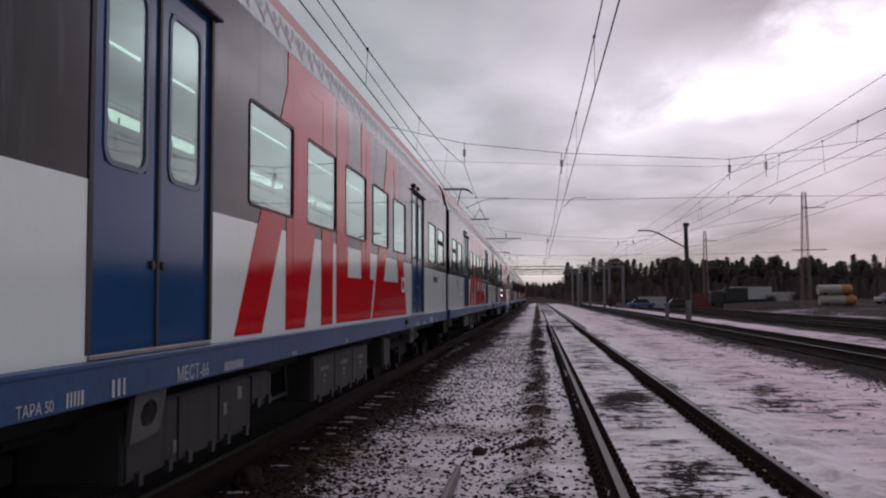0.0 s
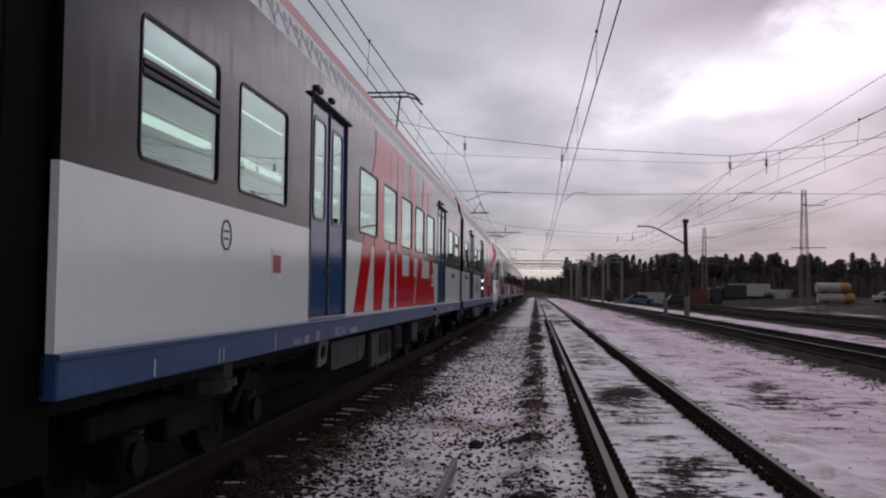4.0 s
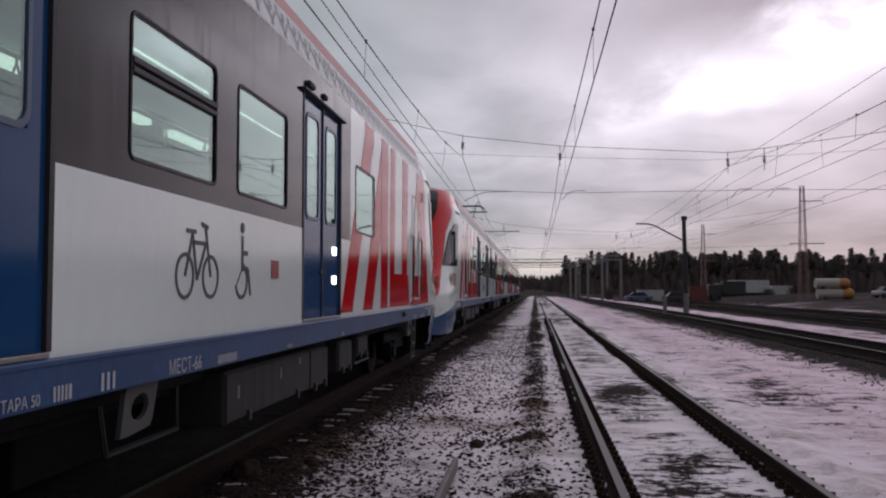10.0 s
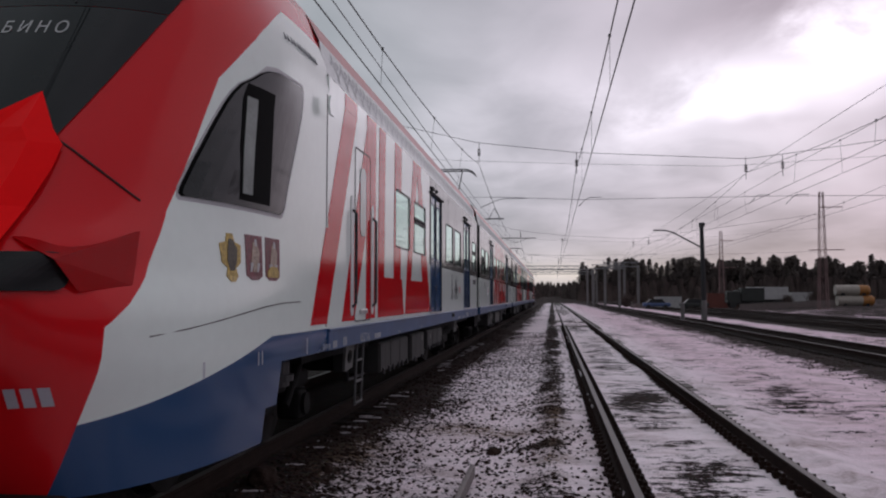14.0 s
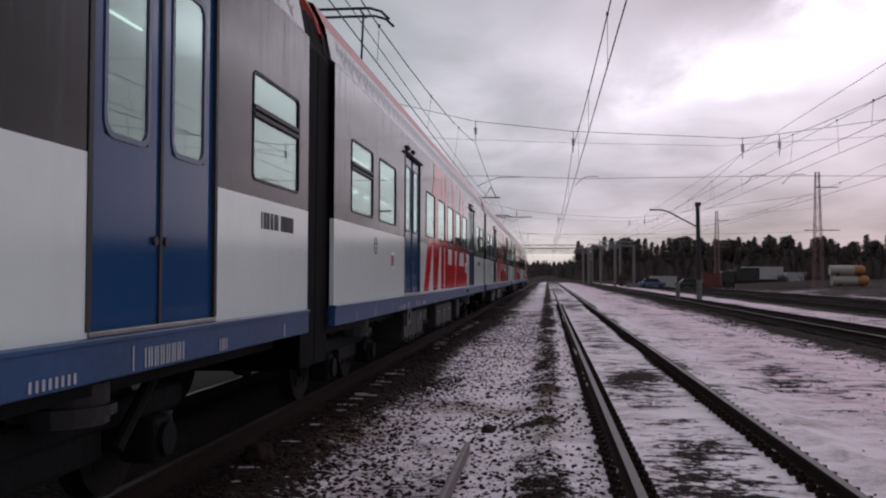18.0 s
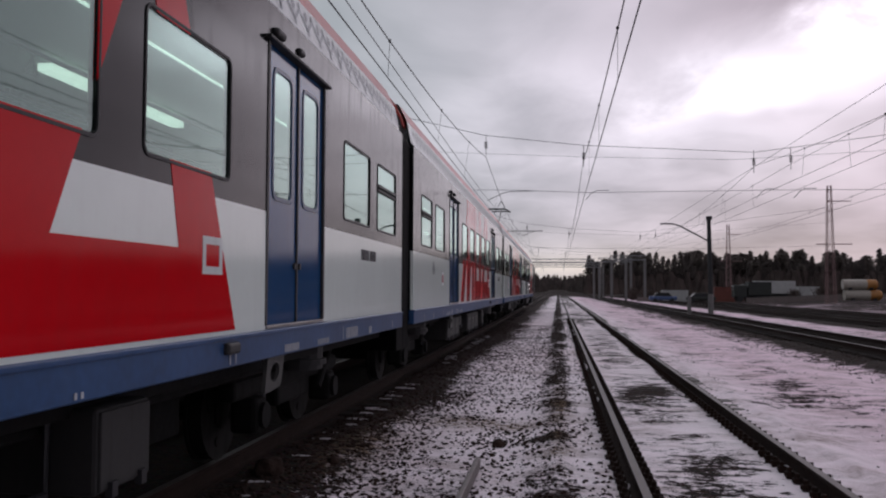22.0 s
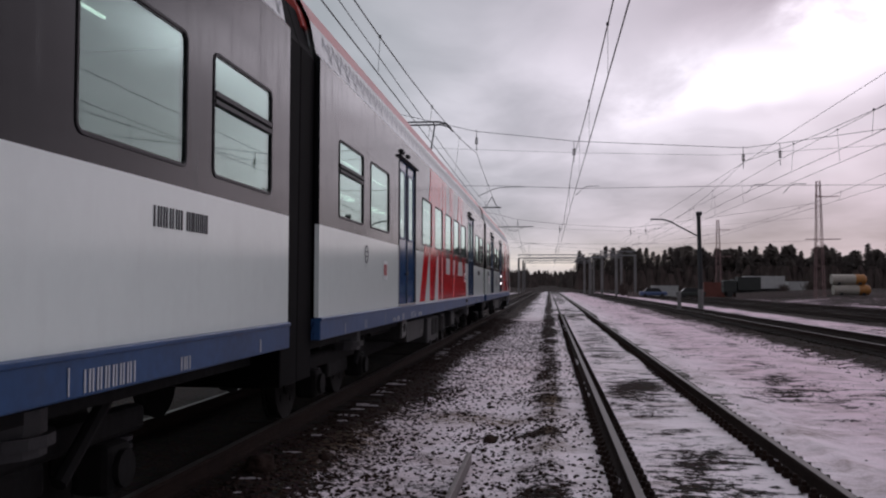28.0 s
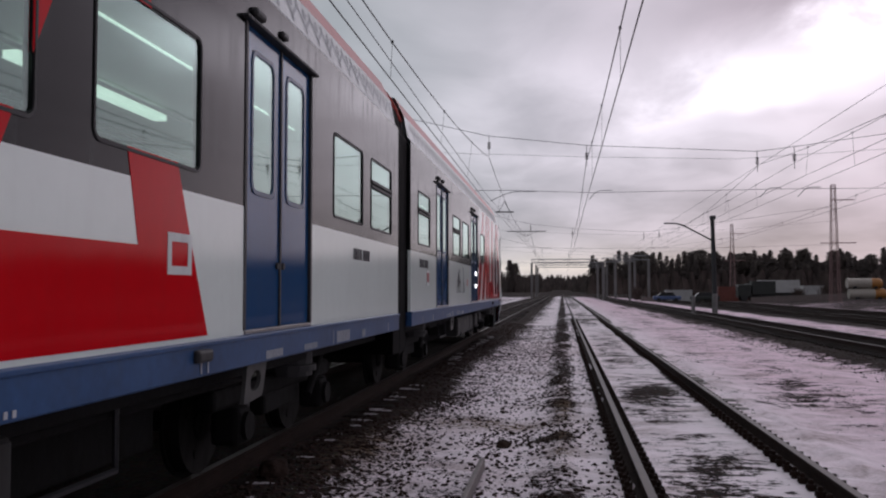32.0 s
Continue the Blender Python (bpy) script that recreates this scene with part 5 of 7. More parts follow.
def nose_patch(poly, off, rows=10):
    """A plate on the cab's side skin, outlined in (distance back, height), both sides' edges given per height as (z, y0, y1)."""
    bm = bmesh.new()
    grid = []
    for z, a, b in poly:
        grid.append([nose_point(nose_theta(a + (b - a) * k / rows, z), z, off) for k in range(rows + 1)])
    V = [[bm.verts.new(p) for p in r] for r in grid]
    W = [[bm.verts.new(p - Vector((0.02, 0, 0))) for p in r] for r in grid]
    for i in range(len(V) - 1):
        for k in range(rows):
            bm.faces.new((V[i][k], V[i][k + 1], V[i + 1][k + 1], V[i + 1][k]))
            bm.faces.new((W[i][k + 1], W[i][k], W[i + 1][k], W[i + 1][k + 1]))
    for k in range(rows):
        bm.faces.new((V[0][k + 1], V[0][k], W[0][k], W[0][k + 1]))
        bm.faces.new((V[-1][k], V[-1][k + 1], W[-1][k + 1], W[-1][k]))
    for i in range(len(V) - 1):
        bm.faces.new((V[i][0], V[i + 1][0], W[i + 1][0], W[i][0]))
        bm.faces.new((V[i + 1][-1], V[i][-1], W[i][-1], W[i + 1][-1]))
    return bm


def add_cab(car, far):
    """The nose in its own frame (y = 0 near its tip, growing backwards), turned to the car's end."""
    def P(name, bm, m, label="", smooth=False, mirror=False):
        if mirror:
            g = bm.copy()
            bmesh.ops.scale(g, vec=(-1, 1, 1), verts=g.verts)
            bmesh.ops.reverse_faces(g, faces=g.faces)
            P(name, g, m, label, smooth)
        o = part(name, bm, m, car, label, smooth)
        if far:
            o.matrix_basis = Matrix.Translation((0, HEAD, 0)) @ Matrix.Rotation(math.pi, 4, "Z")
        return o

    zs = [0.42, 0.55, 0.7, 0.85, 1.0, 1.06, 1.15, 1.25, 1.35, 1.45, 1.55, 1.65, 1.72, 1.8, 1.9, 2.0, 2.15, 2.35, 2.6, 2.9, 3.2, 3.5, 3.62, 3.83, 4.0, 4.09, 4.2, 4.33, 4.46, 4.53, 4.58, 4.61, 4.63]
    th = [radians(-90 + 180 * k / 72) for k in range(73)]
    # openings for the side windows are cut row by row
    bm = bmesh.new()
    V = [[bm.verts.new(nose_point(t, z)) for t in th] for z in zs]
    I = [[bm.verts.new(nose_point(t, z, -0.05)) for t in th] for z in zs]
    for i in range(len(zs) - 1):
        for k in range(72):
            q = (V[i][k], V[i][k + 1], V[i + 1][k + 1], V[i + 1][k])
            cy = sum(v.co.y for v in q) / 4
            cz = (zs[i] + zs[i + 1]) / 2
            if cz < 1.06 and cy > 2.98 - 0.5 * (1.06 - cz):
                continue
            bm.faces.new(q)
            q = (I[i][k + 1], I[i][k], I[i + 1][k], I[i + 1][k + 1])
            bm.faces.new(q)
    bm.faces.new([V[-1][k] for k in range(73)])
    bmesh.ops.delete(bm, geom=[v for v in bm.verts if not v.link_faces], context="VERTS")
    P("nose", bm, M_NOSE, "white, red and blue sloping driver's nose", True)
    # windscreen and dark upper fairing
    for name, z0, z1, t0, m, lb in (("windscreen", 2.50, 3.606, 0, M_SMOKE, "dark raked windscreen"), ("top_fairing", 3.612, 4.58, 0, M_FAIRING, "black gloss fairing over the windscreen")):
        bm = bmesh.new()
        n = 24
        rows = []
        for i in range(11):
            z = z0 + (z1 - z0) * i / 10
            t1 = 21.6 + (z - 2.517) * 13.1 + t0
            rows.append([bm.verts.new(nose_point(radians(-t1 + 2 * t1 * k / n), z, 0.012)) for k in range(n + 1)])
        for a, c in zip(rows, rows[1:]):
            for k in range(n):
                bm.faces.new((a[k], a[k + 1], c[k + 1], c[k]))
        P(name, bm, m, lb, True)
    # side windows of the cab
    out = [(2.265, 1.37, 2.72), (2.285, 1.35, 2.77), (2.33, 1.37, 2.82), (2.53, 1.52, 2.91), (2.83, 1.775, 3.08), (3.02, 1.945, 3.185), (3.13, 2.06, 3.24), (3.22, 2.18, 3.28), (3.30, 2.35, 3.305), (3.37, 2.475, 3.315), (3.42, 2.61, 3.31), (3.45, 2.78, 3.27)]
    rim = [(z + (0.035 if z > 3.4 else -0.03 if z < 2.3 else 0.0), a - 0.055, b + 0.05) for z, a, b in out]
    bm = nose_patch(rim, 0.004)
    P("cab_window_frame", bm, M_REVEAL, "pale reveal round the driver's window", False, True)
    bm = nose_patch([(z, a - 0.03, b + 0.025) for z, a, b in out], 0.010)
    P("cab_window_seal", bm, M_GAITER, "", False, True)
    bm = nose_patch(out, 0.016)
    P("cab_window", bm, M_SIDEGLASS, "dark driver's side window", False, True)
    bm = nose_patch([(2.31, 1.98, 2.49), (2.7, 2.035, 2.55), (3.1, 2.14, 2.62), (3.24, 2.24, 2.66)], 0.020, 4)
    P("sliding_pane", bm, M_GAITER, "black frame of the half-open sliding pane", False, True)
    bm = nose_patch([(2.36, 2.025, 2.17), (2.7, 2.08, 2.235), (3.13, 2.20, 2.35)], 0.024, 2)
    P("open_pane", bm, M_OPENING, "pale interior behind the open pane", False, True)
    # lamp housings in the swelling
    bm = nose_patch([(1.733 + 0.11 * math.sin(radians(a)), 0.30 + 0.05 * math.sin(radians(a)) - 0.075 - 0.09 * math.cos(radians(a)), 0.30 + 0.05 * math.sin(radians(a)) + 0.075 + 0.09 * math.cos(radians(a))) for a in range(-90, 91, 18)], 0.03, 10)
    P("headlamp", bm, M_BLACKGLOSS, "black oval headlamp recess", False, True)
    # creased cowl running back from the lamp to a point
    bm = bmesh.new()
    A, T, B, C, D = [bm.verts.new(nose_point(nose_theta(y, z), z, o)) for y, z, o in ((0.42, 1.80, 0.075), (0.95, 2.0, 0.004), (0.78, 1.66, 0.002), (0.34, 1.93, 0.012), (0.44, 1.62, 0.02))]
    bm.faces.new((A, T, C))
    bm.faces.new((A, B, T))
    bm.faces.new((A, D, B))
    bmesh.ops.solidify(bm, geom=bm.faces[:], thickness=0.012)
    P("lamp_cowl", bm, M_NOSE, "creased red cowl behind the headlamp", False, True)
    # joint of the lower skirt
    bm = bmesh.new()
    chain(bm, [nose_point(nose_theta(y, z), z, 0.001) for y, z in ((0.85, 1.35), (1.2, 1.385), (1.6, 1.43), (2.0, 1.475), (2.4, 1.515), (2.8, 1.54), (3.3, 1.55))], 0.005, 5)
    P("panel_seam", bm, M_BRACKET, "", False, True)
    # bright red winter cover over the middle of the nose, with two pointed corners
    def on_skin(x, z, off):
        th = math.asin(min(1.0, (abs(x) / nose_half(z)) ** (nose_n(z) / 2)))
        return nose_point(th if x >= 0 else -th, z, off)
    edge = ((1.50, 0.15), (1.62, 0.45), (1.88, 0.91), (2.11, 0.93), (2.37, 0.97), (2.52, 0.97), (2.62, 0.895))
    bm = bmesh.new()
    rows = [[bm.verts.new(on_skin(-w + 2 * w * k / 12, z, 0.05 + 0.05 * (k % 2))) for k in range(13)] for z, w in edge]
    for a, b in zip(rows, rows[1:]):
        for k in range(12):
            bm.faces.new((a[k], a[k + 1], b[k + 1], b[k]))
    for s_ in (-1, 1):
        t = bm.verts.new(on_skin(s_ * 0.745, 2.89, 0.05))
        k0 = 12 if s_ > 0 else 0
        k1 = 9 if s_ > 0 else 3
        mid_ = [rows[-1][k] for k in (range(k1, k0 + 1) if s_ > 0 else range(k0, k1 + 1))]
        for a, b in zip(mid_, mid_[1:]):
            bm.faces.new((a, b, t))
    bmesh.ops.recalc_face_normals(bm, faces=bm.faces)
    bmesh.ops.solidify(bm, geom=bm.faces[:], thickness=0.015)
    P("nose_cover", bm, M_STAR, "bright red pointed cover on the nose")
    # black seams from the windscreen's corners
    for s_ in (-1, 1):
        bm = bmesh.new()
        chain(bm, [nose_point(s_ * radians(23 + 20.3 * k / 8), 2.56 - 0.36 * k / 8, 0.004) for k in range(9)], 0.008, 5)
        P("panel_seam", bm, M_BLACK)
    # lit destination letters behind the screen
    cu = bpy.data.curves.new("destination", "FONT")
    cu.body, cu.size, cu.space_character = "НАХАБИНО", 0.15, 1.5
    tmp = bpy.data.objects.new("destination", cu)
    scene.collection.objects.link(tmp)
    me = bpy.data.meshes.new_from_object(tmp.evaluated_get(bpy.context.evaluated_depsgraph_get()))
    bpy.data.objects.remove(tmp)
    bm = bmesh.new()
    bm.from_mesh(me)
    wide = max(v.co.x for v in bm.verts)
    for v in bm.verts:
        v.co = on_skin(-0.21 + v.co.x * 0.905 / wide, 3.37 + v.co.y * 0.95, 0.017)
    P("destination_text", bm, M_DEST, "pale dotted destination letters")
    # round lamp and joints in the fairing above the screen
    bm = bmesh.new()
    ctr = bm.verts.new(on_skin(0.22, 3.98, 0.016))
    rim_ = [bm.verts.new(on_skin(0.22 + 0.17 * math.cos(k * math.pi / 12), 3.98 + 0.13 * math.sin(k * math.pi / 12), 0.016)) for k in range(24)]
    for k in range(24):
        bm.faces.new((ctr, rim_[k], rim_[(k + 1) % 24]))
    P("top_lamp", bm, M_LENS, "round grey lamp behind dark fairing")
    for s_ in (-1, 1):
        bm = bmesh.new()
        chain(bm, [on_skin(0.22 + s_ * (0.34 + 0.14 * (4.35 - z)), z, 0.014) for z in (3.64, 3.85, 4.1, 4.3)], 0.006, 5)
        P("fairing_joint", bm, M_BLACK)
    for k in range(3):
        bm = bmesh.new()
        x0 = 0.985 + 0.07 * k
        q = [on_skin(x0, 0.98, 0.006), on_skin(x0 + 0.05, 0.98, 0.006), on_skin(x0 + 0.05, 1.09, 0.006), on_skin(x0, 1.09, 0.006)]
        bm.faces.new([bm.verts.new(p) for p in q])
        P("number_bar", bm, M_WRITE)
    # seam, coat-of-arms plates, mirror, number bars
    bm = nose_patch([(1.3, 4.18, 4.20), (2.2, 4.18, 4.20), (3.6, 4.18, 4.20)], 0.004, 1)
    P("panel_seam", bm, M_BLACK, "", False, True)
    # grey lettering over the side window, as plain strokes
    for k in range(6):
        for a in (2.96 + 0.155 * k, 3.03 + 0.155 * k):
            bm = nose_patch([(3.80, a, a + 0.008), (3.82, a, a + 0.008), (3.86, a, a + 0.008)], 0.006, 2)
            P("letter_bar", bm, M_LOGO, "", False, True)
    # dark bulkhead behind the nose skirt
    bm = bmesh.new()
    box(bm, -1.55, 1.55, 2.55, 2.62, 0.42, 1.24, 0.01)
    P("skirt_bulkhead", bm, M_UNDER)
    # coupler cover and snow plough
    bm = bmesh.new()
    tube(bm, (0, -0.75, 0.98), (0, 0.2, 0.98), 0.16, 12)
    box(bm, -0.22, 0.22, -0.85, -0.6, 0.82, 1.16, 0.04)
    P("coupler", bm, M_DKSTEEL, "dark automatic coupler")
    bm = bmesh.new()
    box(bm, -1.3, 1.3, 0.25, 0.4, 0.16, 0.5, 0.03)
    P("snow_plough", bm, M_UNDER)
    return P


HEAD = 22.15   # nose reference of a driving carriage whose cab is at the far end


def head_letters(far):
    z0, zt = 1.33, 3.62
    a = []
    a.append(Q((10.42, z0), (11.05, z0), (12.44, zt), (11.81, zt)))
    a.append([(11.71, z0), (12.34, z0), (12.99, 2.35), (13.03, zt)])
    a.append(Q((13.00, z0), (13.58, z0), (13.62, zt), (13.04, zt)))
    a.append(Q((13.78, z0), (15.90, z0), (15.72, 1.85), (13.78, 1.85)))
    a.append(Q((13.78, 1.85), (14.22, 1.85), (14.30, zt), (13.86, zt)))
    a.append(Q((14.98, 1.85), (15.60, 1.85), (15.68, zt), (15.08, zt)))
    if far:
        a.append(Q((16.02, z0), (18.58, z0), (18.42, 1.85), (16.15, 1.85)))
        a.append([(16.15, 1.85), (16.48, 1.85), (17.27, 3.13), (17.09, zt), (16.82, zt)])
        a.append([(17.75, 1.85), (18.42, 1.85), (17.86, zt), (17.09, zt), (17.27, 3.13)])
        return a + to_band(a, zt)
    a.append(Q((16.02, z0), (19.0, z0), (18.75, 1.85), (16.15, 1.85)))
    a.append(Q((16.15, 1.85), (16.62, 1.85), (17.3, zt), (16.82, zt)))
    a.append(Q((17.92, 1.85), (18.72, 1.85), (17.75, zt), (17.30, zt)))
    return a + to_band(a, zt)


def head_car(far, wins, doors, lamp_doors, shift, signs):
    car = holder("train_carriage", "driving carriage with raked red and white nose, tall red letters", "train carriage", "carriages of the train")
    y0, y1 = (START, HEAD - US) if far else (US, BODY)
    holes = [(y - w / 2 + 0.02, y + w / 2 - 0.02, WZ0 + 0.02, WZ1 - 0.02) for y, w, _ in wins]
    dholes = [(y - DOOR_W / 2, y + DOOR_W / 2, SILL1, DOOR_Z1 + 0.02) for y in doors]
    lt = [[(shift + (y - 10.42) * (1.0 if far else 0.93), z) for y, z in p] for p in head_letters(far)]
    cab_lt = [half(p, 0, y1, False) if far else half(p, 0, y0, True) for p in lt]
    lt = [half(p, 0, y1, True) if far else half(p, 0, y0, False) for p in lt]
    lt = [p for p in lt if p]
    cut = shift
    regions = [("white_panel", [rect(y0, y1, SILL1, WAIST)], M_WHITE, "white lower side panel")]
    if far:
        regions.append(("grey_panel", [rect(y0, cut + 0.5, WAIST, EAVE)], M_GREY, "dark grey window band"))
        regions.append(("white_upper_panel", [rect(cut + 0.5, y1, WAIST, EAVE)], M_WHITE, ""))
    else:
        regions.append(("grey_panel", [rect(11.5, y1, WAIST, EAVE)], M_GREY, "dark grey window band"))
        regions.append(("white_upper_panel", [rect(y0, 11.5, WAIST, EAVE)], M_WHITE, ""))
    side_of(car, holes, dholes, regions, [("red_letters", lt, M_RED, "tall glossy red letters")], 1)
    side_of(car, holes, dholes, regions, [], -1)
    for s in (1, -1):
        for y, w, h in wins:
            add_window(car, y, w, h, s)
        for y in doors:
            add_door(car, y, s, y in lamp_doors and s == 1)
    # cab door outline and handrails
    dy = 16.64 if far else 5.85
    bm = bmesh.new()
    ring(bm, rounded(dy - 0.42, dy + 0.42, SILL1 + 0.03, 3.3, 0.06), rounded(dy - 0.405, dy + 0.405, SILL1 + 0.045, 3.285, 0.05), SIDE + 0.007, 0.004)
    part("cab_door", bm, M_BLACK, car, "narrow cab door outline")
    bm = bmesh.new()
    slab(bm, rounded(dy - 0.16, dy + 0.16, 2.3, 3.1, 0.1), SIDE + 0.009, 0.005)
    part("cab_door_pane", bm, M_DOORGLASS, car, "pale grey-green cab door glass")
    for q in (-0.55, 0.55):
        bm = bmesh.new()
        slab(bm, rounded(dy + q - 0.075, dy + q + 0.075, 1.38, 2.72, 0.07), SIDE + 0.008, 0.004)
        rec = part("handrail_recess", bm, M_BAND, car)
        bm = bmesh.new()
        chain(bm, [(SIDE + 0.005, dy + q, 1.48), (SIDE + 0.05, dy + q, 1.52), (SIDE + 0.05, dy + q, 2.52), (SIDE + 0.005, dy + q, 2.56)], 0.016, 8)
        part("handrail", bm, M_DKSTEEL, rec)
    bm = bmesh.new()
    for q in (-0.17, 0.17):
        tube(bm, (SIDE - 0.05, dy + q, 0.35), (SIDE - 0.02, dy + q, 1.08), 0.016, 6)
    for z in (0.38, 0.62, 0.86):
        tube(bm, (SIDE - 0.04, dy - 0.17, z), (SIDE - 0.04, dy + 0.17, z), 0.014, 6)
    part("step_ladder", bm, M_LADDER, car, "short grey step ladder under the cab door")
    bm = bmesh.new()
    box(bm, SIDE, SIDE + 0.03, dy - 0.18, dy + 0.18, 1.40, 1.45, 0.01)
    part("door_step", bm, M_CHROME, car)
    signs(car)
    markings(car)
    add_sill(car, y0, y1)
    add_roof(car, y0, y1, (cut + 0.5, y1) if far else (y0, 11.5))
    add_interior(car, y0 + (0 if far else 3.2), y1 - (3.2 if far else 0))
    if far:
        add_under(car, y0, y1, **HEAD_UNDER)
        add_ends(car, True, False)
    else:
        add_under(car, y0, y1, **NEAR_UNDER)
        add_ends(car, False, True)
    add_bogie(car, 3.2 if far else BODY - 3.2)
    add_bogie(car, 18.3 if far else HEAD - 18.3)
    P = add_cab(car, far)
    # the end of the lettering runs on over the cab's skin
    for p in cab_lt:
        if len(p) < 3:
            continue
        zs_ = sorted({round(q[1], 3) for q in p})
        zs_ = [zs_[0] + (zs_[-1] - zs_[0]) * k / 8 for k in range(9)]
        rows = []
        for z in zs_:
            c = [a[0] + (b[0] - a[0]) * (z - a[1]) / (b[1] - a[1]) for a, b in zip(p, p[1:] + p[:1]) if abs(b[1] - a[1]) > 1e-6 and min(a[1], b[1]) - 1e-6 <= z <= max(a[1], b[1]) + 1e-6]
            if len(c) > 1 and max(c) - min(c) > 0.01:
                e = sorted((HEAD - v) if far else v for v in (min(c), max(c)))
                rows.append((z, e[0], e[1]))
        if len(rows) > 1:
            P("red_letters", nose_patch(rows, 0.006, 6), M_RED, "", False, True)
    # three emblem plates behind the cab window
    order = (M_EMBGOLD, M_EMBRED, M_EMBRED) if not far else (M_EMBRED, M_EMBRED, M_EMBGOLD)
    for q, w, m in zip((1.70, 2.08, 2.44), (0.30, 0.29, 0.30), order):
        bm = nose_patch([(1.72, q + w * 0.3, q + w * 0.7), (1.75, q, q + w), (1.9, q, q + w), (2.06, q, q + w)] if m is M_EMBRED else [(1.70, q + w * 0.4, q + w * 0.6), (1.74, q + w * 0.2, q + w * 0.8), (1.80, q + w * 0.3, q + w * 0.7), (1.84, q + w * 0.05, q + w * 0.95), (1.97, q, q + w), (1.99, q + w * 0.3, q + w * 0.7), (2.05, q + w * 0.36, q + w * 0.64)], 0.006, 3)
        P("emblem_plate", bm, m, "", False, True)
        bm = nose_patch([(1.78, q + w * 0.4, q + w * 0.62), (1.86, q + w * 0.28, q + w * 0.75), (1.94, q + w * 0.35, q + w * 0.8), (2.01, q + w * 0.42, q + w * 0.6)], 0.009, 3)
        P("emblem_shape", bm, M_EMBPALE if m is M_EMBRED else M_EMBDARK, "", False, True)
        if m is M_EMBRED:
            # rider's pale head and legs, gold foot on one of the shields
            bm = nose_patch([(1.98, q + w * 0.5, q + w * 0.66), (2.03, q + w * 0.52, q + w * 0.62)], 0.010, 2)
            P("emblem_shape", bm, M_REVEAL, "", False, True)
            for f in (0.2, 0.62):
                bm = nose_patch([(1.78, q + w * f, q + w * (f + 0.1)), (1.85, q + w * (f + 0.04), q + w * (f + 0.2))], 0.010, 2)
                P("emblem_shape", bm, M_REVEAL, "", False, True)
            if (q > 2.4) != far and q != 2.08:
                bm = nose_patch([(1.745, q + w * 0.12, q + w * 0.88), (1.79, q + w * 0.1, q + w * 0.9), (1.83, q + w * 0.3, q + w * 0.75)], 0.012, 3)
                P("emblem_shape", bm, M_EMBGOLD, "", False, True)
    bm = nose_patch([(3.36, 3.98, 4.12), (3.44, 3.94, 4.16), (3.54, 3.98, 4.12)], 0.09, 3)
    P("mirror_camera", bm, M_WHITE, "small white camera pod", False, True)
    return car


M_EMBGOLD = mat("emblem_gold", (0.42, 0.30, 0.07), 0.45, 0.2, 0.5, 30.0)
M_EMBPALE = mat("emblem_pale", (0.36, 0.28, 0.22), 0.5, 0, 0.5, 40.0)
M_EMBDARK = mat("emblem_dark", (0.06, 0.05, 0.03), 0.5, 0, 0.5, 40.0)
M_EMBRED = mat("emblem_dark_red", (0.14, 0.02, 0.03), 0.45, 0, 0.5, 25.0)


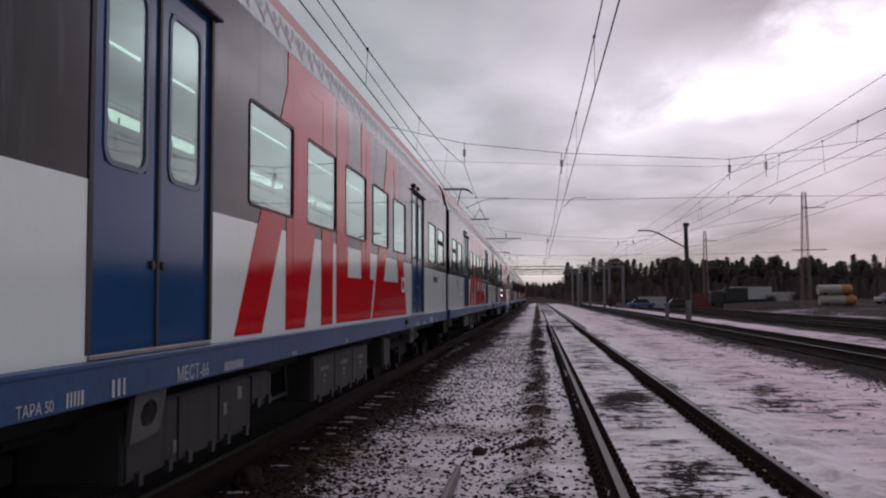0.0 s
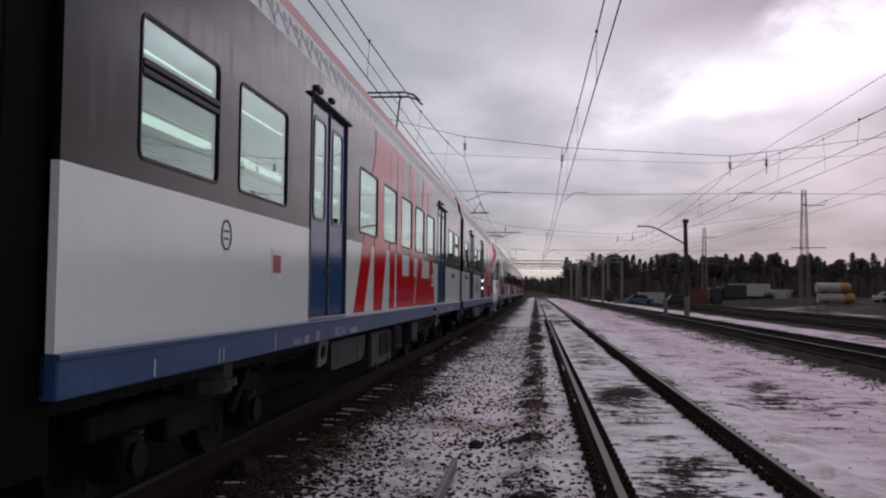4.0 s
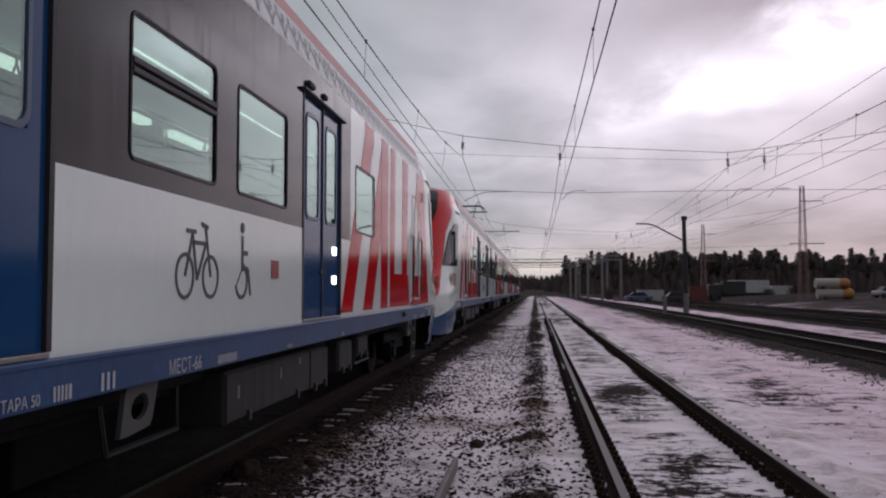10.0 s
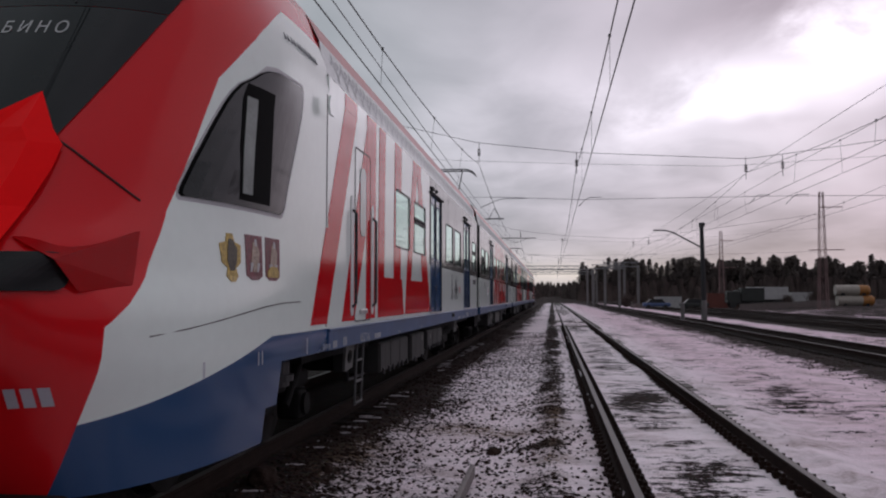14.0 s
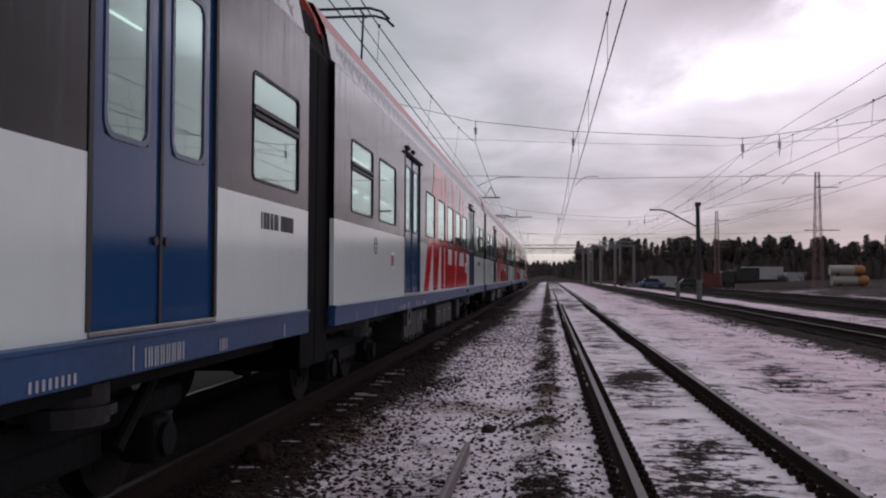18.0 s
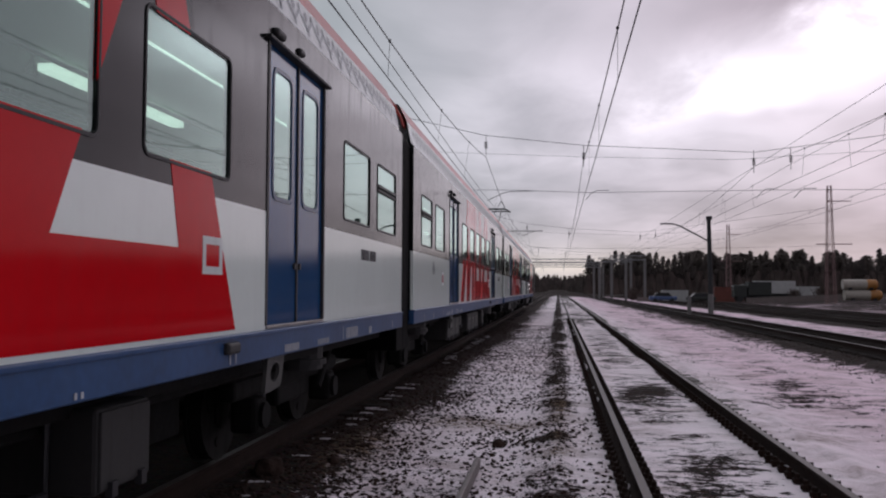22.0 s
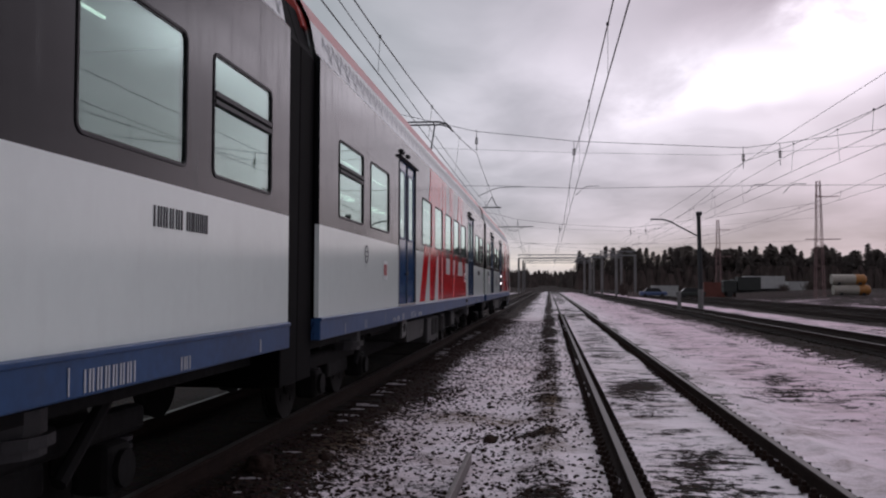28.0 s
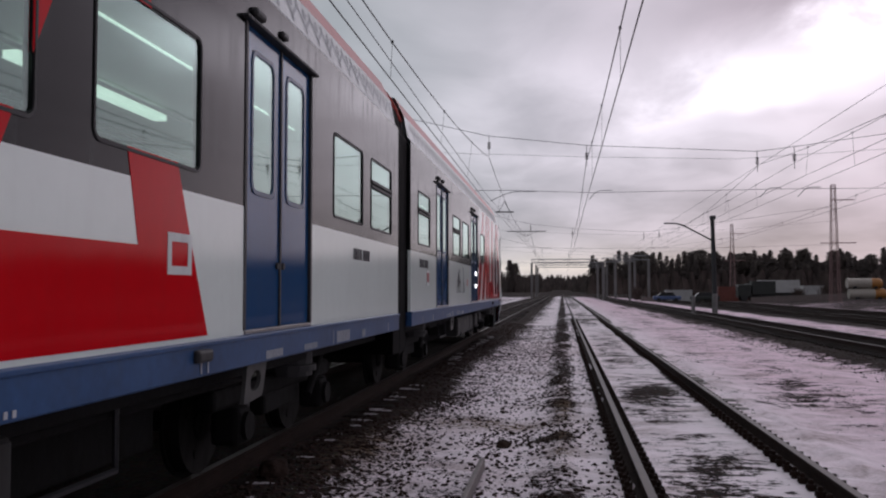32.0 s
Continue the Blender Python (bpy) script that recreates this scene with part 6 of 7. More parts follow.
def access_signs(ys_wheel, y_bike, y_sq, y_sign=None, y_num=None):
    def make(car):
        x = SIDE + 0.006
        bm = bmesh.new()
        y = y_bike
        for c in (y - 0.22, y + 0.22):
            ring(bm, [(c + 0.15 * math.cos(a), 1.68 + 0.15 * math.sin(a)) for a in [k * math.pi / 10 for k in range(20)]], [(c + 0.125 * math.cos(a), 1.68 + 0.125 * math.sin(a)) for a in [k * math.pi / 10 for k in range(20)]], x, 0.004)
        for a, b in (((y - 0.22, 1.68), (y - 0.10, 1.95)), ((y - 0.10, 1.95), (y - 0.02, 1.66)), ((y - 0.02, 1.66), (y + 0.13, 1.90)), ((y - 0.10, 1.90), (y + 0.13, 1.90)), ((y + 0.22, 1.68), (y + 0.12, 2.02)), ((y + 0.05, 2.03), (y + 0.17, 2.01)), ((y - 0.2, 1.97), (y - 0.04, 1.97))):
            d = Vector((b[0] - a[0], b[1] - a[1])).normalized() * 0.014
            slab(bm, [(a[0] - d.y, a[1] + d.x), (a[0] + d.y, a[1] - d.x), (b[0] + d.y, b[1] - d.x), (b[0] - d.y, b[1] + d.x)], x, 0.004)
        part("bicycle_sign", bm, M_DARKWRITE, car, "black bicycle pictogram")
        bm = bmesh.new()
        y = ys_wheel
        ring(bm, [(y + 0.14 * math.cos(a), 1.66 + 0.14 * math.sin(a)) for a in [radians(k * 14 - 160) for k in range(18)]] + [(y + 0.1 * math.cos(radians(80)), 1.66 + 0.1 * math.sin(radians(80)))], [(y + 0.11 * math.cos(a), 1.66 + 0.11 * math.sin(a)) for a in [radians(k * 14 - 160) for k in range(18)]] + [(y + 0.09 * math.cos(radians(80)), 1.66 + 0.09 * math.sin(radians(80)))], x, 0.004)
        for a, b in (((y + 0.02, 2.0), (y + 0.02, 1.74)), ((y + 0.02, 1.87), (y + 0.14, 1.87)), ((y + 0.02, 1.75), (y + 0.15, 1.75)), ((y + 0.15, 1.75), (y + 0.21, 1.55))):
            d = Vector((b[0] - a[0], b[1] - a[1])).normalized() * 0.018
            slab(bm, [(a[0] - d.y, a[1] + d.x), (a[0] + d.y, a[1] - d.x), (b[0] + d.y, b[1] - d.x), (b[0] - d.y, b[1] + d.x)], x, 0.004)
        slab(bm, rounded(y - 0.02, y + 0.06, 2.02, 2.10, 0.039), x, 0.004)
        part("wheelchair_sign", bm, M_DARKWRITE, car, "black wheelchair pictogram")
        bm = bmesh.new()
        slab(bm, rect(y_sq - 0.1, y_sq + 0.1, 1.69, 1.84), x + 0.002, 0.004)
        part("red_sign", bm, M_SIGNRED, car)
        if y_sign:
            red_sign(car, y_sign, 1.80)
        bars(car, y_num, 1.95, (0.075, 0.06, 0.075, 0.075, 0.06), 0.13, M_DARKWRITE)
        bars(car, y_num + 0.5, 1.95, (0.055, 0.05, 0.055, 0.055, 0.055), 0.13, M_DARKWRITE)
    return make


# ---- the train put together ----
SPEED = ((0, 4.581), (4, 4.537), (8, 4.498), (12, 4.436), (16, 4.451), (20, 4.586), (24, 4.640), (28, 4.567), (32, 4.571))


def travelled(t):
    s = 0.0
    for (a, p), (b, q) in zip(SPEED, SPEED[1:]):
        if t <= a:
            break
        e = min(t, b)
        v = p + (q - p) * (e - a) / (b - a)
        s += (p + v) / 2 * (e - a)
    return s


BASE0 = -0.53
# seconds, metres: small unevenness of the roll past the camera
DRIFT = ((0, 0.02), (1, 0.03), (2, 0.04), (3, 0.06), (6, 0.0), (7, 0.0), (8, 0.0), (9, 0.0), (10, 0.0), (11, -0.12), (12, -0.18), (13, -0.05), (14, 0.0), (17, -0.07), (18, -0.15), (19, 0.0), (20, -0.08), (21, -0.13), (22, -0.1), (23, -0.13), (24, -0.06), (25, -0.18), (28, -0.02), (29, 0.0), (30, -0.10), (31, 0.02), (32, 0.10))
OFFSETS = (0.0, -0.12, 0.0, 0.0, 0.0, 0.0, 0.0, 0.0)
CARS = []


def drift(t):
    return float(np.interp(t, [a for a, _ in DRIFT], [b for _, b in DRIFT]))


def build_train():
    first, motor = mid_car(MID_UNDER), mid_car(MOTOR_UNDER)
    far_head = head_car(True, [(1.37, 1.22, True), (5.80, 1.30, True), (7.55, 1.30, False), (11.84, 1.26, False)], [3.57, 9.57], [9.57], 10.42, access_signs(7.0, 6.15, 7.85, 1.74, 0.89))
    near_head = head_car(False, [(8.65, 1.26, False), (10.35, 1.26, True), (14.68, 1.3, False), (16.36, 1.3, False), (20.75, 1.22, True)], [12.47, 18.6], [], 3.64, access_signs(15.13, 15.96, 16.74, None, 20.35))
    order = [first, motor, far_head, near_head, None, None, "motor", "far"]
    for k, c in enumerate(order):
        m = pose(TRAIN_X, BASE0 + OFFSETS[k] + k * LENGTH, 0)
        if c is None:
            c = copy_thing(first, m)
        elif c == "motor":
            c = copy_thing(motor, m)
        elif c == "far":
            c = copy_thing(far_head, m)
        c.matrix_basis = m
        CARS.append(c)


build_train()


# ---- overhead line ----
def sag(a, b, drop, n=10):
    a, b = Vector(a), Vector(b)
    return [a.lerp(b, k / n) - Vector((0, 0, 4 * drop * (k / n) * (1 - k / n))) for k in range(n + 1)]


SPAN, SUPPORT = 65.0, 48.0    # distance between supports; the first one ahead


def build_wires():
    spots = ((TRAIN_X, 6.62, 8.92, 1.5, 0.28), (1.36, 6.42, 8.60, 1.05, 0.02), (10.4, 6.48, 8.24, 1.2, 0.15), (12.2, 6.85, 8.30, 0.15, -0.1), (18.2, 7.0, 7.8, 0.6, 0.2))
    for c, wz, cz, drop, zig in spots:
        line = holder("overhead_line", "thin dark contact wires and carrying cable above a track", "overhead line", "overhead lines")
        for k in range(-1, 4):
            y0, y1 = SUPPORT + SPAN * (k - 1), SUPPORT + SPAN * k
            s0 = zig if k % 2 else -zig
            cat = sag((c, y0, cz), (c, y1, cz), drop, 14)
            bm = bmesh.new()
            chain(bm, cat, 0.016 if c < 5 else 0.011, 5)
            part("carrying_cable", bm, M_WIRE, line)
            for q, lift in ((0.0, 0.0), (0.06, 0.34))[:2 if c == TRAIN_X else 1]:
                a, b = Vector((c - s0 + q, y0, wz + lift)), Vector((c + s0 + q, y1, wz + lift))
                bm = bmesh.new()
                chain(bm, sag(a, b, 0.04, 8), 0.015 if q == 0 and c < 5 else 0.011, 5)
                part("contact_wire", bm, M_WIRE, line)
            for i in range(2, 13, 2):
                p = cat[i]
                f = i / 14
                bm = bmesh.new()
                tube(bm, p, (c - s0 + 2 * s0 * f, p.y, wz), 0.007, 4)
                tube(bm, p - Vector((0, 0, 0.02)), p + Vector((0, 0, 0.05)), 0.035, 5)
                part("dropper", bm, M_WIRE, line)


def build_feeder():
    line = holder("feeder_wire", "thin straight feeder wire above the side tracks", "feeder wire")
    bm = bmesh.new()
    chain(bm, [(12.1, -60 + 20 * k, 9.3) for k in range(16)], 0.012, 5)
    part("wire", bm, M_WIRE, line)


def insulator(bm, x, y, z):
    for k in range(4):
        tube(bm, (x, y, z - 0.10 * k), (x, y, z - 0.10 * k - 0.05), 0.11, 8, 0.06)
    tube(bm, (x, y, z + 0.45), (x, y, z - 0.75), 0.018, 5)


def build_cross_spans():
    for n, y in enumerate((SUPPORT, SUPPORT + SPAN, SUPPORT + 2 * SPAN)):
        sp = holder("cross_span", "cross wires with insulators hung over all tracks", "cross span", "cross spans")
        for pts, r in ((((-24.0, 15.2), (-8.0, 11.1), (-4.0, 10.12), (1.4, 9.47), (10.32, 8.95), (12.1, 9.15), (18.5, 9.96), (33.2, 11.9)), 0.015), (((-24.0, 10.8), (-6, 9.2), (1.39, 8.84), (9.2, 8.57), (18, 9.0), (33.2, 10.1)), 0.008), (((-24.0, 7.4), (-2.64, 7.07), (1.7, 6.88), (12, 6.93), (18.4, 6.88), (33.2, 7.2)), 0.012)):
            bm = bmesh.new()
            chain(bm, [(x, y, z) for x, z in pts], r, 5)
            part("span_wire", bm, M_WIRE, sp)
        for c, top, out in ((TRAIN_X, 9.75, 2.7), (1.39, 9.05, 1.35), (10.31, 8.6, 1.2), (12.2, 8.75, 1.3)):
            bm = bmesh.new()
            insulator(bm, c, y, top)
            part("insulator", bm, M_PORCELAIN, sp)
            bm = bmesh.new()
            chain(bm, [(c + out, y, 7.0), (c + out * 0.5, y - 0.1, 6.98), (c + out * 0.35, y - 0.15, 6.88), (c + 0.08, y - 0.2, 6.48)], 0.02, 5)
            part("steady_arm", bm, M_GALV, sp)
        for x in (-24.0, 33.2):
            m = holder("lattice_mast", "reddish tapering steel lattice mast carrying cross wires", "mast", "masts")
            lattice(m, 0.55, 0.22, 14.9)
            for z, a, b in ((7.7, -1.6, 2.6), (13.0, -0.2, 2.4)):
                bm = bmesh.new()
                tube(bm, (a, 0, z), (b, 0, z), 0.06, 5)
                part("cross_arm", bm, M_MAST, m)
            m.location = (x, y, -0.3)


def lattice(m, w0, w1, h, mt=None):
    mt = mt or M_MAST
    for sx, sy in ((-1, -1), (-1, 1), (1, -1), (1, 1)):
        bm = bmesh.new()
        tube(bm, (sx * w0, sy * w0, 0), (sx * w1, sy * w1, h), 0.04, 5)
        part("leg", bm, mt, m)
    n = round(h / 1.25)
    bm = bmesh.new()
    for k in range(n):
        a, b = k / n, (k + 1) / n
        wa, wb = w0 + (w1 - w0) * a, w0 + (w1 - w0) * b
        for (p, q) in (((-1, -1), (1, -1)), ((1, -1), (1, 1)), ((1, 1), (-1, 1)), ((-1, 1), (-1, -1))):
            tube(bm, (p[0] * wa, p[1] * wa, h * a), (q[0] * wb, q[1] * wb, h * b), 0.018, 4)
            tube(bm, (q[0] * wa, q[1] * wa, h * a), (p[0] * wb, p[1] * wb, h * b), 0.018, 4)
            tube(bm, (p[0] * wb, p[1] * wb, h * b), (q[0] * wb, q[1] * wb, h * b), 0.018, 4)
    part("bracing", bm, mt, m)["kind"] = "stuff"


build_wires()
build_cross_spans()
build_feeder()


def at(az, dist):
    return math.tan(radians(az)) * dist, dist


def build_masts():
    # dark pole with a long bracket
    x, y = at(9.5, 66.7)
    p = holder("bracket_pole", "dark pole with concrete foot and long curved bracket", "pole")
    bm = bmesh.new()
    tube(bm, (0, 0, 0), (0, 0, 1.7), 0.22, 10, 0.20)
    part("pole_foot", bm, M_CONCRETE, p)
    bm = bmesh.new()
    tube(bm, (0, 0, 1.7), (-0.1, 0, 7.3), 0.19, 10, 0.15)
    box(bm, -0.28, 0.12, -0.2, 0.2, 7.15, 7.45, 0.03)
    part("pole_shaft", bm, M_DKSTEEL, p)
    bm = bmesh.new()
    chain(bm, [(-0.1, 0, 5.6), (-2.2, 0, 6.75), (-2.7, 0, 6.9), (-3.6, 0, 6.92)], 0.055, 6)
    part("bracket", bm, M_DKSTEEL, p)
    p.location = (x, y, -0.35)
    x, y = at(8.2, 66.7)
    bm = bmesh.new()
    tube(bm, (0, 0, 0), (0, 0, 1.5), 0.16, 10, 0.14)
    o = thing("concrete_post", bm, M_CONCRETE, "short pale concrete post beside the side track", "post")
    o.location = (x, y, -0.35)


build_masts()


# ---- woods ----
M_NEEDLE = mat("spruce_needles", (0.060, 0.045, 0.041), 0.9, 0, 0.4, 0.4)
M_NEEDLE2 = mat("pine_needles", (0.098, 0.078, 0.068), 0.9, 0, 0.4, 0.4)
M_BRUSH = mat("leafless_brush", (0.060, 0.042, 0.038), 0.95, 0, 0.4, 0.3)
M_BARK = mat("pine_bark", (0.07, 0.05, 0.042), 0.95, 0, 0.3, 2.0)


def conifer(seed, h, pine=False):
    rng = random.Random(seed)
    t = holder("pine_tree" if pine else "spruce_tree", "dark bare-stemmed pine in the wood" if pine else "dark narrow spruce at the wood's edge", "tree", "trees of the wood")
    bm = bmesh.new()
    tube(bm, (0, 0, 0), (0.1, 0, h * 0.97), 0.17, 6, 0.03)
    part("trunk", bm, M_BARK, t)
    bm = bmesh.new()
    lo = 0.55 if pine else 0.12
    n = 240
    for k in range(n):
        f = lo + (1 - lo) * (k / n) ** 0.9
        z = h * f
        w = (2.0 * (1 - (abs(f - 0.78) / 0.3) ** 2 if pine else 1.6 * (1 - f) ** 0.85) + 0.25) * (0.6 + 0.65 * rng.random()) * (h / 14)
        w = max(0.25, w)
        a = rng.random() * 6.283
        d = Vector((math.cos(a), math.sin(a), rng.uniform(-0.45, 0.1) if not pine else rng.uniform(-0.1, 0.5)))
        c = Vector((0.05, 0, z))
        s = Vector((-d.y, d.x, 0)).normalized()
        tip = c + d * w
        for q in range(3):
            o = c.lerp(tip, 0.35 + 0.3 * q) + Vector((rng.uniform(-.2, .2), rng.uniform(-.2, .2), rng.uniform(-.15, .15)))
            r = (0.22 + 0.24 * rng.random()) * (1.2 if pine else 1)
            v = [bm.verts.new(o + s * r + Vector((0, 0, -0.2 * r))), bm.verts.new(o + d * r * 1.6), bm.verts.new(o - s * r), bm.verts.new(o + Vector((0, 0, r * 0.9)))]
            bm.faces.new((v[0], v[1], v[3]))
            bm.faces.new((v[1], v[2], v[3]))
            bm.faces.new((v[0], v[2], v[1]))
    part("crown", bm, M_NEEDLE2 if pine else M_NEEDLE, t)
    return t


def build_woods():
    rng = random.Random(5)
    kinds = [conifer(k, h, k == 2) for k, h in enumerate((14.5, 16.5, 15.5, 13.0, 17.0, 16.0))]
    used = [False] * len(kinds)

    def put(x, y, sc):
        k = rng.randrange(len(kinds))
        z = ground_height(x, y) - 0.2
        m = pose(x, y, z, 0, 0, rng.uniform(0, 360))
        if not used[k]:
            o = kinds[k]
            used[k] = True
        else:
            o = copy_thing(kinds[k], m)
        o.matrix_basis = m @ Matrix.Diagonal((sc, sc, sc, 1))
    # wood edge on the far side of the yard
    for row in range(4):
        a = 1.9 + row * 0.1
        while a < 36:
            d = (300 if a > 3.2 else 330) + row * 12 + rng.uniform(-5, 5) - max(0, a - 12) * 2.0
            x, y = at(a + rng.uniform(-0.1, 0.1), d)
            put(x, y, rng.uniform(0.58, 0.92) * (0.9 if row == 0 else 1.0))
            a += rng.uniform(0.26, 0.46)
    for k in range(80):
        y = rng.uniform(170, 420)
        put(rng.uniform(-60, -15 - (y - 170) * 0.02), y, rng.uniform(0.5, 0.85))
    # brush along the foot of the wood
    bm = bmesh.new()
    for k in range(2600):
        a = rng.uniform(1.9, 36)
        d = 292 + rng.uniform(0, 45) - max(0, a - 12) * 2.0
        x, y = at(a, d)
        z = ground_height(x, y)
        r = rng.uniform(1.2, 2.4)
        tube(bm, (x, y, z - 0.3), (x + rng.uniform(-1, 1), y, z + rng.uniform(2.0, 7.0)), r, 5, 0.6, False)
    thing("brush", bm, M_BRUSH, "dark leafless brush along the foot of the wood", "brush", kind="stuff")
    # far woods closing the view along the line
    bm = bmesh.new()
    for k in range(1500):
        x, y = rng.uniform(-120, 40), rng.uniform(330, 480)
        if abs(x) < 5 and y < 400:
            continue
        z = ground_height(x, y)
        hgt = rng.uniform(4, 7.5)
        tube(bm, (x, y, z), (x, y, z + hgt), rng.uniform(1.3, 2.2), 5, 0.1, False)
    o = thing("far_woods", bm, M_NEEDLE, "dark continuous woods on the rising ground", "woods", kind="stuff")


build_woods()


# ---- portals and yard ----
def portal(y, x0, x1, z, legs):
    p = holder("portal_gantry", "grey steel portal gantry spanning tracks far ahead", "gantry", "portal gantries")
    for lx in legs:
        bm = bmesh.new()
        box(bm, lx - 0.22, lx + 0.22, -0.22, 0.22, -0.4, z, 0.02)
        part("portal_leg", bm, M_CONCRETE, p)
    for dz in (0.0, 0.75):
        bm = bmesh.new()
        box(bm, x0, x1, -0.12, 0.12, z + dz, z + dz + 0.16)
        part("portal_chord", bm, M_GALV, p)
    n = round((x1 - x0) / 1.2)
    bm = bmesh.new()
    for k in range(n):
        a, b = x0 + (x1 - x0) * k / n, x0 + (x1 - x0) * (k + 1) / n
        tube(bm, (a, 0, z + 0.1), (b, 0, z + 0.8) if k % 2 else (a, 0, z + 0.8), 0.05, 4)
        tube(bm, (a, 0, z + 0.8 if k % 2 == 0 else z + 0.1), (b, 0, z + 0.1 if k % 2 == 0 else z + 0.8), 0.05, 4)
    part("portal_bracing", bm, M_GALV, p)["kind"] = "stuff"
    p.location = (0, y, 0)


portal(195.0, -6.7, 8.0, 7.6, (-6.6, 7.8))
portal(235.0, -6.9, 12.0, 8.2, (-6.8, 11.8))
portal(290.0, -8, 14.0, 9.0, (-7.8, 13.8))
portal(158.0, 9.2, 15.4, 6.9, (9.4, 11.9, 15.2))
portal(178.0, 8.0, 14.6, 7.2, (8.2, 14.4))

M_TANKW = mat("tank_white_paint", (0.36, 0.32, 0.28), 0.5, 0, 0.1, 1.0, dirt=0.4)
M_TANKO = mat("tank_orange_paint", (0.34, 0.14, 0.03), 0.5, 0, 0.1, 1.0, dirt=0.3)
M_VAN = mat("van_white_paint", (0.40, 0.39, 0.39), 0.4, 0, 0.06, 1.0, dirt=0.3)
M_CARBLUE = mat("dull_blue_paint", (0.06, 0.09, 0.2), 0.4, 0, 0.1, 1.0)
M_RUSTY = mat("rust_red_paint", (0.14, 0.04, 0.03), 0.7, 0, 0.2, 1.0)
M_DKVEH = mat("dark_green_paint", (0.02, 0.022, 0.02), 0.6, 0, 0.2, 1.0)
M_FENCE = mat("grey_board", (0.16, 0.13, 0.125), 0.9, 0, 0.25, 1.5)


def spot(a, d):
    x, y = at(a, d)
    return x, y, ground_height(x, y)


def wheels(v, xs, w, r, m=None):
    for x in xs:
        for s in (-w, w):
            bm = bmesh.new()
            tube(bm, (x, s - 0.12, r), (x, s + 0.12, r), r, 12)
            part("wheel", bm, M_BLACK, v)


def tank(a, d, lift, length, r, label):
    v = holder("storage_tank", label, "tank", "storage tanks")
    bm = bmesh.new()
    tube(bm, (-length / 2, 0, r), (length * 0.18, 0, r), r, 18)
    part("shell", bm, M_TANKW, v)
    bm = bmesh.new()
    tube(bm, (length * 0.18, 0, r), (length * 0.44, 0, r), r * 1.003, 18)
    tube(bm, (length * 0.44, 0, r), (length * 0.5, 0, r), r, 18, r * 0.7)
    part("orange_end", bm, M_TANKO, v)
    for q in (-0.3, 0.3):
        bm = bmesh.new()
        box(bm, length * q - 0.2, length * q + 0.2, -r * 0.8, r * 0.8, -0.02, r * 0.5)
        part("saddle", bm, M_DKSTEEL, v)
    x, y, z = spot(a, d)
    v.location = (x, y, z + lift)


def truck(a, d, box_len, m_box, label, heading=0):
    v = holder("truck", label, "truck", "parked vehicles")
    bm = bmesh.new()
    box(bm, -box_len / 2, box_len / 2, -1.2, 1.2, 1.05, 3.1, 0.04)
    part("cargo_box", bm, m_box, v)
    bm = bmesh.new()
    box(bm, -box_len / 2 - 2.1, -box_len / 2 - 0.15, -1.15, 1.15, 0.7, 2.6, 0.15)
    part("cab", bm, M_DKVEH, v)
    bm = bmesh.new()
    box(bm, -box_len / 2 - 2.12, -box_len / 2 - 1.6, -1.0, 1.0, 1.75, 2.4, 0.05)
    part("windscreen", bm, M_BLACKGLOSS, v)
    bm = bmesh.new()
    box(bm, -box_len / 2 - 2.0, box_len / 2, -0.5, 0.5, 0.6, 1.05)
    part("chassis", bm, M_DKVEH, v)
    wheels(v, (-box_len / 2 - 1.2, box_len / 2 - 1.8, box_len / 2 - 0.7), 1.05, 0.5)
    x, y, z = spot(a, d)
    v.matrix_basis = pose(x, y, z, 0, 0, heading)


def container(a, d, l, h, m, label):
    v = holder("container", label, "container", "yard containers")
    bm = bmesh.new()
    n = round(l / 0.3)
    line = []
    for k in range(n):
        x0, w = -l / 2 + l * k / n, l / n
        line += [(x0, 1.24), (x0 + w * 0.5, 1.24), (x0 + w * 0.55, 1.20), (x0 + w * 0.95, 1.20)]
    line += [(l / 2, 1.24)]
    loop = [(x, -d_) for x, d_ in line] + [(x, d_) for x, d_ in reversed(line)]
    lo, hi = [bm.verts.new((x, q, 0.1)) for x, q in loop], [bm.verts.new((x, q, h - 0.1)) for x, q in loop]
    for i in range(len(loop)):
        j = (i + 1) % len(loop)
        bm.faces.new((lo[i], lo[j], hi[j], hi[i]))
    bm.faces.new(hi)
    bm.faces.new(lo[::-1])
    part("corrugated_body", bm, m, v)
    bm = bmesh.new()
    for z in (0.0, h - 0.12):
        box(bm, -l / 2 - 0.03, l / 2 + 0.03, -1.26, 1.26, z, z + 0.12)
    part("frame", bm, m, v)
    x, y, z = spot(a, d)
    v.location = (x, y, z)


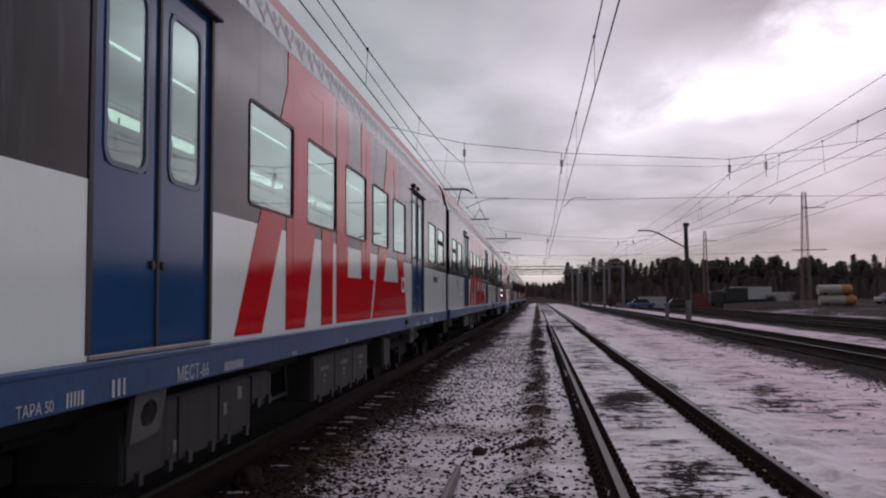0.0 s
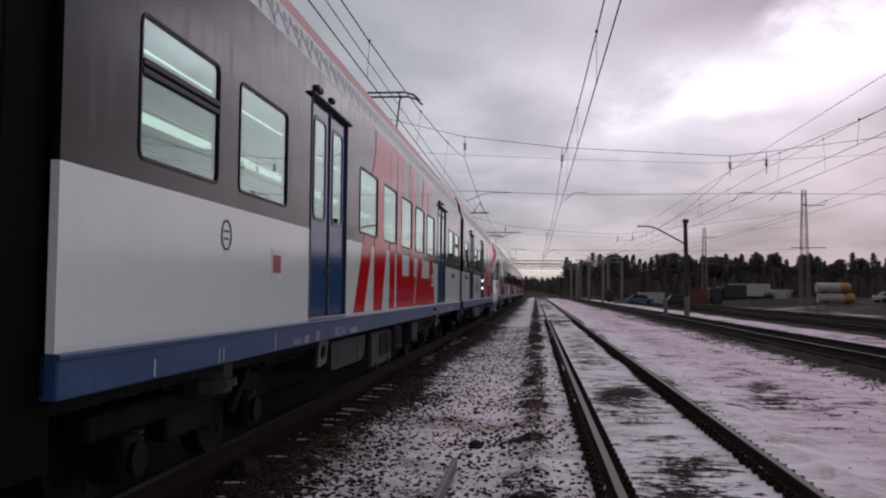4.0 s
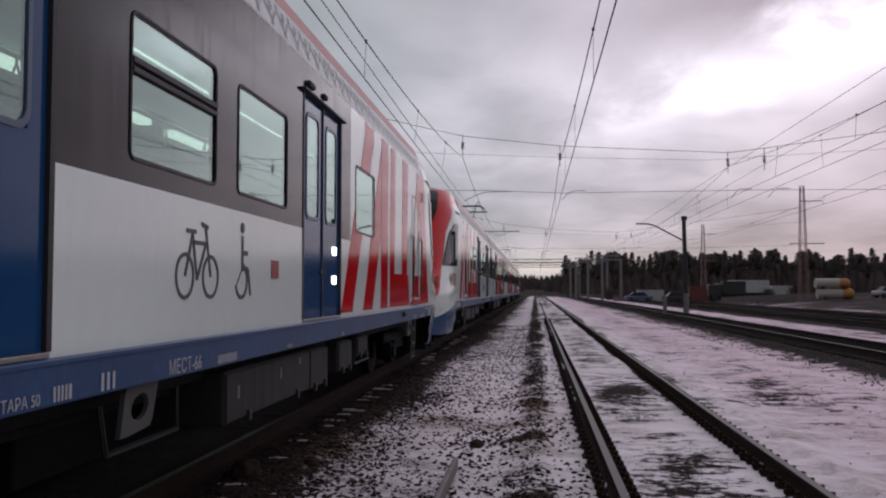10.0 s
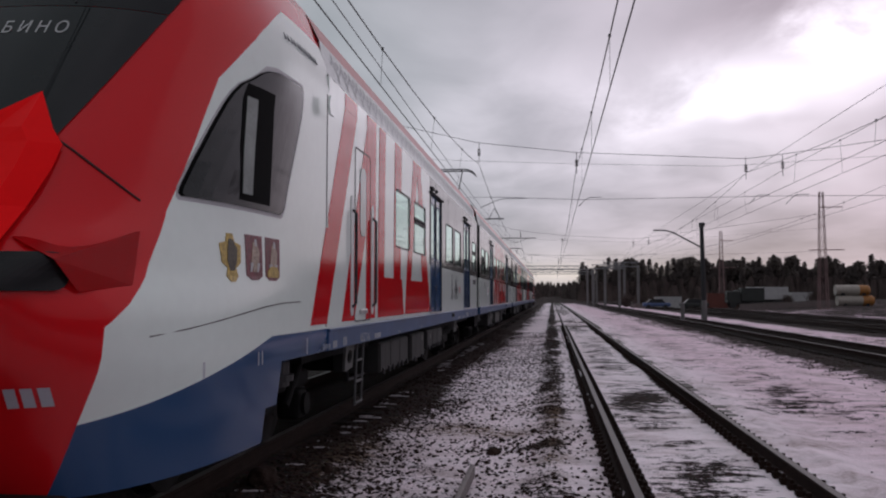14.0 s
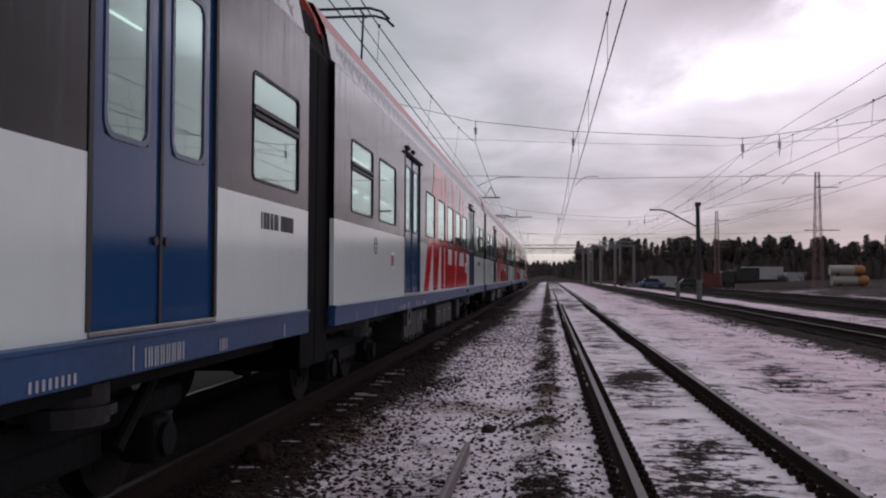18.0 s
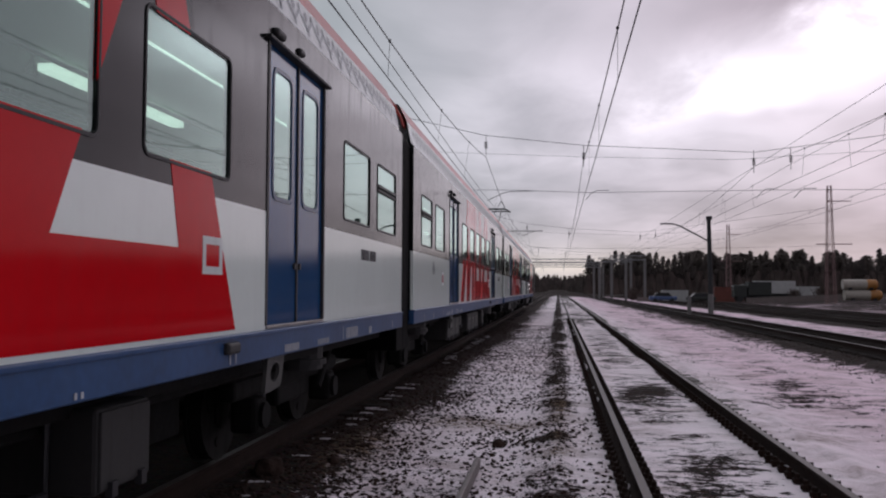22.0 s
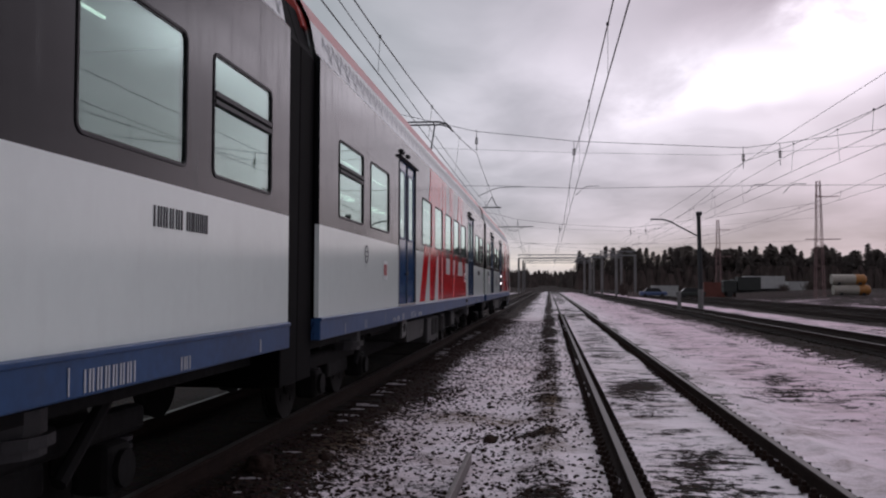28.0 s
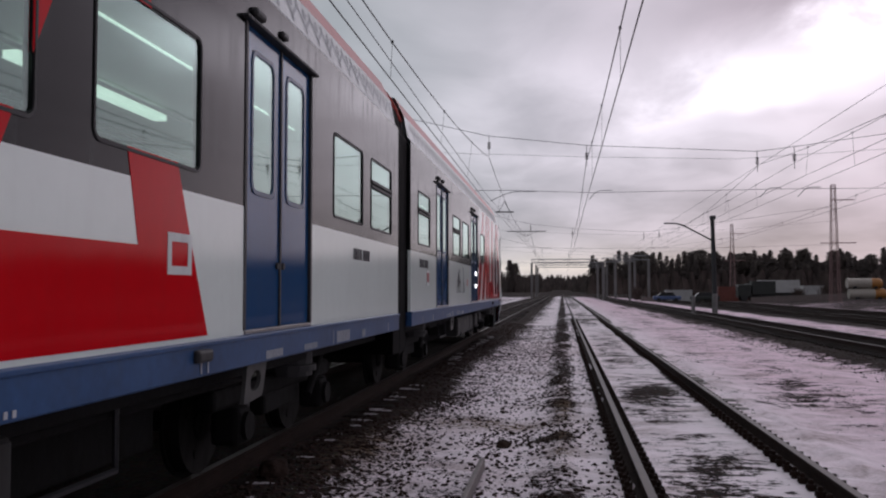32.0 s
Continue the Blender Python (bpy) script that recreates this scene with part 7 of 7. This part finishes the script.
def car(a, d, m, label, heading=0):
    v = holder("parked_car", label, "car", "parked vehicles")
    bm = bmesh.new()
    box(bm, -2.1, 2.1, -0.85, 0.85, 0.35, 0.95, 0.15)
    part("body", bm, m, v)
    bm = bmesh.new()
    vs = [bm.verts.new(p) for p in ((-1.5, -0.78, 0.93), (1.3, -0.78, 0.93), (1.3, 0.78, 0.93), (-1.5, 0.78, 0.93), (-0.9, -0.65, 1.5), (0.8, -0.65, 1.5), (0.8, 0.65, 1.5), (-0.9, 0.65, 1.5))]
    for q in ((3, 2, 1, 0), (4, 5, 6, 7), (0, 1, 5, 4), (1, 2, 6, 5), (2, 3, 7, 6), (3, 0, 4, 7)):
        bm.faces.new([vs[i] for i in q])
    part("cabin", bm, M_BLACKGLOSS, v)
    wheels(v, (-1.3, 1.3), 0.75, 0.32)
    x, y, z = spot(a, d)
    v.matrix_basis = pose(x, y, z, 0, 0, heading)


tank(18.1, 118, 0.15, 4.5, 0.68, "white storage tank with an orange end")
tank(17.95, 118, 1.52, 4.2, 0.66, "upper white storage tank with an orange end")
truck(13.2, 150, 6.2, M_VAN, "parked truck with long white cargo box", 4)
truck(12.3, 140, 3.4, M_DKVEH, "dark parked truck with flat load", 0)
container(10.6, 150, 5.2, 2.4, M_RUSTY, "rust red container in the yard")
container(7.3, 150, 4.2, 1.9, M_VAN, "white container behind a blue car")
container(15.1, 155, 3.4, 1.9, M_VAN, "small white container in the yard")
car(6.6, 140, M_CARBLUE, "dull blue parked car")
car(21.0, 120, M_VAN, "white parked van in the yard", 10)
car(21.8, 116, M_CARBLUE, "dark blue parked car in the yard", 15)
car(8.9, 138, M_DKVEH, "dark parked car beyond the tracks")


def fence(a0, a1, d, h):
    v = holder("yard_fence", "low grey board fence along the yard", "fence")
    x0, x1 = at(a0, d)[0], at(a1, d)[0]
    n = round((x1 - x0) / 0.5)
    bm0 = bmesh.new()
    box(bm0, -0.23, 0.23, -0.03, 0.03, 0, h)
    board = mesh_of("board", bm0, M_FENCE)
    for k in range(n):
        o = new("board", board)
        o.parent = v
        x = x0 + (x1 - x0) * (k + 0.5) / n
        o.location = (x, d + 0.05 * (k % 2), ground_height(x, d) - 0.05)


fence(11.6, 17.8, 128.0, 0.95)
fence(5.0, 9.0, 150.0, 0.8)


M_TWIG = mat("bare_twigs", (0.075, 0.052, 0.045), 0.9, 0, 0.3, 2.0)


def bush(seed, a, d, h, w):
    """A leafless bush: many thin stems fanning out from one foot."""
    rng = random.Random(seed)
    bm = bmesh.new()
    for k in range(70):
        an, lean, r = rng.random() * 6.283, rng.random() ** 0.7, rng.uniform(0.55, 1.0)
        p = Vector((math.cos(an) * w * lean * r, math.sin(an) * w * lean * r, h * r * (1 - 0.35 * lean)))
        tube(bm, (p.x * 0.12, p.y * 0.12, -0.1), p * 0.6, 0.035, 4, 0.025, False)
        for q in range(3):
            e = p * 0.6 + Vector((rng.uniform(-.3, .3) * w, rng.uniform(-.3, .3) * w, rng.uniform(0.15, 0.45) * h))
            tube(bm, p * 0.6, e, 0.024, 3, 0.012, False)
    o = thing("bare_bush", bm, M_TWIG, "brown leafless bush at the edge of the yard", "bush", "bare bushes")
    x, y, z = spot(a, d)
    o.location = (x, y, z)


for k_, (a_, d_, h_, w_) in enumerate(((15.9, 132, 2.6, 2.2), (16.5, 130, 2.0, 1.6), (17.1, 134, 2.9, 2.0), (17.6, 130, 2.2, 1.7), (20.3, 128, 1.8, 1.5), (14.4, 140, 2.1, 1.8), (9.8, 152, 2.6, 2.0), (8.3, 150, 2.3, 1.8), (5.6, 160, 2.6, 2.2), (11.6, 146, 1.9, 1.6), (22.6, 122, 2.2, 1.9), (4.7, 170, 3.0, 2.2))):
    bush(k_, a_, d_, h_, w_)


# ---- pantographs and roof gear ----
def pantograph(car, y, head=6.60, d=1):
    base_z = 4.66
    bm = bmesh.new()
    for s in (-0.55, 0.55):
        box(bm, s - 0.04, s + 0.04, y - 0.9, y + 0.9, base_z + 0.12, base_z + 0.2)
    for q in (-0.8, 0.8):
        box(bm, -0.6, 0.6, y + q - 0.04, y + q + 0.04, base_z + 0.12, base_z + 0.2)
        for s in (-0.5, 0.5):
            tube(bm, (s, y + q, base_z - 0.04), (s, y + q, base_z + 0.14), 0.06, 8)
    frame_ = part("pantograph_base", bm, M_DKSTEEL, car, "dark pantograph frame on the roof")
    elbow = (0, y + d * 1.15, base_z + 0.95)
    bm = bmesh.new()
    tube(bm, (0, y - d * 0.6, base_z + 0.2), elbow, 0.05, 8, 0.04)
    part("lower_arm", bm, M_DKSTEEL, frame_)
    bm = bmesh.new()
    for s in (-1, 1):
        tube(bm, (s * 0.08, elbow[1], elbow[2]), (s * 0.45, y - d * 0.35, head - 0.12), 0.022, 6)
    part("upper_arm", bm, M_DKSTEEL, frame_)
    for q in (-0.25, 0.25):
        bm = bmesh.new()
        yy = y - d * 0.35 + q
        chain(bm, [(-1.0, yy, head - 0.22), (-0.85, yy, head - 0.07), (-0.62, yy, head), (0.62, yy, head), (0.85, yy, head - 0.07), (1.0, yy, head - 0.22)], 0.028, 6)
        part("collector_strip", bm, M_DKSTEEL, frame_)
    bm = bmesh.new()
    for s in (-0.45, 0.45):
        tube(bm, (s, y - d * 0.35 - 0.25, head - 0.03), (s, y - d * 0.35 + 0.25, head - 0.03), 0.02, 6)
        tube(bm, (s, y - d * 0.35, head - 0.12), (s, y - d * 0.35, head - 0.02), 0.02, 6)
    part("head_frame", bm, M_DKSTEEL, frame_)


pantograph(CARS[1], 18.6)
pantograph(CARS[4], 7.8)
pantograph(CARS[6], 18.85)


def section_bar(y, z, w, up, x=TRAIN_X):
    v = holder("section_insulator", "thin crosswise bar hung in the overhead wires", "overhead fitting", "overhead fittings")
    bm = bmesh.new()
    tube(bm, (-w / 2, 0, 0), (w / 2, 0, 0), 0.045, 6)
    part("cross_bar", bm, M_DKSTEEL, v)
    for s in (-0.3, 0.3):
        bm = bmesh.new()
        tube(bm, (s * w, 0, 0), (0, 0, up), 0.02, 5)
        part("hanger", bm, M_DKSTEEL, v)
    v.location = (x, y, z)


section_bar(100.0, 8.3, 4.4, -0.55)
section_bar(61.0, 7.05, 1.3, 0.75)


def motions():
    times = [k * 1.0 for k in range(33)]
    turn_step = radians(75) * 0.458
    dist = travelled(32.0)
    turns = []
    n = math.ceil(dist / turn_step)
    # the times at which the wheels have rolled on by one step
    grid = [(k * 0.02, travelled(k * 0.02)) for k in range(1601)]
    gi = 0
    for k in range(n + 1):
        d = dist * k / n
        while gi < len(grid) - 2 and grid[gi + 1][1] < d:
            gi += 1
        (a, p), (b, q) = grid[gi], grid[gi + 1]
        turns.append((a + (b - a) * (d - p) / (q - p), d))
    for k, car in enumerate(CARS):
        walk(car, [(t, pose(TRAIN_X, BASE0 + OFFSETS[k] + k * LENGTH - travelled(t) + drift(t), 0)) for t in times])
        for bog in car.children:
            for w in bog.children:
                if w.name.startswith("wheelset"):
                    at = Matrix.Translation(w.location)
                    walk(w, [(min(32.0, t), at @ Matrix.Rotation(d / 0.458, 4, "X")) for t, d in turns])


motions()
